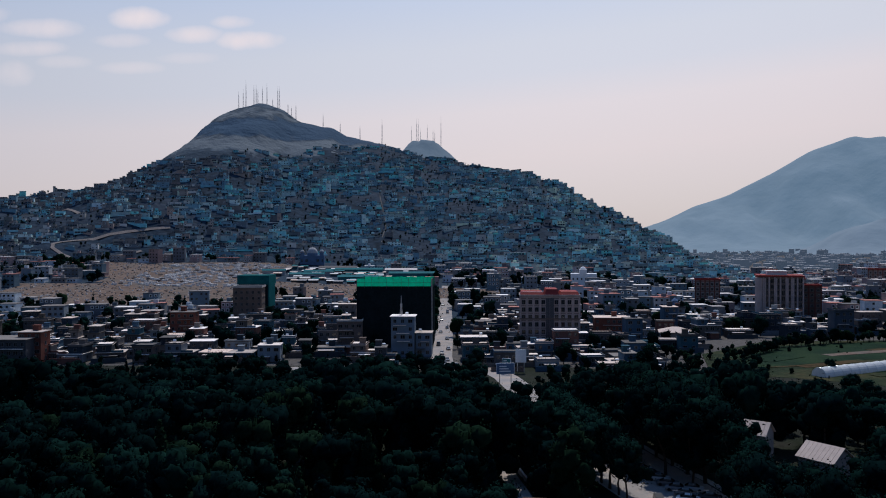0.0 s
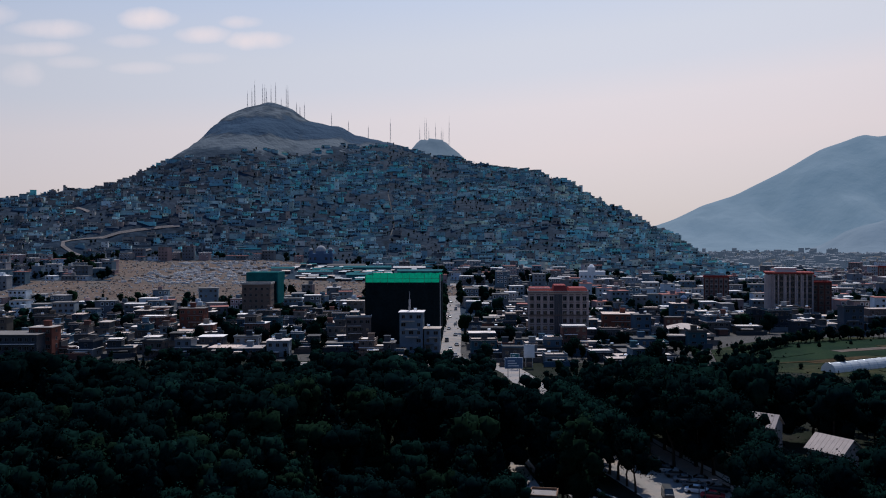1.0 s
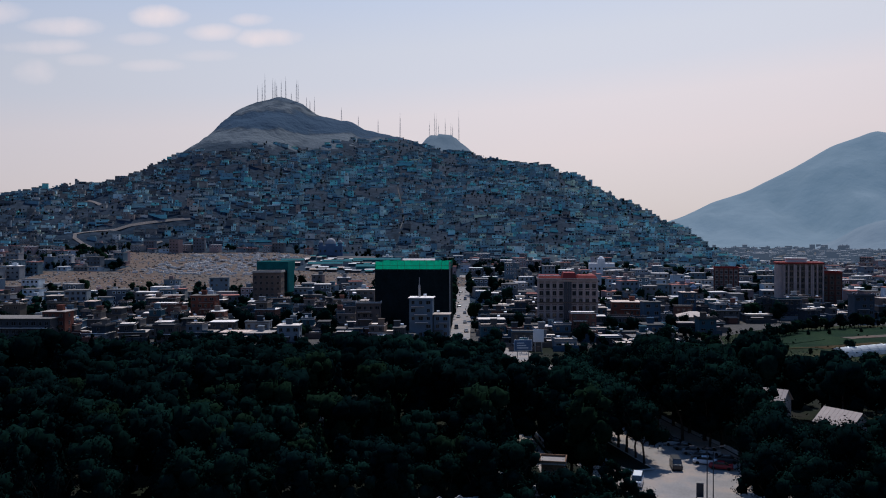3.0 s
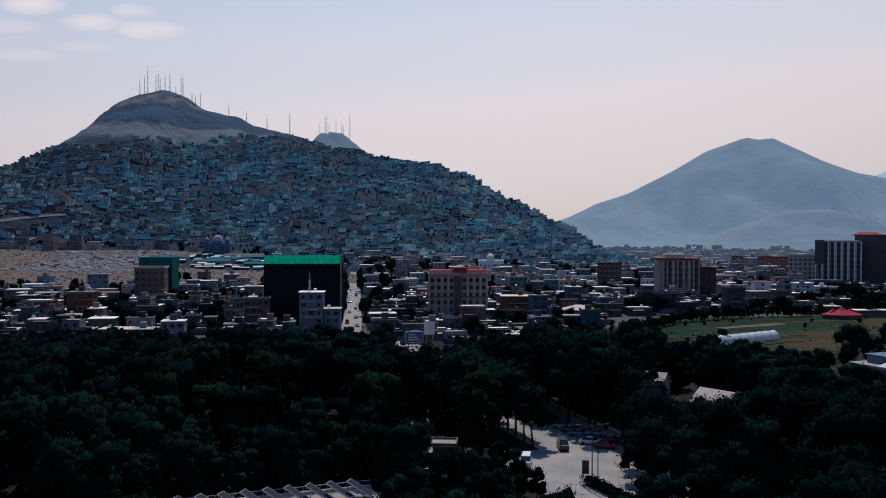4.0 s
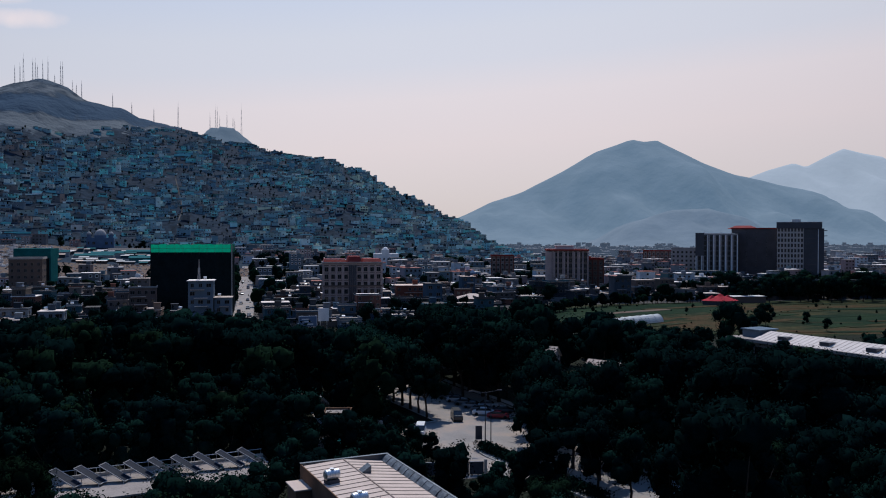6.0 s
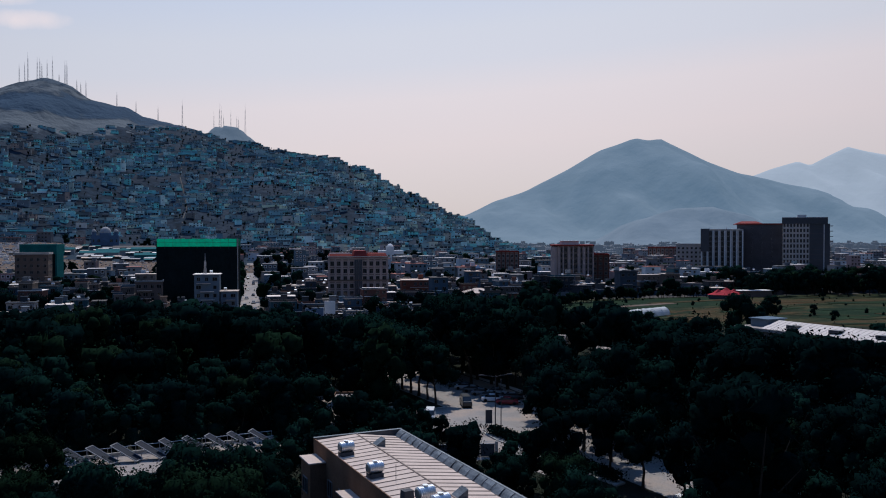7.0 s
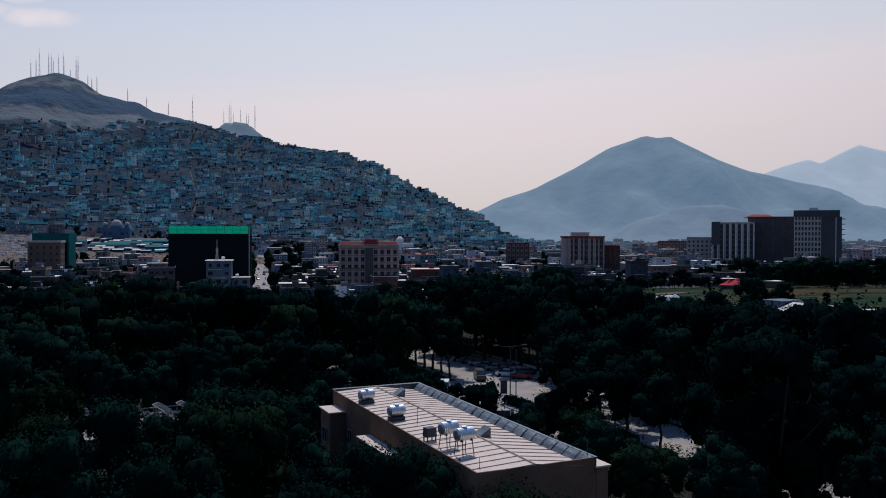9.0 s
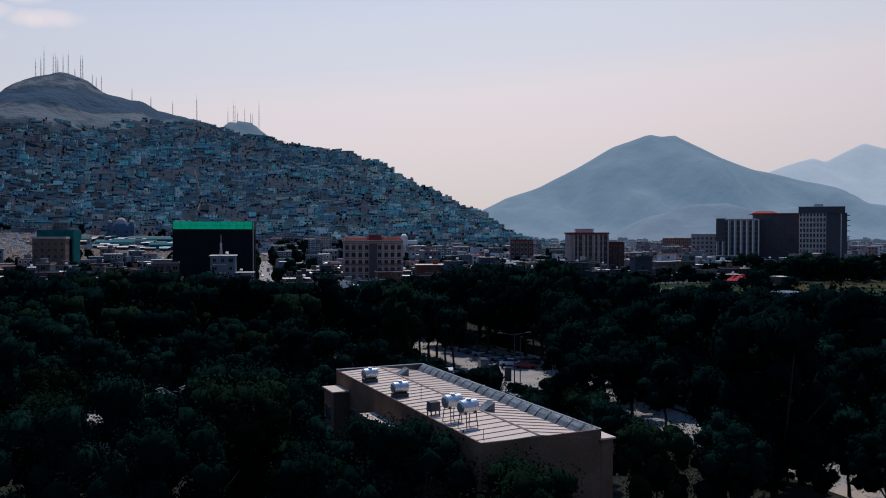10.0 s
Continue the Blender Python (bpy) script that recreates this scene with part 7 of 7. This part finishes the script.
# hedge on the island
hg = Geo()
hr = random.Random(8)
isl = [(37.2, 128.2), (38.5, 123.5), (40.1, 117.8), (43.1, 107), (45.3, 98.5)]
for _ in range(8000):
    k = hr.random() * (len(isl) - 1)
    i, f = int(k), k - int(k)
    x = isl[i][0] * (1 - f) + isl[i + 1][0] * f + hr.gauss(0, 0.6)
    y = isl[i][1] * (1 - f) + isl[i + 1][1] * f + hr.gauss(0, 0.4)
    p = Vector((x, y, 0.2 + 1.25 * hr.random() ** 0.6))
    n_ = Vector((hr.gauss(0, 1), hr.gauss(0, 1), hr.gauss(0.4, 1))).normalized()
    u = n_.orthogonal().normalized()
    w_ = n_.cross(u)
    s = hr.uniform(0.12, 0.24)
    hg.add([tuple(p - u * s), tuple(p - w_ * s * 0.6), tuple(p + u * s), tuple(p + w_ * s * 0.6)], [(0, 1, 2, 3)])
setting("hedge", hg, leaf_a, "low clipped dark green hedge along a kerb", "hedge", kind="stuff")

# gate and boundary walls
t = thing("sheet_gate", pose(27.2, 115.2, 0.05, 0, 0, -8), "long dark sheet-metal gate across a driveway", "gate")
for k in range(6):
    part("gate_leaf", Geo().box(-6.4 + k * 2.15, -0.05, 0.1, -6.4 + k * 2.15 + 2.08, 0.05, 1.9), dark_steel, t)
part("top_rail", Geo().box(-6.5, -0.08, 1.9, 6.6, 0.08, 2.0), grey_wall, t)
for sx in (-6.6, 6.7):
    part("gate_post", Geo().box(sx - 0.2, -0.2, 0, sx + 0.2, 0.2, 2.3), concrete, t)

t = thing("gate_tower", pose(14.6, 133.2, 0, 0, 0, -10), "small square pinkish gate tower with a rimmed flat roof", "tower")
part("wall", Geo().box(-1.7, -1.7, 0, 1.7, 1.7, 5.9), render_wall, t)
part("roof", Geo().box(-2.2, -2.2, 5.9, 2.2, 2.2, 6.15), cream_wall, t)
for a in ((-2.2, -2.2, 2.2, -2.0), (-2.2, 2.0, 2.2, 2.2), (-2.2, -2.0, -2.0, 2.0), (2.0, -2.0, 2.2, 2.0)):
    part("rim", Geo().box(a[0], a[1], 6.15, a[2], a[3], 6.5), render_wall, t)
for k in range(2):
    part("window", window_mesh(0.9, 1.2), None, t, at=pose(-0.7 + 1.4 * k, -1.72, 3.6))
for a, b, lab in (((12.6, 133.6), (-4, 147), ""), ((12.8, 131.6), (5, 129), ""), ((5, 129), (-2, 136), "")):
    dx, dy = b[0] - a[0], b[1] - a[1]
    ln_ = math.hypot(dx, dy)
    t = thing("garden_wall", pose(a[0], a[1], 0, 0, 0, math.degrees(math.atan2(dy, dx))), "pale garden wall with a flat coping stone", "wall")
    part("wall", Geo().box(0, -0.15, 0, ln_, 0.15, 2.4), cream_wall, t)
    part("coping", Geo().box(0, -0.25, 2.4, ln_, 0.25, 2.52), concrete, t)
t = thing("garage", pose(16.6, 124.8, 0, 0, 0, -10), "low garage under a dark teal flat roof", "shed")
part("wall", Geo().box(-2.9, -3.6, 0, 2.9, 3.6, 2.7), cream_wall, t)
part("roof", Geo().box(-3.2, -3.9, 2.7, 3.2, 3.9, 2.86), teal_net, t, "dark teal sheet roof")
for k in range(7):
    part("roof_rib", Geo().box(-3.2 + k * 1.05, -3.9, 2.86, -3.12 + k * 1.05, 3.9, 2.92), dark_steel, t)
part("door", Geo().box(-1.4, -3.66, 0, 1.4, -3.6, 2.3), dark_steel, t)
t = thing("garden_wall", pose(20.6, 121.0, 0, 0, 0, 104), "pale garden wall with a flat coping stone", "wall")
part("wall", Geo().box(0, -0.15, 0, 8.5, 0.15, 2.2), cream_wall, t)
part("coping", Geo().box(-0.05, -0.25, 2.2, 8.55, 0.25, 2.32), concrete, t)
# low roofs beside the tower
for x, y, w, d, h, tn in ((-58, 150, 8, 5, 3.2, 5), (-30, 178, 7, 5, 3.0, 10), (1.5, 160, 5, 4, 2.8, 3)):
    t = thing("garden_hut", pose(x, y, 0, 0, 0, tn), "small hut with a pale flat sheet roof under trees", "hut", "garden huts")
    part("wall", Geo().box(-w / 2, -d / 2, 0, w / 2, d / 2, h), grey_wall, t)
    part("roof", Geo().box(-w / 2 - 0.4, -d / 2 - 0.4, h, w / 2 + 0.4, d / 2 + 0.4, h + 0.15), sheet_metal, t)
    part("door", Geo().box(-0.5, -d / 2 - 0.05, 0, 0.5, -d / 2 + 0.02, 2.0), dark_steel, t)

# ---------------------------------------------------------------- hoardings at the crossing
def hoarding(x, y, w, h, foot, turn, face, label):
    t = thing("billboard", pose(x, y, 0.05, 0, 0, turn), label, "billboard", "hoardings")
    part("panel", Geo().box(-w / 2, -0.12, foot, w / 2, 0.12, foot + h), face, t)
    part("frame", Geo().box(-w / 2 - 0.15, -0.02, foot - 0.15, w / 2 + 0.15, 0.18, foot + h + 0.15), white_paint, t)
    for sx in (-w / 3, w / 3):
        part("leg", Geo().tube((sx, 0.3, 0), (sx, 0.3, foot + h * 0.8), 0.14, 0.12, 8), steel, t)
    for k in range(3):
        part("lettering_bar", Geo().box(-w * 0.36, -0.16, foot + h * (0.2 + 0.24 * k), w * (0.30 - 0.12 * k), -0.12, foot + h * (0.30 + 0.24 * k)), white_paint, t)


hoarding(19.4, 262.0, 5.4, 3.2, 6.2, 4, blue_paint, "blue advertising hoarding with pale unreadable bars")
hoarding(28.0, 303.0, 3.6, 4.4, 3.8, -8, white_paint, "white-framed upright hoarding beside the crossing")
hoarding(22.6, 300.5, 3.0, 2.4, 3.0, -20, teal_paint, "small teal shop hoarding")

# ---------------------------------------------------------------- fields
def tunnel(x, y, turn, ln, r, label):
    t = thing("greenhouse", pose(x, y, 0.05, 0, 0, turn), label, "greenhouse", "greenhouses")
    n, ribs = 12, max(3, int(ln / 2.2))
    g = Geo()
    for i in range(ribs + 1):
        sag = 0.97 if i % 2 else 1.0
        for k in range(n + 1):
            a = math.pi * k / n
            g.v.append((-ln / 2 + ln * i / ribs, r * sag * math.cos(a), 1.05 * r * sag * math.sin(a)))
    for i in range(ribs):
        g.f += [(i * (n + 1) + k, i * (n + 1) + k + 1, (i + 1) * (n + 1) + k + 1, (i + 1) * (n + 1) + k) for k in range(n)]
    g.f += [tuple(range(n, -1, -1)), tuple(ribs * (n + 1) + k for k in range(n + 1))]
    g.m = [0] * len(g.f)
    part("film", g, plastic_film, t)
    for i in range(0, ribs + 1, 2):
        hoop = Geo()
        for k in range(n):
            a, b = math.pi * k / n, math.pi * (k + 1) / n
            xx = -ln / 2 + ln * i / ribs
            hoop.tube((xx, (r + 0.04) * math.cos(a), 1.05 * (r + 0.04) * math.sin(a)), (xx, (r + 0.04) * math.cos(b), 1.05 * (r + 0.04) * math.sin(b)), 0.05, 0.05, 5)
        part("hoop", hoop, steel, t)


tunnel(147.0, 300.5, 27, 36.0, 3.0, "long white film greenhouse tunnel in a field")
tunnel(103.8, 296.0, 0, 7.5, 1.9, "short white film greenhouse tunnel in grass")
t = thing("red_tent", pose(236.0, 381.0, 0.06), "round red tent roof over dark canvas sides", "tent")
g = Geo()
for k in range(12):
    a, b = 2 * math.pi * k / 12, 2 * math.pi * (k + 1) / 12
    g.add([(10 * math.cos(a), 6.5 * math.sin(a), 2.1), (10 * math.cos(b), 6.5 * math.sin(b), 2.1), (2.2 * math.cos(b), 1.6 * math.sin(b), 4.2), (2.2 * math.cos(a), 1.6 * math.sin(a), 4.2)], [(0, 1, 2, 3)])
    g.add([(2.2 * math.cos(a), 1.6 * math.sin(a), 4.2), (2.2 * math.cos(b), 1.6 * math.sin(b), 4.2), (0, 0, 5.6)], [(0, 1, 2)])
for px_ in (-4.6, 4.4):
    g.add([(px_ - 2.2, -1.6, 2.9), (px_ + 2.2, -1.6, 2.9), (px_ + 2.2, 1.6, 2.9), (px_ - 2.2, 1.6, 2.9), (px_, 0, 4.9)], [(0, 1, 4), (1, 2, 4), (2, 3, 4), (3, 0, 4)])
part("canopy", g, red_cloth, t, "faded red canopy in panels")
part("skirt", Geo().prism([(9.7 * math.cos(2 * math.pi * k / 12), 6.2 * math.sin(2 * math.pi * k / 12)) for k in range(12)], 0, 2.1), dark_clad, t)
t = thing("field_shed", pose(257.0, 390.0, 0, 0, 0, -6), "long low shed with a white roof beside fields", "shed")
part("wall", Geo().box(-9, -3.5, 0, 9, 3.5, 3.2), brown_wall, t)
part("roof", Geo().box(-9.5, -4, 3.2, 9.5, 4, 3.45), white_sheet, t)
# narrow beds of crops, stubble and bare earth
bed_r = random.Random(51)
BEDS = ((150, 322, 36, 4, 28), (168, 310, 30, 3, 30), (186, 330, 40, 5, 24), (206, 300, 44, 4, 12), (214, 318, 50, 3, 14), (232, 334, 60, 4, 8), (248, 352, 60, 5, 4), (262, 312, 50, 4, 2), (246, 276, 44, 3, 4), (212, 262, 36, 3, 0), (232, 258, 50, 3, -2),
        (176, 352, 40, 4, 22), (206, 366, 48, 4, 14), (290, 340, 50, 4, -6), (300, 372, 60, 5, -4), (270, 290, 44, 3, 0), (136, 334, 24, 3, 36), (160, 296, 20, 3, 20))
for k, (x, y, ln, wd, tn) in enumerate(BEDS):
    pts = []
    for side_ in (-1, 1):
        row = [(ln * (u / 6 - 0.5), side_ * wd * (0.5 + 0.35 * bed_r.random())) for u in range(7)]
        pts += row if side_ < 0 else row[::-1]
    m_ = pose(x, y, 0, 0, 0, tn)
    pts = [(m_ @ Vector((a, b, 0))).to_2d() for a, b in pts]
    sheet(f"field_{k + 4}", [(p.x, p.y) for p in pts], 0.16 + 0.006 * k, (dry_field, lawn, graveyard_soil if k % 4 == 3 else dry_grass)[k % 3], ("ploughed orange-brown bed of earth", "narrow bed of green crops", "pale worn strip between crops")[k % 3], "field")
# furrow bank and tufts
setting("earth_bank", strip([(118, 312), (140, 318), (165, 316), (200, 300), (240, 285)], 1.0, 0.22), dry_field, "low pale earth bank across fields", "bank")
fr_ = random.Random(77)
tufts = []
for _ in range(120):
    x, y = fr_.uniform(105, 350), fr_.uniform(225, 388)
    if y < 265 and x < 170:
        continue
    tufts.append((x, y, 0.05, fr_.choice((0.10, 0.13, 0.16, 0.2, 0.32))))
joined_trees("field_bushes", tufts, 31, 90, 0.5, [leaf_b, leaf_a, bark], "scattered low bushes and tufts on open fields", (4.5, 7.0), lobes=6, foot=-0.12)

# water tower and pale pyramid roof in the town
t = thing("water_tower", pose(132.0, 478.0, 0), "slim blue-painted water tower", "water tower")
part("shaft", Geo().tube((0, 0, -1), (0, 0, 9.0), 1.3, 1.2, 10), blue_paint, t)
part("tank", Geo().tube((0, 0, 9.0), (0, 0, 13.0), 1.9, 1.9, 12), blue_paint, t)
part("cap", Geo().tube((0, 0, 13.0), (0, 0, 14.6), 2.0, 0.2, 12), blue_paint, t)
t = thing("pavilion", pose(112.0, 405.0, 0, 0, 0, -12), "low hall under a pale pyramid roof", "building")
part("wall", Geo().box(-7, -6, 0, 7, 6, 3.6), cream_wall, t)
part("roof", Geo().add([(-8, -7, 3.6), (8, -7, 3.6), (8, 7, 3.6), (-8, 7, 3.6), (-1.5, 0, 5.8), (1.5, 0, 5.8)], [(0, 1, 5, 4), (1, 2, 5), (2, 3, 4, 5), (3, 0, 4), (0, 3, 2, 1)]), sheet_metal, t)

# low boundary wall beside the park path
pw = thing("park_wall", pose(0, 0, 0), "low concrete wall beside a park path", "wall")
for (ax, ay), (bx, by) in zip(PARK_PATH, PARK_PATH[1:]):
    turn_ = math.atan2(by - ay, bx - ax)
    ln_ = math.hypot(bx - ax, by - ay)
    wall_ = part("wall_panel", Geo().box(0, 2.4, -0.05, ln_ - 0.1, 2.65, 1.1), concrete, pw, at=pose(ax, ay, 0, 0, 0, math.degrees(turn_)))
    part("coping", Geo().box(-0.05, 2.33, 1.1, ln_ - 0.05, 2.72, 1.2), white_paint, wall_)
